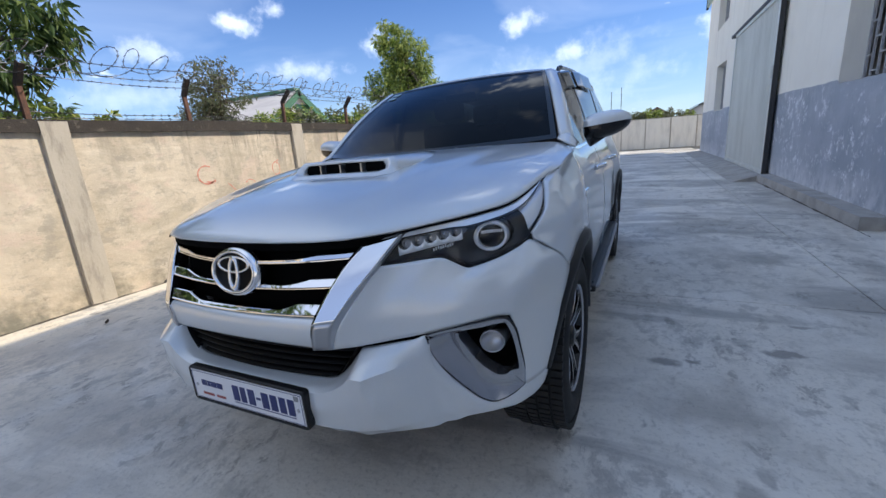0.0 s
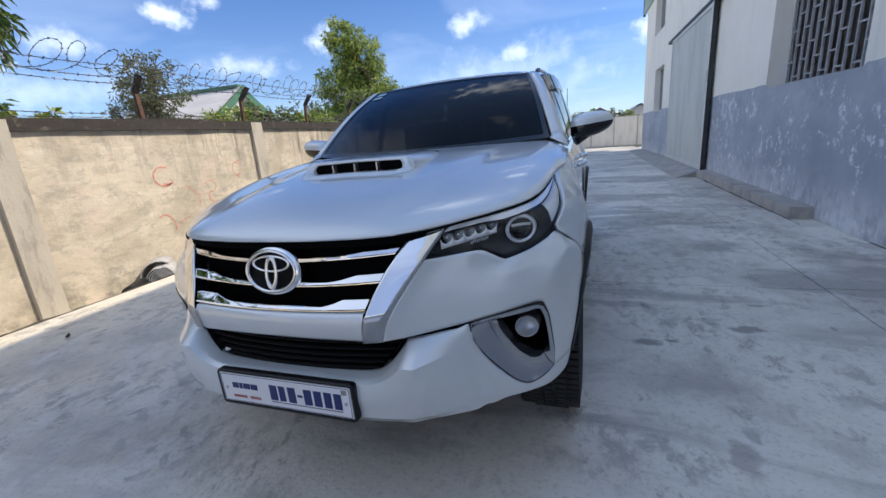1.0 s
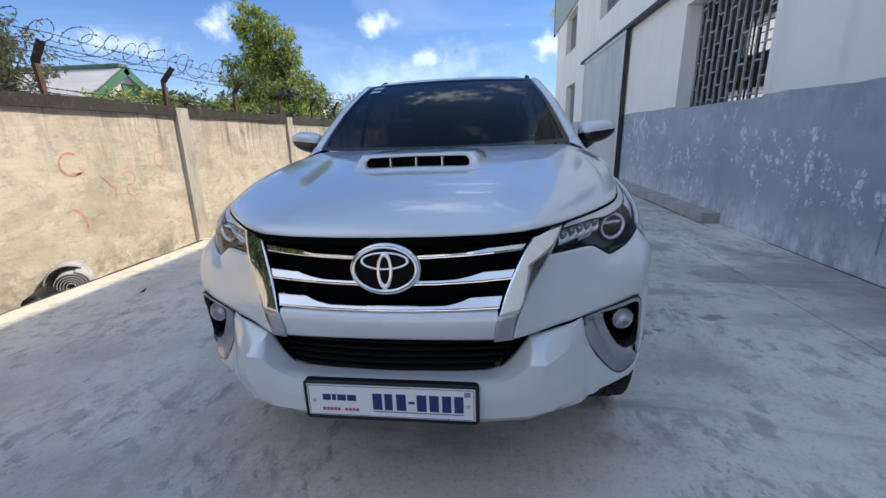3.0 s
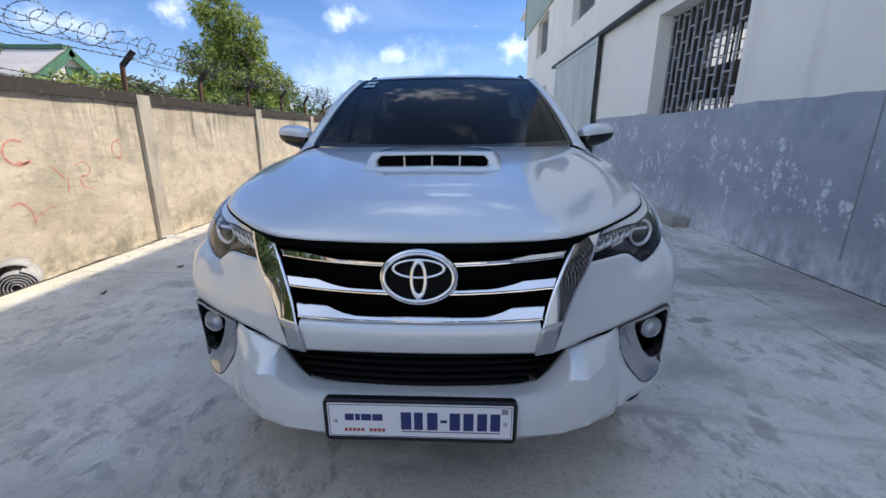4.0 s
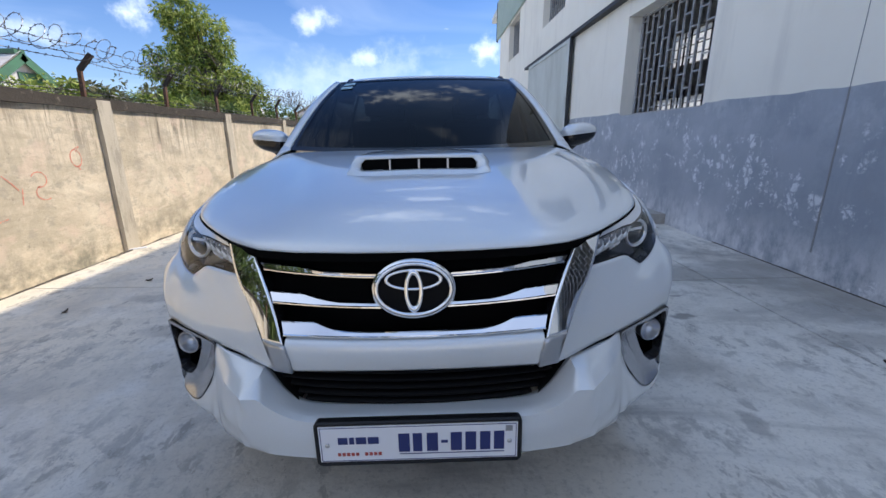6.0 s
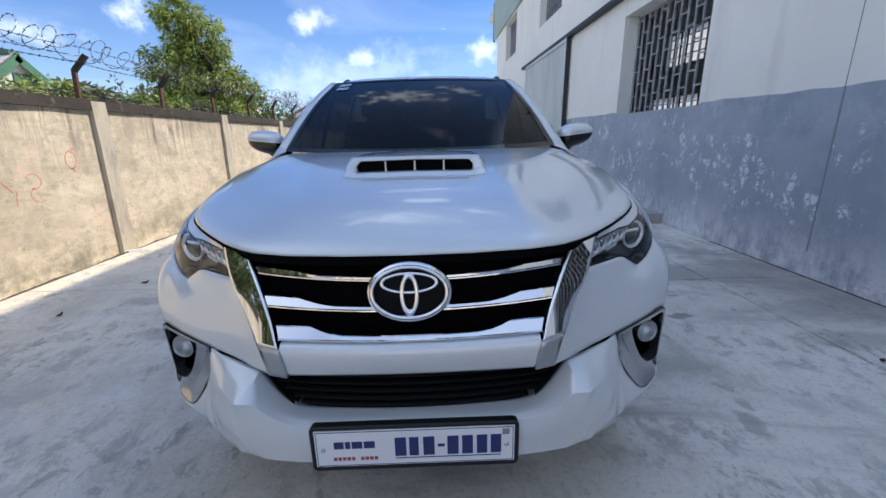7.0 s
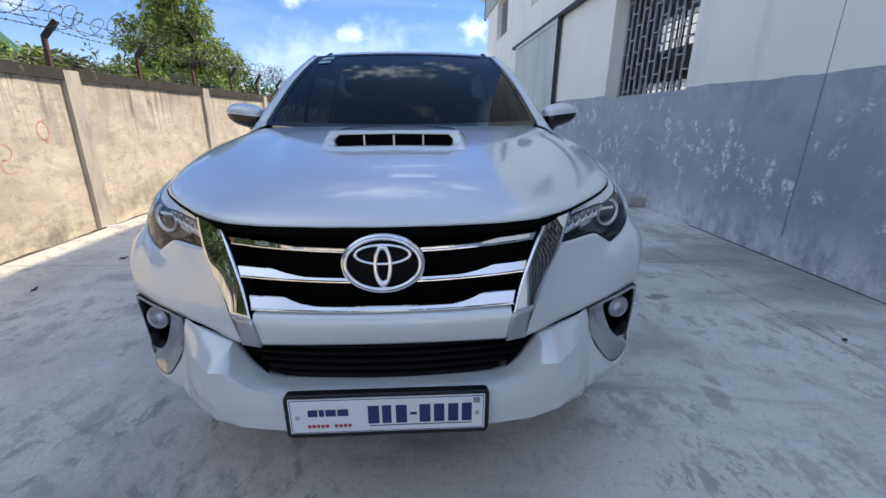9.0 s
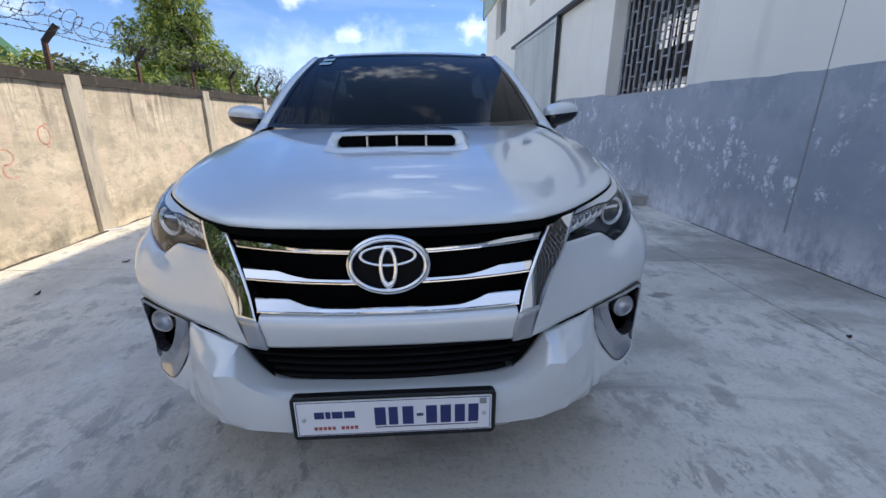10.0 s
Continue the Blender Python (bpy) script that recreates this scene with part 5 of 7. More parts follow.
for side in (1, -1):
    h = thing("headlamp", Matrix.Identity(4), "", "")
    h.parent = car
    heads.append(h)
    flipx = (lambda rr: rr) if side == 1 else mirror_rows

    def put(name, rows, mat, label="", closed=False, flip=True, h=h, side=side, flipx=flipx):
        bm = bmesh.new()
        add_grid(bm, flipx(rows), flip=flip if side == 1 else not flip, closed=closed)
        outward(bm)
        return part(name, bm, mat, h, label, True)

    put("housing", housing_rows, M_lampgrey, "dark lamp housing")
    put("rim", [edge_loop, edge_back], M_gloss, "", True)
    ob = put("lens", lens_rows, M_glass_clear, "clear lamp lens")
    ob.visible_shadow = False
    # black line round the lens, then the bright strip along its top edge
    lift = Vector((0.30, -0.55, 0.78)) * 0.003
    edge = [[p + Vector((0.2, -0.8, -0.1)) * 0.0022 for p in r] for r in (lens_rows[0], [a.lerp(b, 0.45) for a, b in zip(lens_rows[0], lens_rows[1])])]
    put("lens_edge", edge, M_gloss, "black lens edge")
    strip = [[a.lerp(b, f) + lift for a, b in zip(lens_rows[-5], lens_rows[-1])] for f in (0.30, 0.5, 0.75, 1.0)]
    put("top_strip", strip, M_stripsilver, "bright silver upper strip")
    line = [[a.lerp(b, f) + lift * 0.6 for a, b in zip(lens_rows[-5], lens_rows[-1])] for f in (0.14, 0.30)]
    put("strip_line", line, M_gloss)
    # silver panel behind the projector, rising to the tip
    panel = [[lens_rows[j][k] + Vector((-0.008, 0.018, -0.002)) for k in range(44, 71)] for j in range(2, 12)]
    put("inner_panel", panel, M_lampback, "grey inner panel")
    # projector
    PC = Vector((0.722, 0.432, 0.967))
    for nm, r, dy, w, mat in (("shroud", 0.052, -0.004, 0.005, M_gloss), ("projector_ring", 0.0465, -0.016, 0.0085, M_lampback), ("inner_ring", 0.0385, -0.010, 0.003, M_chrome)):
        bm = bmesh.new()
        rows = []
        for k in range(40):
            a = k * math.tau / 40
            rows.append([((PC.x + rr * math.cos(a)) * side, PC.y + dy + d + 0.55 * rr * math.cos(a), PC.z + rr * math.sin(a)) for rr, d in ((r, 0.04), (r, 0.0), (r - w * 0.3, -0.004), (r - w, 0.006), (r - w, 0.03))])
        rows.append(rows[0])
        add_grid(bm, rows, flip=side == 1)
        part(nm, bm, mat, h, "", True)
    bm = bmesh.new()
    bmesh.ops.create_uvsphere(bm, u_segments=24, v_segments=14, radius=0.0375)
    for v in bm.verts:
        v.co = Vector((v.co.x + PC.x * side, PC.y + 0.012 + v.co.y * 0.65 + 0.55 * v.co.x * side, PC.z + v.co.z))
    part("projector_lens", bm, M_gloss, h, "dark projector lens", True)
    bm = bmesh.new()
    for k in range(11):
        x = -0.027 + 0.0054 * k
        zz = 0.013 + 0.003 * math.sin(k / 10 * math.pi)
        y = PC.y + 0.012 + 0.55 * x * side - 0.65 * math.sqrt(0.0375 ** 2 - x * x - zz * zz) - 0.001
        add_box(bm, PC.x * side + x - 0.0019, PC.x * side + x + 0.0019, y - 0.001, y + 0.002, PC.z + zz - 0.005, PC.z + zz + 0.004)
    part("lens_ticks", bm, M_drl, h, "pale ribs on the projector lens")

    # row of small daytime lamps in grey cups over a scalloped white edge
    def row_at(u):
        return Vector((0.510 + 0.146 * u, 0.236 + 0.132 * u, 0.981 + 0.020 * u))
    for k in range(5):
        c = row_at((k + 0.5) / 5)
        bm = bmesh.new()
        rows = [[((c.x + rr * math.cos(a)) * side, c.y + d, c.z + rr * 1.05 * math.sin(a)) for a in [i * math.tau / 18 for i in range(18)]] for rr, d in ((0.0165, 0.030), (0.0165, 0.0), (0.0135, -0.009), (0.0072, -0.0135), (0.0006, -0.0145))]
        add_grid(bm, rows, closed=True, flip=side == -1)
        part("daytime_lamp", outward(bm), M_trimgrey, h, "dark grey daytime lamp", True)
        bm = bmesh.new()
        rows = [[((c.x + rr * math.cos(a)) * side, c.y + d, c.z + rr * math.sin(a) + 0.002) for a in [i * math.tau / 12 for i in range(12)]] for rr, d in ((0.0055, -0.008), (0.004, -0.0145), (0.0004, -0.015))]
        add_grid(bm, rows, closed=True, flip=side == -1)
        part("bulb", outward(bm), M_reflector, h, "", True)
    top, low = [], []
    for i in range(61):
        u = i / 60
        c = row_at(u)
        cusp = 1 - abs(math.sin(u * 5 * math.pi)) ** 0.55
        low.append(c + Vector((0, -0.017, -0.0285)))
        top.append(c + Vector((0, -0.017, -0.0155 + 0.019 * cusp)))
    solid(put("scalloped_edge", [low, top], M_drl, "white scalloped lamp edge"), 0.003, 0)
    for k in range(9):
        u = 0.50 + 0.30 * k / 8
        c = row_at(u) + Vector((0.002, -0.008, -0.037 + 0.0015 * (k % 3)))
        part("led", box(c.x * side - 0.0013, c.x * side + 0.0013, c.y - 0.002, c.y + 0.004, c.z - 0.0055, c.z + 0.003 + 0.001 * (k % 2)), M_drl, h)

# -- fog lamps
FOG_OUT = [(0.592, 0.727), (0.638, 0.738), (0.683, 0.745), (0.729, 0.751), (0.771, 0.754), (0.792, 0.750), (0.804, 0.734), (0.814, 0.698), (0.820, 0.642), (0.826, 0.576), (0.828, 0.537), (0.824, 0.505), (0.805, 0.491), (0.775, 0.478), (0.747, 0.474), (0.715, 0.493), (0.676, 0.538), (0.641, 0.586), (0.613, 0.630), (0.596, 0.671), (0.592, 0.693), (0.592, 0.711)]
FOG_IN = [(0.602, 0.717), (0.640, 0.724), (0.684, 0.727), (0.733, 0.731), (0.772, 0.735), (0.788, 0.733), (0.796, 0.718), (0.802, 0.693), (0.808, 0.644), (0.812, 0.591), (0.811, 0.566), (0.796, 0.572), (0.785, 0.561), (0.772, 0.557), (0.756, 0.559), (0.741, 0.571), (0.722, 0.591), (0.701, 0.624), (0.682, 0.659), (0.669, 0.687), (0.664, 0.705), (0.660, 0.715)]


def fog_y(x, z):
    return interp(x, (0.50, 0.596, 0.66, 0.73, 0.797, 0.815, 0.845), (0.133, 0.190, 0.224, 0.265, 0.311, 0.341, 0.393)) + 0.06 * max(0, 0.72 - z)


def fog_line(loop, dy, first, last, sub=4):
    """A smooth line along a stretch of the loop, the same number of steps between any two of its corners."""
    n = len(loop)
    P = [Vector((x, fog_y(x, z) + dy, z)) for x, z in (loop[k % n] for k in range(first - 1, last + 2))]
    out = []
    for a, b, c, d in zip(P, P[1:], P[2:], P[3:]):
        for i in range(sub):
            t = i / sub
            out.append(0.5 * (2 * b + (c - a) * t + (2 * a - 5 * b + 4 * c - d) * t * t + (3 * b - a - 3 * c + d) * t**3))
    return out + [P[-2]]


for side in (1, -1):
    f = thing("fog_lamp_housing", Matrix.Identity(4), "", "")
    f.parent = car
    fl = (lambda rr: rr) if side == 1 else mirror_rows

    def patch(name, rows, mat, label="", f=f, fl=fl, side=side):
        bm = bmesh.new()
        add_grid(bm, fl(rows), flip=side == -1)
        return part(name, outward(bm), mat, f, label, True)

    # dark joint line round the whole opening
    O0, O1 = fog_line(FOG_OUT, 0.03, 0, 22), fog_line(FOG_OUT, -0.003, 0, 22)
    mid_p = Vector((0.73, 0.29, 0.64))
    O2 = [p + (mid_p - p).normalized() * 0.0035 for p in O1]
    patch("edge", [O0, O1, O2, [p + Vector((0, 0.012, 0)) for p in O2]], M_gloss, "black joint line")
    # narrow silver frame over the top and down the outer side
    a0, a1 = fog_line(FOG_OUT, -0.003, 0, 11), fog_line(FOG_IN, 0.004, 0, 11)
    a0 = [p + (q - p).normalized() * 0.0038 for p, q in zip(a0, a1)]
    patch("frame", [a0, [p.lerp(q, 0.5) - Vector((0, 0.003, 0)) for p, q in zip(a0, a1)], a1, [p + Vector((-0.002, 0.05, 0)) for p in a1]], M_bezel, "satin silver frame").data.set_sharp_from_angle(angle=radians(35))
    # crescent-shaped bezel below, its inner edge set back
    b0, b1 = fog_line(FOG_OUT, -0.002, 11, 21), fog_line(FOG_IN, 0.004, 11, 21)
    b1 = [p + Vector((0, 0.016 * min(1, k / 16), 0)) for k, p in enumerate(b1)]
    b0 = [p + (q - p).normalized() * 0.0038 for p, q in zip(b0, b1)]
    n = len(b0) - 1
    rows = []
    for f_ in (0.0, 0.25, 0.5, 0.62, 0.75, 1.0):
        row = []
        for k, (p, q) in enumerate(zip(b0, b1)):
            w = k / n                                      # 0 at the outer side, 1 at the tip
            dip = 0.012 * math.sin(math.pi * f_) + 0.020 * w * w * (1 if f_ == 0.62 else math.sin(math.pi * f_) * 0.6)
            row.append(p.lerp(q, f_) + Vector((0, dip, 0)))
        rows.append(row)
    rows.append([p + Vector((0.003, 0.05, 0)) for p in b1])
    patch("bezel", rows, M_bezel, "satin silver crescent bezel").data.set_sharp_from_angle(angle=radians(35))
    patch("bezel_end", [[p for p in (r[-1] for r in rows)], [r[-1] + Vector((0.004, 0.05, 0.0)) for r in rows]], M_black)
    # black recess
    r0 = fog_line(FOG_OUT, 0.028, 0, 22)
    r1 = [p + Vector((0, 0.075, 0)) for p in r0]
    bm = bmesh.new()
    V = add_grid(bm, fl([r0, r1]), flip=side == -1)
    bm.faces.new(V[-1] if side == 1 else V[-1][::-1])
    part("recess", bm, M_void, f, "black recess")
    LX, LY, LZ, LR = 0.746, 0.305, 0.669, 0.037
    for nm, prof, mat, lab in (("lamp_ring", ((LR, 0.06), (LR, 0.004), (LR - 0.002, -0.001), (LR - 0.004, 0.004)), M_satin, "silver fog lamp ring"),
                               ("reflector", ((LR - 0.003, 0.002), (LR * 0.7, 0.022), (LR * 0.35, 0.034), (0.001, 0.036)), M_satin, "silver reflector bowl"),
                               ("lamp_lens", ((LR - 0.003, 0.0), (LR * 0.7, -0.012), (LR * 0.35, -0.018), (0.001, -0.019)), M_glass_clear, "clear fog lamp lens")):
        bm = bmesh.new()
        rows = [[((LX + rr * math.cos(a)) * side, LY + d + 0.25 * rr * math.cos(a), LZ + rr * math.sin(a)) for a in [i * math.tau / 28 for i in range(28)]] for rr, d in prof]
        add_grid(bm, rows, closed=True, flip=side == -1)
        if nm == "lamp_lens":
            outward(bm)
        ob = part(nm, bm, mat, f, lab, True)
        if nm == "lamp_lens":
            ob.visible_shadow = False

# -- number plate
plate = thing("number_plate", pose(0.0, 0.006, 0.531), "", "")
plate.parent = car
bm = bmesh.new()
def plate_loop(w, z0, z1, r, y):
    pts = []
    for cx, cz, a0 in ((w - r, z1 - r, 0), (-w + r, z1 - r, 90), (-w + r, z0 + r, 180), (w - r, z0 + r, 270)):
        pts += [(cx + r * math.cos(radians(a0 + 18 * k)), y, cz + r * math.sin(radians(a0 + 18 * k))) for k in range(6)]
    return pts


V = add_grid(bm, [plate_loop(0.268, -0.0715, 0.0595, 0.014, 0.016), plate_loop(0.269, -0.0725, 0.0605, 0.015, -0.004), plate_loop(0.266, -0.0695, 0.0575, 0.013, -0.009), plate_loop(0.260, -0.0630, 0.0520, 0.009, -0.009), plate_loop(0.258, -0.0610, 0.0505, 0.008, -0.005)], closed=True)
bm.faces.new(V[-1])
bmesh.ops.recalc_face_normals(bm, faces=bm.faces[:])
part("plate_frame", bm, M_black, plate, "black plastic plate frame")
part("plate_board", box(-0.257, 0.257, -0.0085, -0.004, -0.0585, 0.0495, 0.0015), M_plate, plate, "white plate with blue and red markings")
rim = bmesh.new()
for a in ((-0.253, 0.253, 0.0445, 0.046), (-0.253, 0.253, -0.0555, -0.054), (-0.253, -0.2515, -0.054, 0.0445), (0.2515, 0.253, -0.054, 0.0445)):
    add_box(rim, a[0], a[1], -0.0095, -0.0083, a[2], a[3])
part("plate_line", rim, M_plate_blue, plate)
for xa, xb, za, zb in ((-0.052, -0.023, -0.031, 0.024), (-0.015, 0.009, -0.031, 0.024), (0.021, 0.050, -0.031, 0.024), (0.058, 0.076, -0.007, 0.001), (0.083, 0.112, -0.031, 0.024), (0.121, 0.149, -0.031, 0.024), (0.159, 0.186, -0.031, 0.024), (0.195, 0.222, -0.031, 0.024)):
    part("plate_bar", box(xa, xb, -0.0102, -0.0083, za, zb, 0.0005), M_plate_blue, plate, "plain dark blue bar")
for xa, xb in ((-0.208, -0.183), (-0.179, -0.166), (-0.162, -0.135), (-0.131, -0.103)):
    part("plate_bar", box(xa, xb, -0.0102, -0.0083, -0.004, 0.016, 0.0005), M_plate_blue, plate, "plain dark blue bar")
for k in range(10):
    if k != 5:
        xa = -0.211 + 0.0117 * k
        part("plate_bar", box(xa, xa + 0.0085, -0.0102, -0.0083, -0.0395, -0.0305, 0.0004), M_plate_red, plate, "plain red bar")
part("plate_bar", box(-0.050, 0.222, -0.0102, -0.0083, -0.0385, -0.0370), M_plate_blue, plate)
part("plate_mark", box(0.225, 0.243, -0.0102, -0.0083, 0.024, 0.040), M_trimgrey, plate, "small grey square")
for x in (-0.236, 0.236):
    bm = bmesh.new()
    bmesh.ops.create_uvsphere(bm, u_segments=12, v_segments=8, radius=0.0065)
    for v in bm.verts:
        v.co = Vector((v.co.x + x, -0.009 + v.co.y * 0.5, v.co.z - 0.007))
    part("screw", bm, M_satin, plate, "", True)

# -- cabin: windscreen, pillars, roof, side glass
GL_W, GL_TW = 0.735, 0.560


def screen_pt(u, v, lift=0.0):
    """u from -1 to 1 across, v from 0 at the foot to 1 at the roof."""
    w = GL_W + (GL_TW - GL_W) * v
    y = (1.17 + 0.28 * u * u) * (1 - v) + (1.945 + 0.095 * u * u) * v
    z = (1.222 + 0.016 * u * u) * (1 - v) + (1.655 - 0.006 * u * u) * v + 0.035 * math.sin(v * math.pi)
    return Vector((w * u, y - lift, z + lift * 0.8))


bm = bmesh.new()
add_grid(bm, [[screen_pt(-1 + 2 * i / 30, j / 16) for i in range(31)] for j in range(17)])
ws = part("windscreen", outward(bm), M_glass_dark, car, "dark tinted windscreen", True)
bm = bmesh.new()
for v0, v1 in ((-0.01, 0.03), (0.965, 1.0)):
    add_grid(bm, [[screen_pt(-1 + 2 * i / 30, v, 0.003) for i in range(31)] for v in (v0, v1)])
for s in (-1, 1):
    add_grid(bm, [[screen_pt(s * u, j / 16, 0.003) for j in range(17)] for u in ((1.0, 0.965) if s == 1 else (0.965, 1.0))])
part("screen_band", bm, M_gloss, ws, "black screen edge")
bm = bmesh.new()
for k in range(2):
    add_grid(bm, [[screen_pt(-0.90 + 0.13 * a, 0.80 + 0.085 * k + 0.055 * b, 0.004) for a in (0, 0.5, 1)] for b in (0, 1)])
part("sticker", bm, Mat("sticker_blue", (0.30, 0.46, 0.54), 0.5), ws, "small pale blue stickers")
# cowl and wipers
bm = bmesh.new()
add_grid(bm, [[Vector((0.78 * u, 1.16 + 0.27 * u * u + d, z)) for u in [-1 + 2 * i / 24 for i in range(25)]] for d, z in ((0.0, 1.205), (0.06, 1.208), (0.12, 1.215))])
part("cowl", bm, M_black, car, "black plastic cowl", True)


def pillar_pt(v, off, out):
    p = screen_pt(1.0, v)
    return Vector((p.x + off, p.y + off * 0.55, p.z + out))


A_ROWS = [[pillar_pt(j / 16, off + 0.012 * (1 - j / 16), out) for j in range(17)] for off, out in ((0.0, -0.004), (0.012, 0.008), (0.035, 0.010), (0.062, -0.002), (0.072, -0.03))]
both("a_pillar", A_ROWS, M_paint, None, "", 0.01, flip=True)
both("a_pillar_foot", loft([[(0.738, 1.44, 1.235), (0.79, 1.40, 1.215), (0.835, 1.41, 1.19)], [(0.748, 1.50, 1.27), (0.800, 1.49, 1.25), (0.838, 1.50, 1.205)]], 8, 5), M_paint, None, "", 0.008, flip=True)
ROOF_Y = [1.96, 2.05, 2.3, 2.7, 3.2, 3.8, 4.3, 4.62]
ROOF_Z = [1.662, 1.684, 1.715, 1.742, 1.755, 1.742, 1.705, 1.65]


def roof_pt(y, u):
    w = interp(y, ROOF_Y, (0.575, 0.60, 0.625, 0.64, 0.645, 0.635, 0.61, 0.58))
    zc = interp(y, ROOF_Y, ROOF_Z)
    return Vector((w * u, y + (0.085 * u * u if y < 2.1 else 0.02 * u * u), zc - 0.012 * u * u - 0.045 * abs(u) ** 7))


bm = bmesh.new()
add_grid(bm, [[roof_pt(1.96 + (4.62 - 1.96) * j / 40, -1 + 2 * i / 32) for i in range(33)] for j in range(41)])
roof = part("roof", outward(bm), M_paint, car, "white roof", True)
solid(roof, 0.02, -1)


def glass_x(y, z):
    """Half-width of the cabin side."""
    zb, zt = belt_z(y), interp(y, ROOF_Y, ROOF_Z) - 0.05
    s = min(max((z - zb) / (zt - zb), 0), 1)
    top = roof_pt(min(max(y, 1.96), 4.62), 1.0).x
    b = side_x(y, zb) - 0.012
    return b + (top + 0.012 - b) * s ** 1.25


def top_line(y):
    """Upper edge of the side glass: along the pillar, then along the roof."""
    pa, pb = pillar_pt(0.0, 0.085, 0), pillar_pt(1.0, 0.075, 0)
    zp = pa.z + (pb.z - pa.z) * (y - pa.y) / (pb.y - pa.y) - 0.012
    return min(zp, interp(y, ROOF_Y, ROOF_Z) - 0.070)


def side_glass(y0, y1, inset=0.0, lo=0.0, hi=1.0):
    n = max(int((y1 - y0) / 0.05), 4)
    cols = []
    for i in range(n + 1):
        y = y0 + (y1 - y0) * i / n
        za, zb = belt_z(y) + 0.012, max(top_line(y), belt_z(y) + 0.016)
        cols.append([Vector((glass_x(y, za + (zb - za) * (lo + (hi - lo) * j / 8)) - inset, y, za + (zb - za) * (lo + (hi - lo) * j / 8))) for j in range(9)])
    return [[c[j] for c in cols] for j in range(9)]


both("front_side_glass", side_glass(1.66, 2.36), M_glass_side, None, "dark tinted side window", flip=True)
both("rear_side_glass", side_glass(2.43, 3.25), M_glass_side, None, "dark tinted side window", flip=True)
both("quarter_glass", side_glass(3.33, 4.15), M_glass_side, None, "dark tinted side window", flip=True)
both("b_pillar", side_glass(2.355, 2.435, -0.003), M_gloss, None, "", 0.01, flip=True)
both("c_pillar", side_glass(3.245, 3.335, -0.003), M_gloss, None, "", 0.01, flip=True)
both("d_pillar", side_glass(4.145, 4.70, -0.003), M_paint, None, "", 0.01, flip=True)
both("mirror_corner", side_glass(1.50, 1.67, -0.004), M_black, None, "", 0.01, flip=True)
cant = []
for i in range(41):
    y = 1.52 + (4.66 - 1.52) * i / 40
    zt = top_line(y)
    r = roof_pt(min(max(y, 1.96), 4.62), 1.0)
    if y < 2.06:
        v = min(max((y - 1.50) / 0.56, 0), 1)
        a = pillar_pt(v, 0.070, -0.025)
    else:
        a = Vector((r.x - 0.004, y, r.z + 0.006))
    cant.append([Vector((glass_x(y, zt) + 0.004, y, max(zt, belt_z(y)))), Vector(((glass_x(y, zt) + a.x) / 2 + 0.012, y, (max(zt, belt_z(y)) + a.z) / 2 + 0.006)), Vector((a.x, y, a.z))])
both("cant_rail", [[c[k] for c in cant] for k in range(3)], M_paint, None, "", 0.01, flip=True)
M_visor = tinted_glass("smoked_visor", (0.03, 0.03, 0.033), 1.5)
for y0, y1, nm in ((1.72, 2.36, "rain_visor"), (2.40, 3.26, "rain_visor")):
    both(nm, side_glass(y0, y1, -0.022, 0.80, 1.04), M_visor, None, "smoked rain visor over the window", 0.003, flip=True)
both("belt_strip", [[Vector((glass_x(y, belt_z(y)) + o, y, belt_z(y) + dz)) for y in [1.5 + 2.7 * k / 30 for k in range(31)]] for dz, o in ((-0.002, 0.012), (0.016, 0.010), (0.018, -0.004))], M_chrome, None, "chrome belt strip", flip=True)
# roof rails
def roof_rail(bm):
    pts = [roof_pt(y, 0.90) + Vector((0, 0, dz)) for y, dz in ((2.42, 0.000), (2.50, 0.016), (2.7, 0.024), (3.2, 0.027), (3.9, 0.025), (4.2, 0.016), (4.3, 0.0))]
    add_tube(bm, catmull(pts, 36), 0.014, 8)
both_bm("roof_rail", roof_rail, M_satin, [roof, roof], "silver roof rail", True)
both_bm("rail_foot", lambda bm: add_tube(bm, catmull([tuple(roof_pt(2.34, 0.93) + Vector((0, 0, -0.004))), tuple(roof_pt(2.42, 0.91) + Vector((0, 0, 0.014))), tuple(roof_pt(2.52, 0.905) + Vector((0, 0, 0.026)))], 8), [0.005, 0.009, 0.012, 0.014, 0.015, 0.016, 0.016, 0.015, 0.015], 8), M_black, [roof, roof], "black rail foot", True)

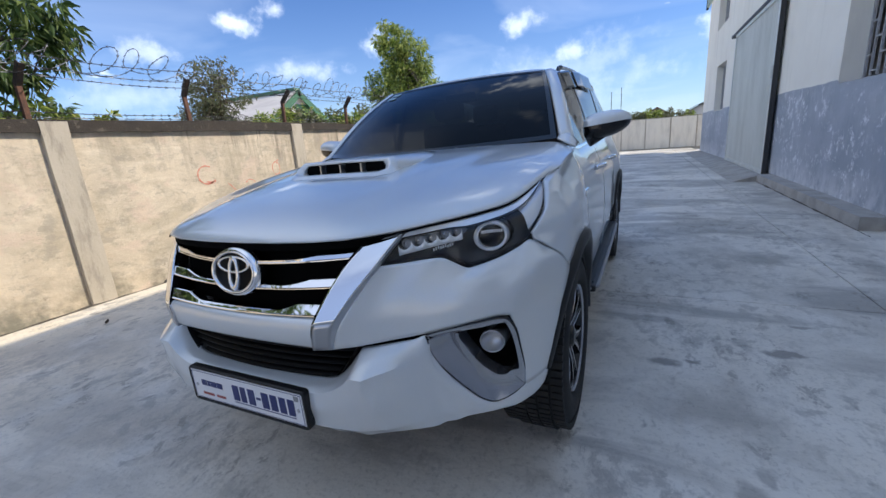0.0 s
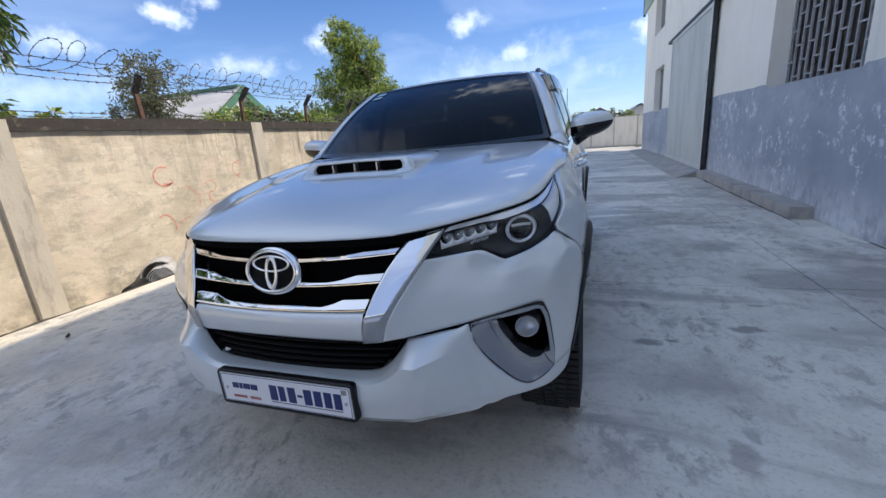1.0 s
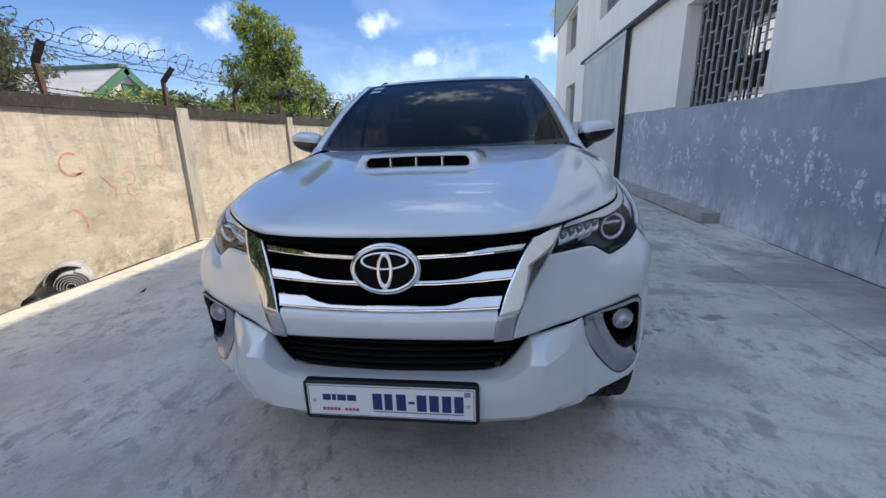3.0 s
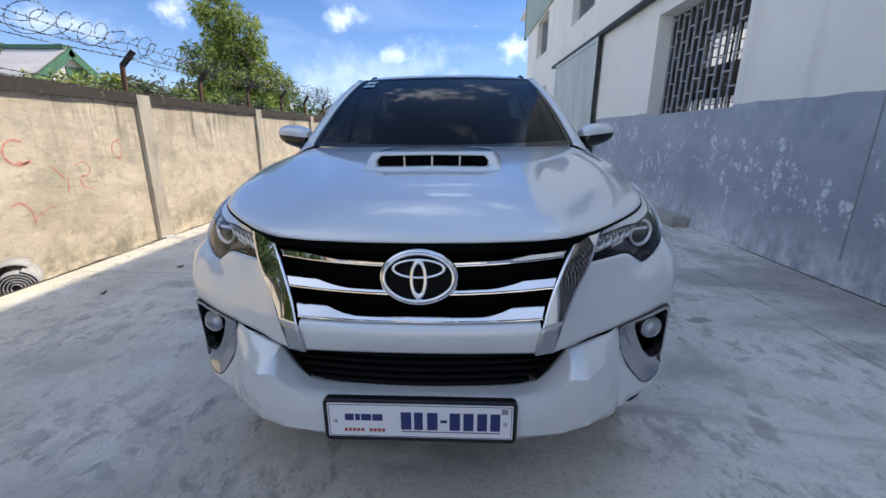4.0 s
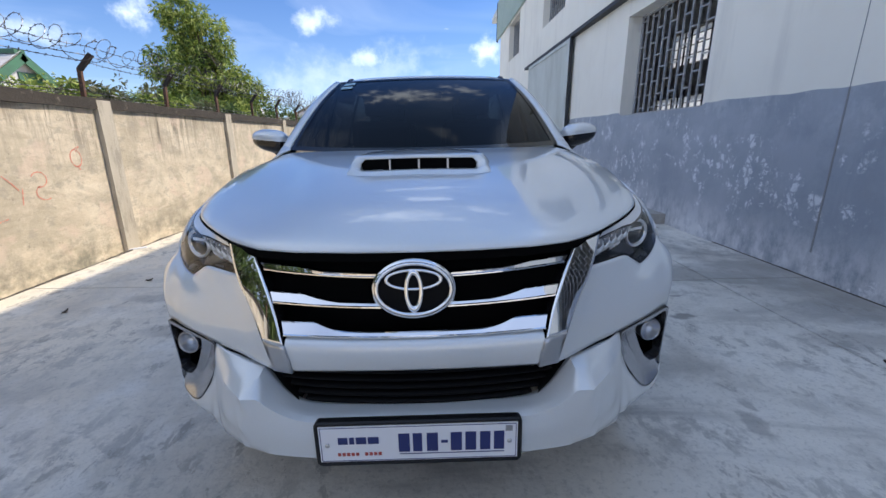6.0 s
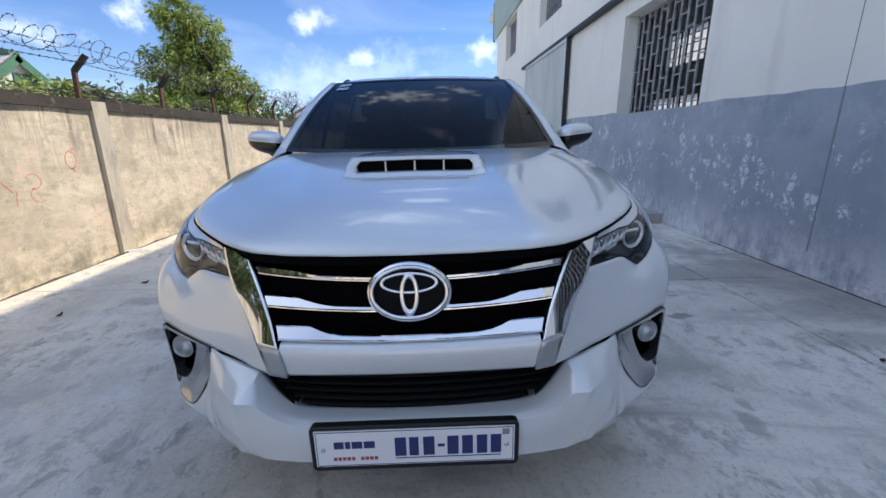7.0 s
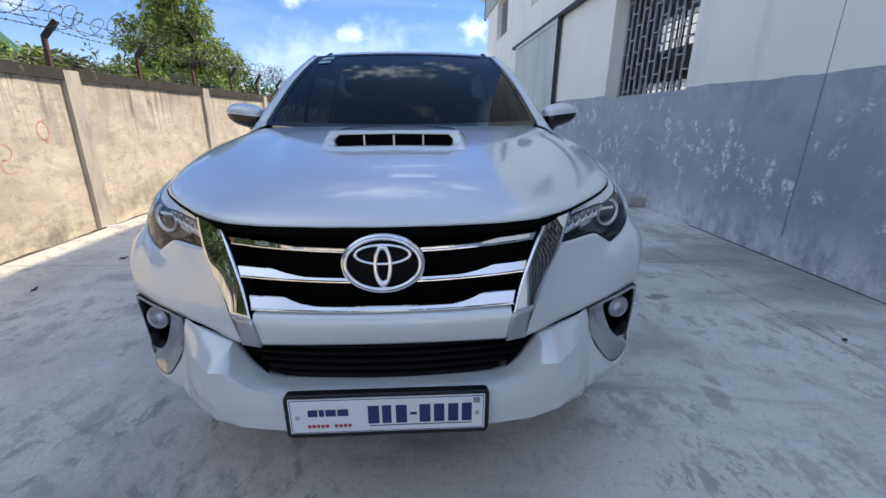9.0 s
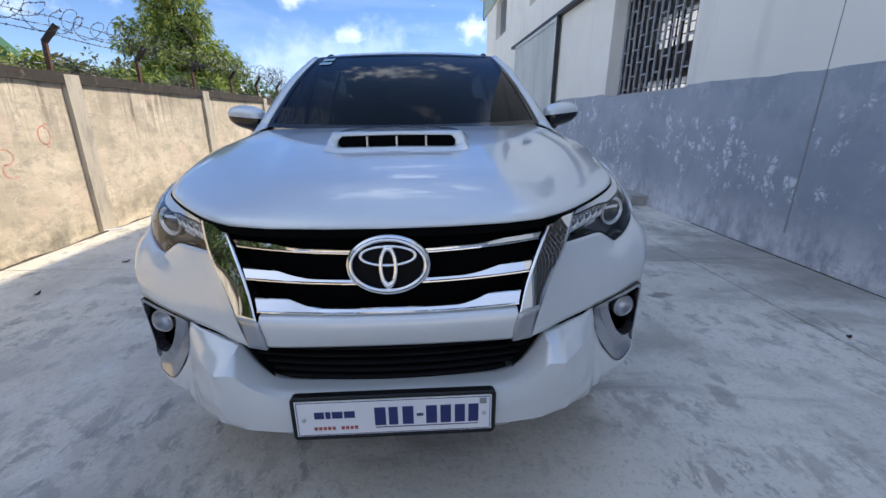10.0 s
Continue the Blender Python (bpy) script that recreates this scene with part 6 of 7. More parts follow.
# -- door mirrors
for side in (1, -1):
    mr = thing("door_mirror", Matrix.Identity(4), "", "")
    mr.parent = car
    C = Vector((0.946, 1.738, 1.288))

    def shell(z_lo, z_hi, grow):
        bm = bmesh.new()
        bmesh.ops.create_uvsphere(bm, u_segments=36, v_segments=24, radius=1)
        for v in bm.verts:
            x, y, z = v.co
            sx = math.copysign(abs(x) ** 0.60, x)
            sz = math.copysign(abs(z) ** 0.72, z)
            taper = 1.0 - 0.30 * max(0, sx) ** 2
            v.co = Vector((C.x + 0.006 + 0.120 * sx * grow, C.y + (0.085 if y < 0 else 0.05) * y * grow + 0.035 * sx, C.z + (0.066 if z > 0 else 0.060) * sz * taper * grow + 0.012 * sx - (0.012 * (1 - sx) if z < 0 else 0)))
        bmesh.ops.bisect_plane(bm, geom=bm.verts[:] + bm.edges[:] + bm.faces[:], plane_co=(0, 0, z_lo), plane_no=(-0.10, 0, 1), clear_inner=True)
        bmesh.ops.bisect_plane(bm, geom=bm.verts[:] + bm.edges[:] + bm.faces[:], plane_co=(0, 0, z_hi), plane_no=(-0.10, 0, 1), clear_outer=True)
        if side == -1:
            for v in bm.verts:
                v.co.x = -v.co.x
            bmesh.ops.reverse_faces(bm, faces=bm.faces[:])
        return bm

    part("cap", shell(1.193, 2.0, 1.0), M_paint, mr, "white mirror cap", True)
    part("lower_case", shell(0.5, 1.196, 0.985), M_gloss, mr, "black mirror underside", True)
    bm = bmesh.new()
    add_tube(bm, catmull([(0.862 * side, 1.70, 1.215), (0.885 * side, 1.712, 1.222), (0.93 * side, 1.73, 1.240)], 8), [0.045, 0.042, 0.04, 0.038, 0.036, 0.034, 0.032, 0.03, 0.03], 12)
    part("mirror_arm", bm, M_black, mr, "", True)
    bm = bmesh.new()
    rows = [[((C.x + 0.002 + 0.092 * rr * math.cos(a)) * side, C.y + 0.052, C.z + 0.004 + 0.06 * rr * math.sin(a)) for a in [i * math.tau / 24 for i in range(24)]] for rr in (1, 0.5, 0.02)]
    add_grid(bm, rows, closed=True)
    part("mirror_glass", bm, M_chrome, mr)
    bm = bmesh.new()
    add_grid(bm, [[((C.x + x) * side, C.y - 0.078 + 0.16 * max(0, x) + 0.035 * x / 0.11, C.z - 0.008 + dz * (0.6 + 6 * max(x, 0)) + 0.10 * x) for x in (-0.01, 0.02, 0.045, 0.07, 0.095)] for dz in (-0.016, 0.0)], flip=side == 1)
    part("turn_lamp", bm, M_reflector, mr, "clear turn lamp strip", True)

# -- wheels
def tyre_bm():
    bm = bmesh.new()
    prof = [(-0.10, 0.235), (-0.126, 0.255), (-0.131, 0.29), (-0.126, 0.33), (-0.112, 0.36), (-0.085, 0.378), (0.0, 0.382), (0.085, 0.378), (0.112, 0.36), (0.126, 0.33), (0.131, 0.29), (0.126, 0.255), (0.10, 0.235)]
    rows = []
    for k in range(72):
        a = k * math.tau / 72
        rows.append([(x, r * math.cos(a), r * math.sin(a)) for x, r in prof])
    rows.append(rows[0])
    add_grid(bm, rows, flip=True)
    return bm


def tread_bm():
    bm = bmesh.new()
    for k in range(78):
        a = k * math.tau / 78
        for x0, x1, sk in ((-0.122, -0.075, 0.03), (-0.066, -0.022, 0.0), (-0.014, 0.022, 0.045), (0.030, 0.072, 0.01), (0.080, 0.122, 0.03)):
            m = Matrix.Rotation(a + sk, 4, "X")
            dr = -0.012 if abs(x0 + x1) > 0.15 else 0.0
            add_box(bm, x0, x1, -0.0115, 0.0115, 0.370 + dr, 0.3925 + dr * 0.7, 0, m)
    return bm


def rim_bm():
    bm = bmesh.new()
    prof = [(0.10, 0.236), (0.118, 0.232), (0.112, 0.222), (0.06, 0.212), (-0.08, 0.205)]
    rows = []
    for k in range(60):
        a = k * math.tau / 60
        rows.append([(x, r * math.cos(a), r * math.sin(a)) for x, r in prof])
    rows.append(rows[0])
    add_grid(bm, rows)
    return bm


for name, cy, side in (("wheel", AXLE_F + 0.035, 1), ("wheel", AXLE_F + 0.035, -1), ("wheel", AXLE_R, 1), ("wheel", AXLE_R, -1)):
    wh = thing("wheel", pose(0.776 * side, cy, HUB_Z, 0, 0, 0 if side == 1 else 180), "", "")
    wh.parent = car
    part("tyre", tyre_bm(), M_tyre, wh, "black rubber tyre", True)
    part("tread", tread_bm(), M_tyre, wh, "blocky tyre tread")
    part("rim", rim_bm(), M_gloss, wh, "gloss black wheel rim", True)
    bm = bmesh.new()
    lip_rows = [[(x, r * math.cos(a), r * math.sin(a)) for x, r in ((0.112, 0.2215), (0.1195, 0.226), (0.1195, 0.231))] for a in [k * math.tau / 60 for k in range(61)]]
    add_grid(bm, lip_rows)
    part("rim_lip", bm, M_bezel, wh, "thin machined rim lip", True)
    bm = bmesh.new()
    add_tube(bm, [(0.0, 0, 0), (0.02, 0, 0)], 0.21, 36)
    part("brake_disc", bm, M_dark, wh)
    for k in range(6):
        for half in (-1, 1):
            bm = bmesh.new()
            a0, a1 = radians(7 * half), radians(13 * half)
            rows = []
            for r, a, x, w in ((0.045, a0 * 2.0, 0.085, 0.016), (0.10, a0, 0.098, 0.014), (0.16, a1 * 0.8, 0.105, 0.013), (0.222, a1, 0.108, 0.015)):
                c, d = Vector((0, math.sin(a), math.cos(a))), Vector((0, math.cos(a), -math.sin(a)))
                rows.append([c * r + d * (-w) + Vector((x - 0.03, 0, 0)), c * r + d * (-w) + Vector((x, 0, 0)), c * r + d * w + Vector((x, 0, 0)), c * r + d * w + Vector((x - 0.03, 0, 0))])
            add_grid(bm, rows, flip=True)
            m = Matrix.Rotation(k * math.tau / 6, 4, "X")
            for v in bm.verts:
                v.co = m @ v.co
            part("spoke", bm, M_gloss, wh, "gloss black spoke")
            bm = bmesh.new()
            rows = []
            for r, a, x, w in ((0.045, a0 * 2.0, 0.0875, 0.016), (0.10, a0, 0.1005, 0.014), (0.16, a1 * 0.8, 0.1075, 0.013), (0.222, a1, 0.1105, 0.015)):
                c, d = Vector((0, math.sin(a), math.cos(a))), Vector((0, math.cos(a), -math.sin(a)))
                rows.append([c * r + d * (half * w) + Vector((x - 0.006, 0, 0)), c * r + d * (half * w) + Vector((x, 0, 0)), c * r + d * (half * (w - 0.009)) + Vector((x, 0, 0))])
            add_grid(bm, rows, flip=True)
            for v in bm.verts:
                v.co = m @ v.co
            part("spoke_edge", bm, M_reflector, wh, "machined spoke edge")
    bm = bmesh.new()
    add_tube(bm, [(0.06, 0, 0), (0.105, 0, 0), (0.112, 0, 0)], [0.05, 0.045, 0.03], 24)
    part("hub_cap", bm, M_gloss, wh, "", True)

# -- side steps, sills, underbody, tail
both_bm("side_step", lambda bm: add_box(bm, 0.76, 0.925, 1.44, 3.20, 0.415, 0.452, 0.014), M_black, None, "black tread side step")
both_bm("step_trim", lambda bm: add_tube(bm, catmull([(0.82, 1.42, 0.44), (0.918, 1.46, 0.436), (0.928, 1.52, 0.434), (0.928, 3.12, 0.434), (0.918, 3.18, 0.436), (0.82, 3.22, 0.44)], 40), 0.012, 8), M_trimgrey, None, "dark grey edge of the side step", True)
for k in range(7):
    both_bm("step_rib", lambda bm, k=k: add_box(bm, 0.78 + 0.02 * k, 0.788 + 0.02 * k, 1.50, 3.14, 0.450, 0.456), M_black)
both_bm("sill", lambda bm: add_box(bm, 0.70, 0.865, 1.35, 3.26, 0.36, 0.47, 0.02), M_black)
part("underbody", box(-0.66, 0.66, 0.70, 4.60, 0.34, 0.60), M_void, car, "dark underbody")
part("engine_bay", box(-0.42, 0.42, 0.26, 1.35, 0.55, 0.98), M_void, car)
bm = bmesh.new()
add_grid(bm, [[(x * interp(z, (1.20, 1.66), (1.0, 0.70)), y - 0.10 * (x / 0.8) ** 2, z) for x in [-0.80 + 1.6 * k / 16 for k in range(17)]] for y, z in ((4.72, 0.45), (4.79, 0.60), (4.79, 0.80), (4.75, 1.10), (4.72, 1.22), (4.66, 1.50), (4.60, 1.66))], flip=True)
solid(part("tailgate", outward(bm), M_paint, car, "white tailgate", True), 0.03, -1)

# -- inside
part("dashboard", box(-0.72, 0.72, 1.50, 1.80, 0.95, 1.14, 0.05), M_interior, car, "dark dashboard")
part("cabin_floor", box(-0.72, 0.72, 1.30, 4.60, 0.50, 0.62), M_interior, car)
bm = bmesh.new()
rows = [[(0.37 + rr * math.cos(a), 1.86 + rr * math.sin(a) * 0.35, 1.06 + rr * math.sin(a) * 0.9) for rr in (0.17, 0.185, 0.20)] for a in [i * math.tau / 24 for i in range(25)]]
add_grid(bm, rows)
part("steering_wheel", bm, M_black, car)
for x in (-0.37, 0.37):
    for y in (2.15, 3.05):
        seat = thing("seat", pose(x, y, 0.62), "", "")
        seat.parent = car
        part("cushion", box(-0.25, 0.25, -0.10, 0.42, 0.0, 0.26, 0.06), M_seat, seat)
        part("backrest", box(-0.24, 0.24, 0.36, 0.52, 0.2, 0.80, 0.06), M_seat, seat)
        part("headrest", box(-0.13, 0.13, 0.40, 0.50, 0.83, 0.99, 0.04), M_seat, seat)
bm = bmesh.new()
add_box(bm, -0.11, 0.11, 1.98, 2.0, 1.52, 1.58, 0.01)
part("inner_mirror", bm, M_black, car)


# ---- beyond and on the perimeter wall ----
def leaf_mat(name, c1, c2, c3):
    m = Mat(name, c1, 0.5)
    g = m.n.new("ShaderNodeNewGeometry")
    r = m.n.new("ShaderNodeValToRGB")
    r.color_ramp.elements[0].color, r.color_ramp.elements[1].color = (*c1, 1), (*c3, 1)
    e = r.color_ramp.elements.new(0.55)
    e.color = (*c2, 1)
    m.l.new(g.outputs["Random Per Island"], r.inputs[0])
    m.l.new(r.outputs[0], m.p.inputs["Base Color"])
    m.p.inputs["Subsurface Weight"].default_value = 0.0
    tr = m.n.new("ShaderNodeBsdfTranslucent")
    m.l.new(r.outputs[0], tr.inputs[0])
    mix = m.n.new("ShaderNodeMixShader")
    mix.inputs[0].default_value = 0.38
    m.l.new(m.p.outputs[0], mix.inputs[1])
    m.l.new(tr.outputs[0], mix.inputs[2])
    m.l.new(mix.outputs[0], m.n["Material Output"].inputs[0])
    return m


M_leaf = leaf_mat("leaf_green", (0.06, 0.11, 0.020), (0.25, 0.33, 0.060), (0.56, 0.58, 0.16))
M_leaf_mango = leaf_mat("leaf_dark_green", (0.04, 0.075, 0.022), (0.075, 0.13, 0.032), (0.20, 0.26, 0.07))
M_leaf_dry = leaf_mat("leaf_grey_green", (0.09, 0.10, 0.045), (0.13, 0.145, 0.065), (0.19, 0.18, 0.10))
M_bark = Mat("bark", (0.12, 0.09, 0.065), 0.9)
M_bark.blend(M_bark.noise((9, 9, 2), 6), (0.07, 0.055, 0.04)).bump(M_bark.noise((20, 20, 5), 5, 0.6, 0.2, 0.8), 0.6, 0.02)


def leaves(name, clumps, per, length, width, droop, mat, parent, rng, spread=1.0):
    """Many small folded leaves set in sprays: clumps holds (centre, radius)."""
    verts, faces = [], []
    for (cx, cy, cz), rad in clumps:
        for _ in range(per):
            d = rng.normal(size=3)
            d /= np.linalg.norm(d)
            p = np.array((cx, cy, cz)) + d * rad * rng.random() ** 0.45
            ax = d * spread + rng.normal(size=3) * 0.55 + np.array((0, 0, -droop))
            ax /= np.linalg.norm(ax)
            sd = np.cross(ax, rng.normal(size=3))
            sd /= np.linalg.norm(sd)
            up = np.cross(sd, ax)
            L, W = length * (0.7 + 0.6 * rng.random()), width * (0.7 + 0.6 * rng.random())
            b = len(verts)
            verts += [p, p + ax * L * 0.45 + sd * W + up * W * 0.4, p + ax * L - np.array((0, 0, L * 0.15)), p + ax * L * 0.45 - sd * W + up * W * 0.4]
            faces += [(b, b + 1, b + 2), (b, b + 2, b + 3)]
    me = bpy.data.meshes.new(name)
    me.from_pydata([tuple(v) for v in verts], [], faces)
    me.materials.append(mat.m)
    ob = new(name, me)
    ob.parent = parent
    return ob


def tree(name, base, top, lobes, label, per_clump, n_clumps, length, width, droop, mat, seed, trunk_r=0.12, lean=(0, 0), cat="tree"):
    """lobes: (centre, radii) of the crown's masses, relative to the base."""
    rng = np.random.default_rng(seed)
    t = thing(name, pose(*base), label, cat)
    bm = bmesh.new()
    spine = catmull([(0, 0, 0), (lean[0] * 0.4 + 0.05, lean[1] * 0.4, top * 0.45), (lean[0], lean[1], top)], 10)
    add_tube(bm, spine, [trunk_r * (1 - 0.085 * k) for k in range(11)], 9)
    part("trunk", bm, M_bark, t, "brown trunk", True)
    clumps = []
    bm = bmesh.new()
    for c, r in lobes:
        share = max(int(n_clumps * (r[0] * r[1] * r[2]) ** 0.67 / sum((q[0] * q[1] * q[2]) ** 0.67 for _, q in lobes)), 3)
        for _ in range(share):
            d = rng.normal(size=3)
            d /= np.linalg.norm(d)
            f = 0.45 + 0.6 * rng.random() ** 0.7
            p = np.array(c) + d * np.array(r) * f
            clumps.append((p, (0.16 + 0.14 * rng.random()) * min(r)))
            if rng.random() < 0.45:
                s = spine[int(4 + 5 * rng.random())]
                m = (np.array(s) + p) / 2 + rng.normal(size=3) * 0.08 * min(r)
                add_tube(bm, catmull([s, tuple(m), tuple(p)], 5), [trunk_r * q for q in (0.35, 0.28, 0.2, 0.14, 0.09, 0.05)], 5, False)
    part("branchwork", bm, M_bark, t, "", True)
    leaves("crown", clumps, per_clump, length, width, droop, mat, t, rng)
    return t


# tall feathery tree behind the wall
tree("tree", (-12.0, 22.6, -0.25), 7.6, [((-0.75, 0, 7.3), (1.0, 1.0, 1.6)), ((0.1, 0, 6.3), (1.5, 1.4, 1.5)), ((-0.7, -0.2, 5.0), (1.9, 1.6, 1.5)), ((0.9, -0.4, 3.9), (2.2, 1.7, 1.4)), ((-0.9, -0.8, 2.9), (2.2, 2.0, 1.2)), ((1.8, -0.6, 2.7), (1.9, 1.6, 1.3))],
     "tall green leafy tree behind the perimeter wall", 75, 350, 0.28, 0.032, 0.5, M_leaf, 3, 0.16)
# mango-like tree close behind the wall
tree("tree", (-5.35, 1.15, -0.25), 3.4, [((0.0, 0.15, 3.35), (0.85, 0.95, 0.75)), ((0.15, 0.55, 2.95), (0.7, 0.65, 0.5)), ((0.1, -0.5, 3.1), (0.8, 0.8, 0.8)), ((0.2, 0.35, 2.35), (0.6, 0.6, 0.35)), ((0.1, -0.6, 2.2), (0.6, 0.7, 0.4))],
     "dark green long-leaved tree leaning over the perimeter wall", 42, 130, 0.15, 0.022, 1.0, M_leaf_mango, 5, 0.07)
tree("tree", (-5.75, -1.1, -0.25), 4.2, [((0.2, 0.2, 3.9), (1.2, 1.3, 1.1)), ((0.35, 0.9, 2.8), (1.0, 1.1, 0.9)), ((0.35, -0.9, 2.8), (1.0, 1.2, 1.0))],
     "leafy green tree close behind the perimeter wall", 34, 190, 0.20, 0.030, 0.8, M_leaf_mango, 6, 0.08)
tree("tree", (-5.8, -3.3, -0.25), 4.4, [((0.2, 0.0, 4.0), (1.2, 1.4, 1.2)), ((0.3, 0.6, 2.8), (1.0, 1.2, 1.0)), ((0.3, -0.9, 2.9), (1.0, 1.2, 1.0))],
     "leafy green tree close behind the perimeter wall", 34, 190, 0.20, 0.030, 0.8, M_leaf_mango, 9, 0.08)
# thin grey-green tree further off
tree("tree", (-31.0, 24.0, -0.25), 8.6, [((-0.2, 0, 8.2), (2.2, 2.0, 1.3)), ((0.4, 0, 6.4), (3.2, 2.4, 1.4)), ((-1.4, 0, 5.2), (2.6, 2.0, 1.2)), ((0.6, 0, 4.2), (3.0, 2.0, 1.0))],
     "thin grey-green tree beyond the wall", 26, 230, 0.30, 0.05, 0.3, M_leaf_dry, 8, 0.2)
# shrubs along the back of the wall
for k, (x, y, r, h, mt, ln) in enumerate(((-14.2, 14.0, 1.7, 3.5, M_leaf, 0.16), (-12.2, 13.6, 1.6, 3.7, M_leaf, 0.16), (-10.4, 14.2, 1.4, 3.4, M_leaf_dry, 0.16), (-8.8, 15.2, 1.2, 3.1, M_leaf_mango, 0.16), (-8.6, 18.0, 1.3, 2.9, M_leaf, 0.16), (-17.0, 13.0, 1.8, 3.2, M_leaf_dry, 0.18),
                                      (-19.5, 26.0, 2.4, 4.3, M_leaf, 0.22), (-16.3, 25.0, 2.2, 4.2, M_leaf, 0.22), (-8.0, 21.5, 1.4, 3.1, M_leaf_mango, 0.2), (-7.0, 9.2, 0.8, 1.75, M_leaf, 0.12), (-5.6, 8.0, 0.6, 1.6, M_leaf_dry, 0.10))):
    tree("shrub", (x, y, -0.25), h * 0.8, [((0, 0, h * 0.72), (r, r * 0.8, h * 0.30)), ((0.3 * r, 0.1, h * 0.45), (r * 0.9, r * 0.8, h * 0.35))], "leafy green shrub behind the perimeter wall", 42, 60, ln, 0.035, 0.3, mt, 20 + k, 0.05, (0, 0), "shrub")
for k in range(9):
    y = 5.3 + 0.78 * k
    tree("shrub", (-5.15 - 0.12 * (k % 3), y, -0.25), 1.6, [((0, 0, 2.02 + 0.06 * (k % 2)), (0.38, 0.52, 0.30)), ((0.1, 0.1, 1.75), (0.36, 0.5, 0.30))], "dense olive-green shrub against the back of the wall", 40, 44, 0.12, 0.022, 0.3, (M_leaf, M_leaf_dry, M_leaf_mango, M_leaf)[k % 4], 150 + k, 0.03, (0, 0), "shrub")
# low weeds on the wall's back edge, seen over the coping
for k, y in enumerate((0.95, 1.6, 2.0)):
    tree("shrub", (-4.62, y, -0.25), 1.7, [((0, 0, 2.02), (0.2, 0.35, 0.14))], "bright green low shrub peeping over the wall", 22, 12, 0.11, 0.02, 0.3, M_leaf, 50 + k, 0.02, (0, 0), "shrub")


def bare_tree(base, height, seed, label):
    rng = np.random.default_rng(seed)
    t = thing("bare_tree", pose(*base), label, "tree")
    bm = bmesh.new()
    add_tube(bm, [(0, 0, 0), (0.05, 0, height * 0.5)], [0.07, 0.05], 7)
    part("trunk", bm, M_bark, t, "", True)
    bm = bmesh.new()

    def grow(p, d, ln, r, depth):
        q = p + d * ln
        add_tube(bm, [p, (p + q) / 2 + Vector(rng.normal(size=3)) * ln * 0.06, q], [r, r * 0.8, r * 0.55], 4, False)
        if depth:
            for _ in range(3):
                nd = (d + Vector(rng.normal(size=3)) * 0.42 + Vector((0, 0, 0.12))).normalized()
                grow(q, nd, ln * 0.72, r * 0.55, depth - 1)

    for _ in range(6):
        grow(Vector((0.03, 0, height * 0.42)), Vector((rng.normal() * 0.5, rng.normal() * 0.3, 1)).normalized(), height * 0.2, 0.03, 3)
    part("branchwork", bm, M_bark, t, "bare grey twigs")
    return t


bare_tree((-7.6, 24.2, -0.25), 4.6, 4, "small bare grey tree beyond the wall")
bare_tree((-6.7, 25.0, -0.25), 4.2, 7, "small bare grey tree beyond the wall")

# house with a gable, far beyond the wall
M_white_wall = Mat("pale_house_paint", (0.62, 0.60, 0.58), 0.8)
M_white_wall.blend(M_white_wall.noise(0.8, 5), (0.52, 0.51, 0.50))
M_roof_sheet = Mat("pale_roof_sheet", (0.60, 0.56, 0.52), 0.6)
M_roof_sheet.blend(M_roof_sheet.noise((0.3, 2.0, 1), 6, 0.6, 0.4, 0.7), (0.48, 0.44, 0.41))
M_green_paint = Mat("green_trim_paint", (0.055, 0.16, 0.085), 0.6)
M_green_paint.blend(M_green_paint.noise(2, 5), (0.05, 0.12, 0.07))
house = thing("house", pose(-31, 33, -0.25), "pale house with a green-trimmed gable beyond the wall", "house")
bm = bmesh.new()
add_box(bm, -12, 0, -3.7, 3.7, 0, 5.0)
vs = [bm.verts.new(p) for p in ((0, -3.7, 5.0), (0, 3.7, 5.0), (0, 0, 7.6))]
bm.faces.new(vs)
part("wall", bm, M_white_wall, house, "pale wall")
for s in (-1, 1):
    bm = bmesh.new()
    a = [(0.5, 0, 7.85), (-12, 0, 7.85), (-12, s * 4.3, 4.75), (0.5, s * 4.3, 4.75)]
    for z in (0.0, -0.15):
        bm.faces.new([bm.verts.new((p[0], p[1], p[2] + z)) for p in (a if s * (z + 0.1) > 0 else a[::-1])])
    part("roof", bm, M_roof_sheet, house, "pale sheet roof")
    bm = bmesh.new()
    m = Matrix.Translation((0.55, 0, 7.7)) @ Matrix.Rotation(math.atan2(-3.1, 4.3) * s, 4, "X")
    add_box(bm, -0.06, 0.06, 0 if s > 0 else -5.3, 5.3 if s > 0 else 0, -0.55, 0.05, 0, m)
    part("bargeboard", bm, M_green_paint, house, "green bargeboard")
part("gable_panel", box(0.02, 0.10, -0.2, 1.7, 3.0, 6.4), M_green_paint, house, "green gable panel")
part("ridge_cap", box(-12, 0.4, -0.45, 0.45, 7.62, 7.95, 0.05), M_green_paint, house, "green ridge cap")
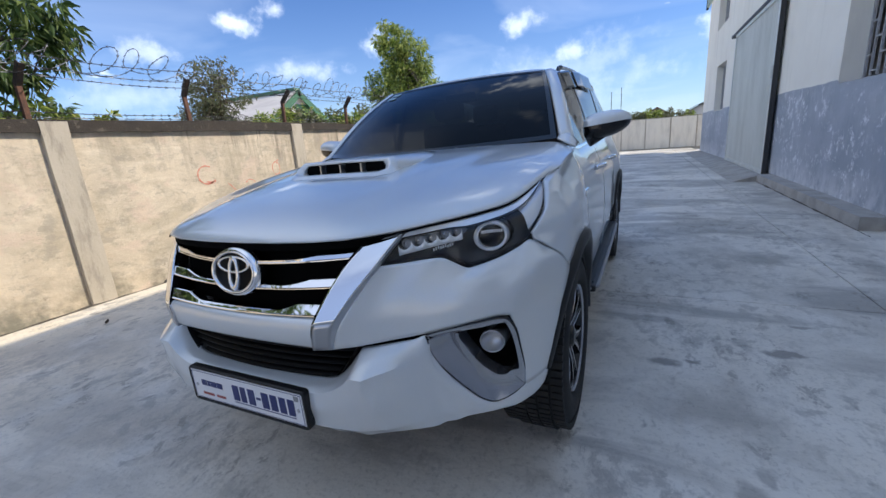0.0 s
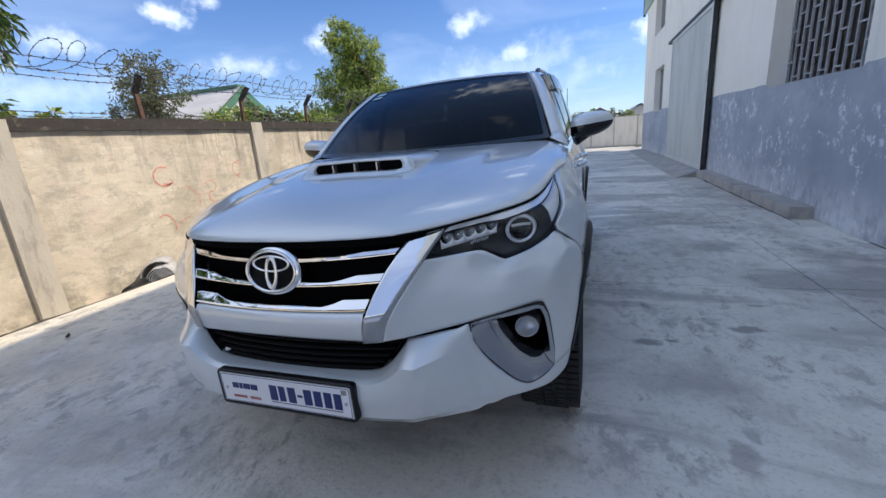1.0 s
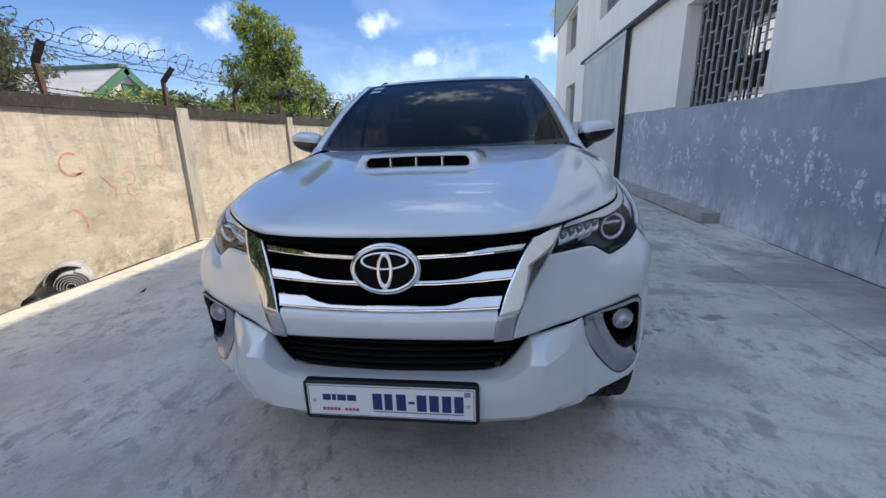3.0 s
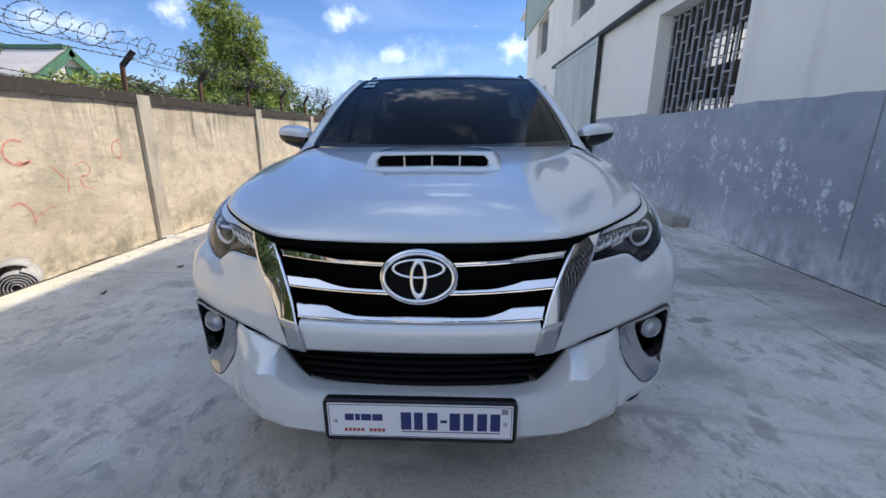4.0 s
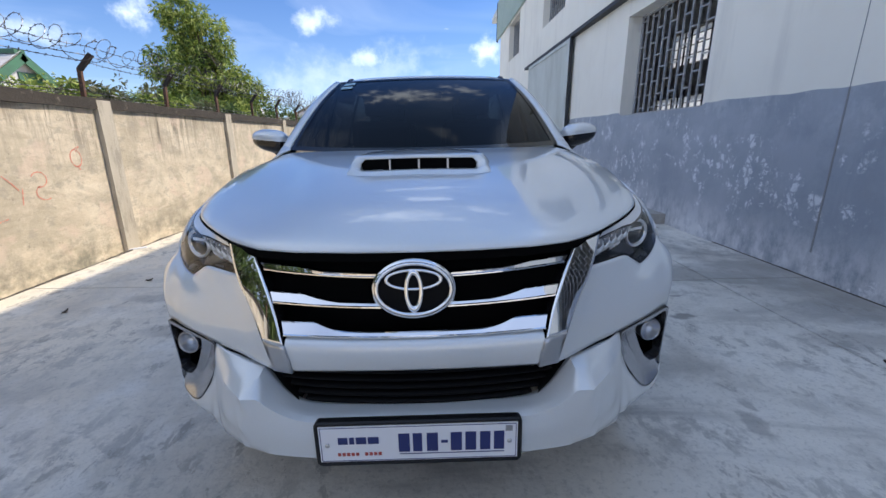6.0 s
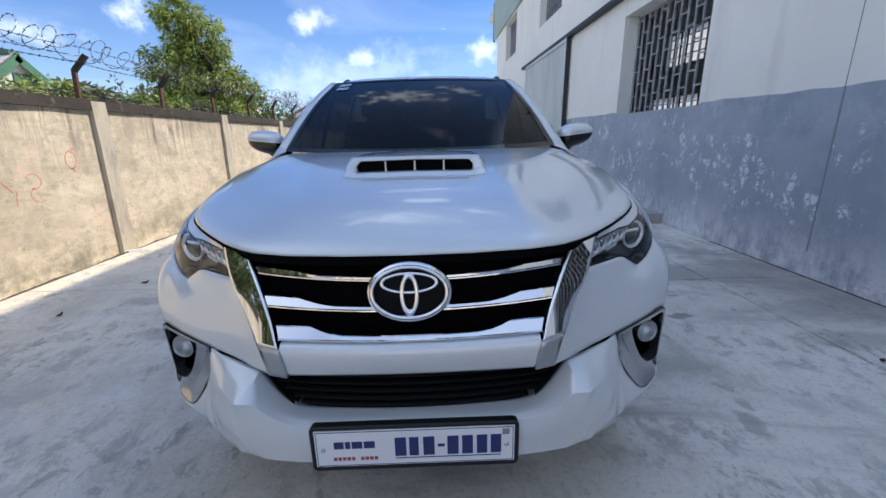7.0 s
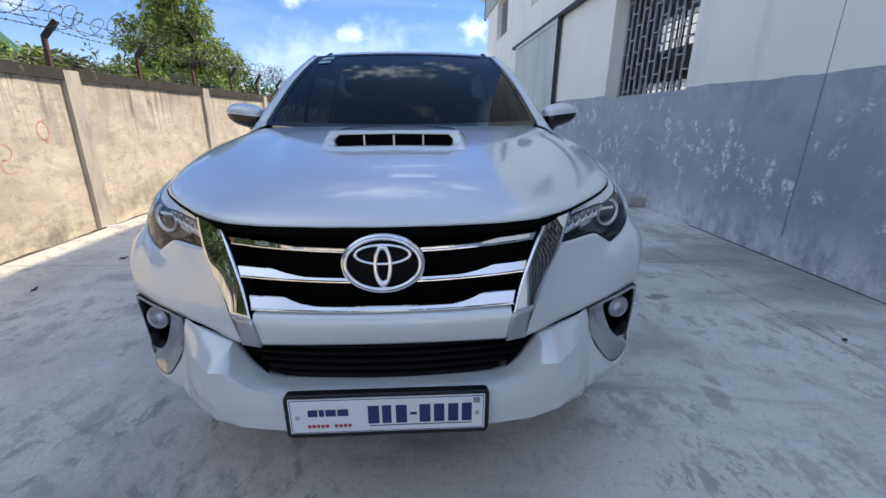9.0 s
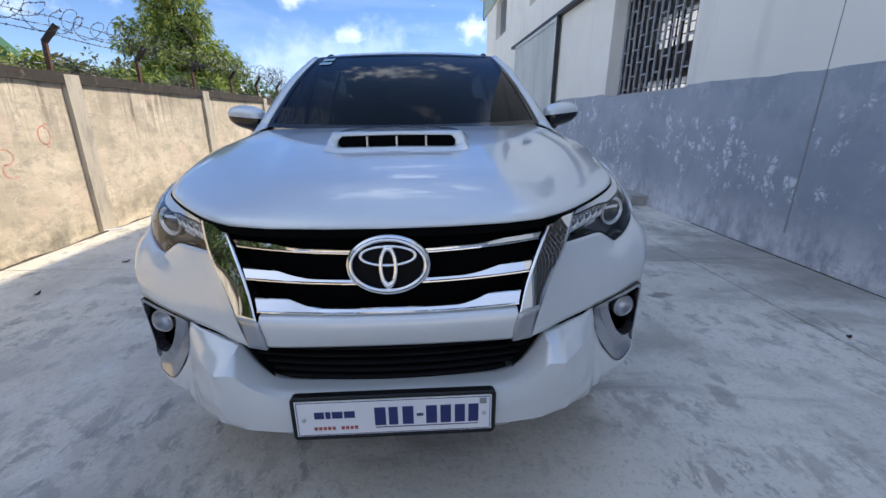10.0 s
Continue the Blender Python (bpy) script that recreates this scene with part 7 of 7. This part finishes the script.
# roofs that show past the far end wall
M_red_roof = Mat("red_roof_tiles", (0.36, 0.12, 0.07), 0.8)
M_red_roof.blend(M_red_roof.noise(3, 5), (0.26, 0.09, 0.06))
M_slate = Mat("grey_roof_sheet", (0.20, 0.25, 0.27), 0.5)
M_slate.blend(M_slate.noise(2, 5), (0.16, 0.2, 0.22))
for x, y, w, h, mt, lab in ((2.1, 41.0, 1.1, 2.5, M_red_roof, "small red-roofed house beyond the end wall"), (5.6, 42.0, 1.8, 2.2, M_slate, "grey sheet-roofed shed beyond the end wall"), (-15, 60.0, 5.0, 4.2, M_roof_sheet, "pale roofed house far beyond the wall"), (-24, 52.0, 4.5, 3.6, M_roof_sheet, "pale roofed house far beyond the wall")):
    hs = thing("house", pose(x, y, -0.25), lab, "house")
    part("wall", box(-w, w, 0, 4, 0, h), M_white_wall, hs)
    bm = bmesh.new()
    pr = [(-w * 1.15, h - 0.1), (0, h + 0.55 * w), (w * 1.15, h - 0.1)]
    add_grid(bm, [[(px, yy, pz) for px, pz in pr] for yy in (-0.3, 4.3)])
    add_grid(bm, [[(px, yy, pz - 0.12) for px, pz in pr] for yy in (-0.3, 4.3)], flip=True)
    part("roof", bm, mt, hs)
    vs_b = bmesh.new()
    vs_b.faces.new([vs_b.verts.new((px, 0, pz)) for px, pz in ((-w, h - 0.05), (w, h - 0.05), (0, h + 0.5 * w))])
    part("gable", vs_b, M_white_wall, hs)
for k, (x, y, r, h) in enumerate(((0.6, 39.0, 1.0, 2.7), (1.7, 39.5, 0.9, 2.9), (3.4, 38.5, 1.1, 2.6), (4.4, 39.0, 0.9, 2.3), (-1.6, 40.0, 1.4, 2.2), (-4, 41.0, 1.6, 2.3))):
    tree("shrub", (x, y, -0.25), h * 0.8, [((0, 0, h * 0.75), (r, r * 0.8, h * 0.3))], "sunlit yellow-green shrub beyond the end wall", 30, 40, 0.2, 0.06, 0.3, M_leaf if k % 2 else M_leaf_dry, 70 + k, 0.05, (0, 0), "shrub")
for x, h in ((-1.5, 4.4), (-0.7, 4.7)):
    bm = bmesh.new()
    add_tube(bm, [(x, 40, -0.25), (x, 40, h)], 0.03, 6)
    tagged(link("pole", bm, M_wire), "thin grey antenna pole beyond the end wall", "pole")

# iron posts and barbed wire on the coping
POSTS = [2.93 + 1.632 * k for k in range(-9, 13)]


def iron_post():
    p = thing("fence_post", pose(WALL_X - 0.07, POSTS[0], COP_Z - 0.02), "rusty angle-iron post with a bent arm on the wall", "post", "posts on the perimeter wall")
    bm = bmesh.new()
    add_box(bm, -0.022, 0.022, -0.022, -0.014, 0, 0.36)
    add_box(bm, 0.014, 0.022, -0.014, 0.022, 0, 0.36)
    part("stem", bm, M_rust, p, "rusty stem")
    bm = bmesh.new()
    m = Matrix.Translation((0, 0, 0.34)) @ Matrix.Rotation(radians(38), 4, "Y")
    add_box(bm, -0.026, 0.026, -0.026, -0.014, 0, 0.24, 0, m)
    add_box(bm, 0.012, 0.026, -0.014, 0.026, 0, 0.24, 0, m)
    part("arm", bm, M_arm, p, "blackened bent arm")
    return p


first = iron_post()
for k, y in enumerate(POSTS[1:]):
    copy_thing(first, pose(WALL_X - 0.07, y, COP_Z - 0.02, random.uniform(-3, 3), random.uniform(-4, 4), random.uniform(-12, 12)))


def barbs(bm, p, d, size=0.019):
    for _ in range(2):
        v = Vector((random.uniform(-1, 1), random.uniform(-1, 1), random.uniform(-1, 1))).normalized() * size
        add_tube(bm, [p - v, p + v], 0.0034, 3, False)


Y0, Y1 = POSTS[0], POSTS[-1]
for k, (dx, z, sag) in enumerate(((0.10, 2.36, 0.03), (0.04, 2.26, 0.03), (0.0, 2.19, 0.02), (-0.07, 1.86, 0.02), (-0.07, 1.81, 0.015))):
    bm = bmesh.new()
    pts = []
    n = int((Y1 - Y0) / 0.10)
    for i in range(n + 1):
        y = Y0 + (Y1 - Y0) * i / n
        f = (y - Y0) % 1.632 / 1.632
        pts.append(Vector((WALL_X + dx + 0.012 * noise.noise(Vector((y, k, 0))), y, z - sag * 4 * f * (1 - f) + 0.02 * noise.noise(Vector((y * 0.6, k * 3, 5))))))
    add_tube(bm, pts, 0.0040, 4)
    for p in pts[::1]:
        barbs(bm, p, None)
    tagged(link("barbed_wire", bm, M_wire), "strand of grey barbed wire along the wall", "wire", "strands of barbed wire")
# loose coil of barbed wire over the arms, one piece to each bay
for b, (ya, yb) in enumerate(zip(POSTS, POSTS[1:])):
    bm = bmesh.new()
    random.seed(100 + b)
    pts, turns, n = [], random.choice((6, 7, 8)), 170
    for i in range(n + 1):
        u = i / n
        a = u * turns * math.tau + b * 1.3
        rad = 0.125 + 0.13 * noise.noise(Vector((u * turns * 2.1, b * 3.1, 0)))
        y = ya + (yb - ya) * u + 0.10 * math.sin(a * 1.0 + 0.7) + 0.26 * noise.noise(Vector((u * 9, b, 4)))
        pts.append(Vector((WALL_X + 0.06 + rad * 0.75 * math.cos(a), y, 2.37 + rad * math.sin(a) + 0.09 * noise.noise(Vector((u * 5, b, 9))))))
    add_tube(bm, pts, 0.0034, 4)
    for p in pts[::2]:
        barbs(bm, p, None, 0.014)
    tagged(link("wire_coil", bm, M_wire), "loose coil of grey barbed wire on the wall", "wire", "coils of barbed wire")

# faded red marks on the wall
M_red = Mat("faded_red_paint", (0.60, 0.22, 0.17), 0.9)
M_red.blend(M_red.noise(30, 5, 0.7, 0.48, 0.68), (0.58, 0.44, 0.33))


def stroke(pts, w=0.011):
    bm = bmesh.new()
    P = catmull([(0, *p) for p in pts], 26)
    rows = []
    for i, p in enumerate(P):
        d = (P[min(i + 1, 26)] - P[max(i - 1, 0)]).normalized()
        s = Vector((0, -d.z, d.y)) * w * (0.7 + 0.5 * noise.noise(Vector((i * 0.4, pts[0][0] * 9, 0))))
        rows.append([Vector((WALL_X + 0.0035, (p - s).y, (p - s).z)), Vector((WALL_X + 0.0035, (p + s).y, (p + s).z))])
    add_grid(bm, rows)
    part("paint_mark", bm, M_red, wall_west, "faded red brush mark")


def arc(cy, cz, ry, rz, a0, a1, n=9):
    return [(cy + ry * math.cos(radians(a0 + (a1 - a0) * k / (n - 1))), cz + rz * math.sin(radians(a0 + (a1 - a0) * k / (n - 1)))) for k in range(n)]


stroke(arc(2.95, 1.08, 0.13, 0.12, 60, 310), 0.013)
stroke([(2.93, 0.985), (3.0, 0.975), (3.06, 0.99)], 0.02)
stroke(arc(4.15, 1.07, 0.075, 0.10, 80, 430), 0.009)
stroke([(4.15, 0.98), (4.18, 0.93)], 0.012)
stroke([(4.14, 1.17), (4.22, 1.20), (4.16, 1.14)], 0.006)
stroke([(3.24, 0.94), (3.32, 0.86), (3.38, 0.78)], 0.008)
stroke([(3.42, 0.80), (3.40, 0.70), (3.385, 0.63)], 0.009)
stroke(arc(3.62, 0.87, 0.09, 0.08, 150, -110), 0.008)
stroke(arc(3.66, 0.73, 0.10, 0.08, 110, 300), 0.008)
stroke([(2.76, 0.58), (2.86, 0.60), (2.95, 0.50), (2.96, 0.36)], 0.010)
stroke([(2.95, 0.40), (3.10, 0.50), (3.2, 0.52)], 0.006)

# rolled mat and a dark roll lying at the foot of the wall
M_mat = Mat("grey_rubber_mat", (0.50, 0.49, 0.47), 0.8)
M_mat.blend(M_mat.noise(20, 6), (0.36, 0.35, 0.34))
roll = thing("mat_roll", pose(-3.99, 2.50, -0.25, 0, 0, 42), "rolled grey rubber mat leaning at the wall foot", "mat")
bm = bmesh.new()
rows = []
for i in range(150):
    a = i / 149 * 5.2 * math.tau
    r = 0.03 + 0.125 * i / 149
    t = 0.010
    c, s = math.cos(a), math.sin(a)
    rows.append([((r - t / 2) * c, -0.20, 0.165 + (r - t / 2) * s), ((r + t / 2) * c, -0.20, 0.165 + (r + t / 2) * s), ((r + t / 2) * c, 0.22, 0.165 + (r + t / 2) * s), ((r - t / 2) * c, 0.22, 0.165 + (r - t / 2) * s)])
add_grid(bm, rows, closed=True)
part("sheet", bm, M_mat, roll, "", True)
bm = bmesh.new()
rows = []
for i in range(14):
    a = radians(60 + 130 * i / 13)
    r = 0.175 + 0.05 * i / 13
    rows.append([(r * math.cos(a), y, 0.165 + r * math.sin(a)) for y in (-0.08, 0.22)] + [((r + 0.012) * math.cos(a), y, 0.165 + (r + 0.012) * math.sin(a)) for y in (0.22, -0.08)])
add_grid(bm, rows, closed=True)
part("loose_flap", bm, M_mat, roll, "", True)
bm = bmesh.new()
add_tube(bm, catmull([(-3.86, 1.98, -0.13), (-3.93, 2.10, -0.125), (-4.02, 2.26, -0.12)], 8), 0.085, 16)
tagged(link("dark_roll", bm, M_black, None, "", True), "short dark roll of sheet at the wall foot", "roll")
# dry leaves and a scrap of white lath on the ground
M_dry = Mat("dry_leaf", (0.075, 0.052, 0.034), 0.85)
M_dry.blend(M_dry.noise(60, 4), (0.035, 0.026, 0.02))


def dry_leaf(x, y, turn, length):
    bm = bmesh.new()
    rows = []
    for i in range(9):
        u = i / 8
        w = 0.30 * length * math.sin(math.pi * min(u * 0.97 + 0.02, 1.0)) ** 0.8
        rows.append([((u - 0.5) * length, w * v, 0.004 + 0.010 * v * v + 0.012 * (u - 0.4) ** 2 * 4) for v in (-1, -0.5, 0, 0.5, 1)])
    add_grid(bm, rows)
    add_tube(bm, [(-0.5 * length, 0, 0.007), (-0.68 * length, 0.004, 0.004)], 0.0012, 5)
    ob = tagged(link("fallen_leaf", bm, M_dry), "curled dark dry leaf lying on the concrete", "leaf", "dry leaves on the ground")
    ob.matrix_world = pose(x, y, 0, 0, 0, turn)
    solid(ob, 0.0012, 0)


for x, y, turn, length in ((-2.62, 2.78, 20, 0.06), (-2.79, 2.07, 75, 0.045), (-2.90, 0.88, 130, 0.05), (2.67, 1.17, 200, 0.045)):
    dry_leaf(x, y, turn, length)
lath = tagged(link("lath", box(-0.09, 0.09, -0.018, 0.018, 0, 0.016, 0.003), M_plate), "short white lath at the foot of the wall", "lath")
lath.matrix_world = pose(-3.535, 3.955, 0.001, 0, 0, 45)
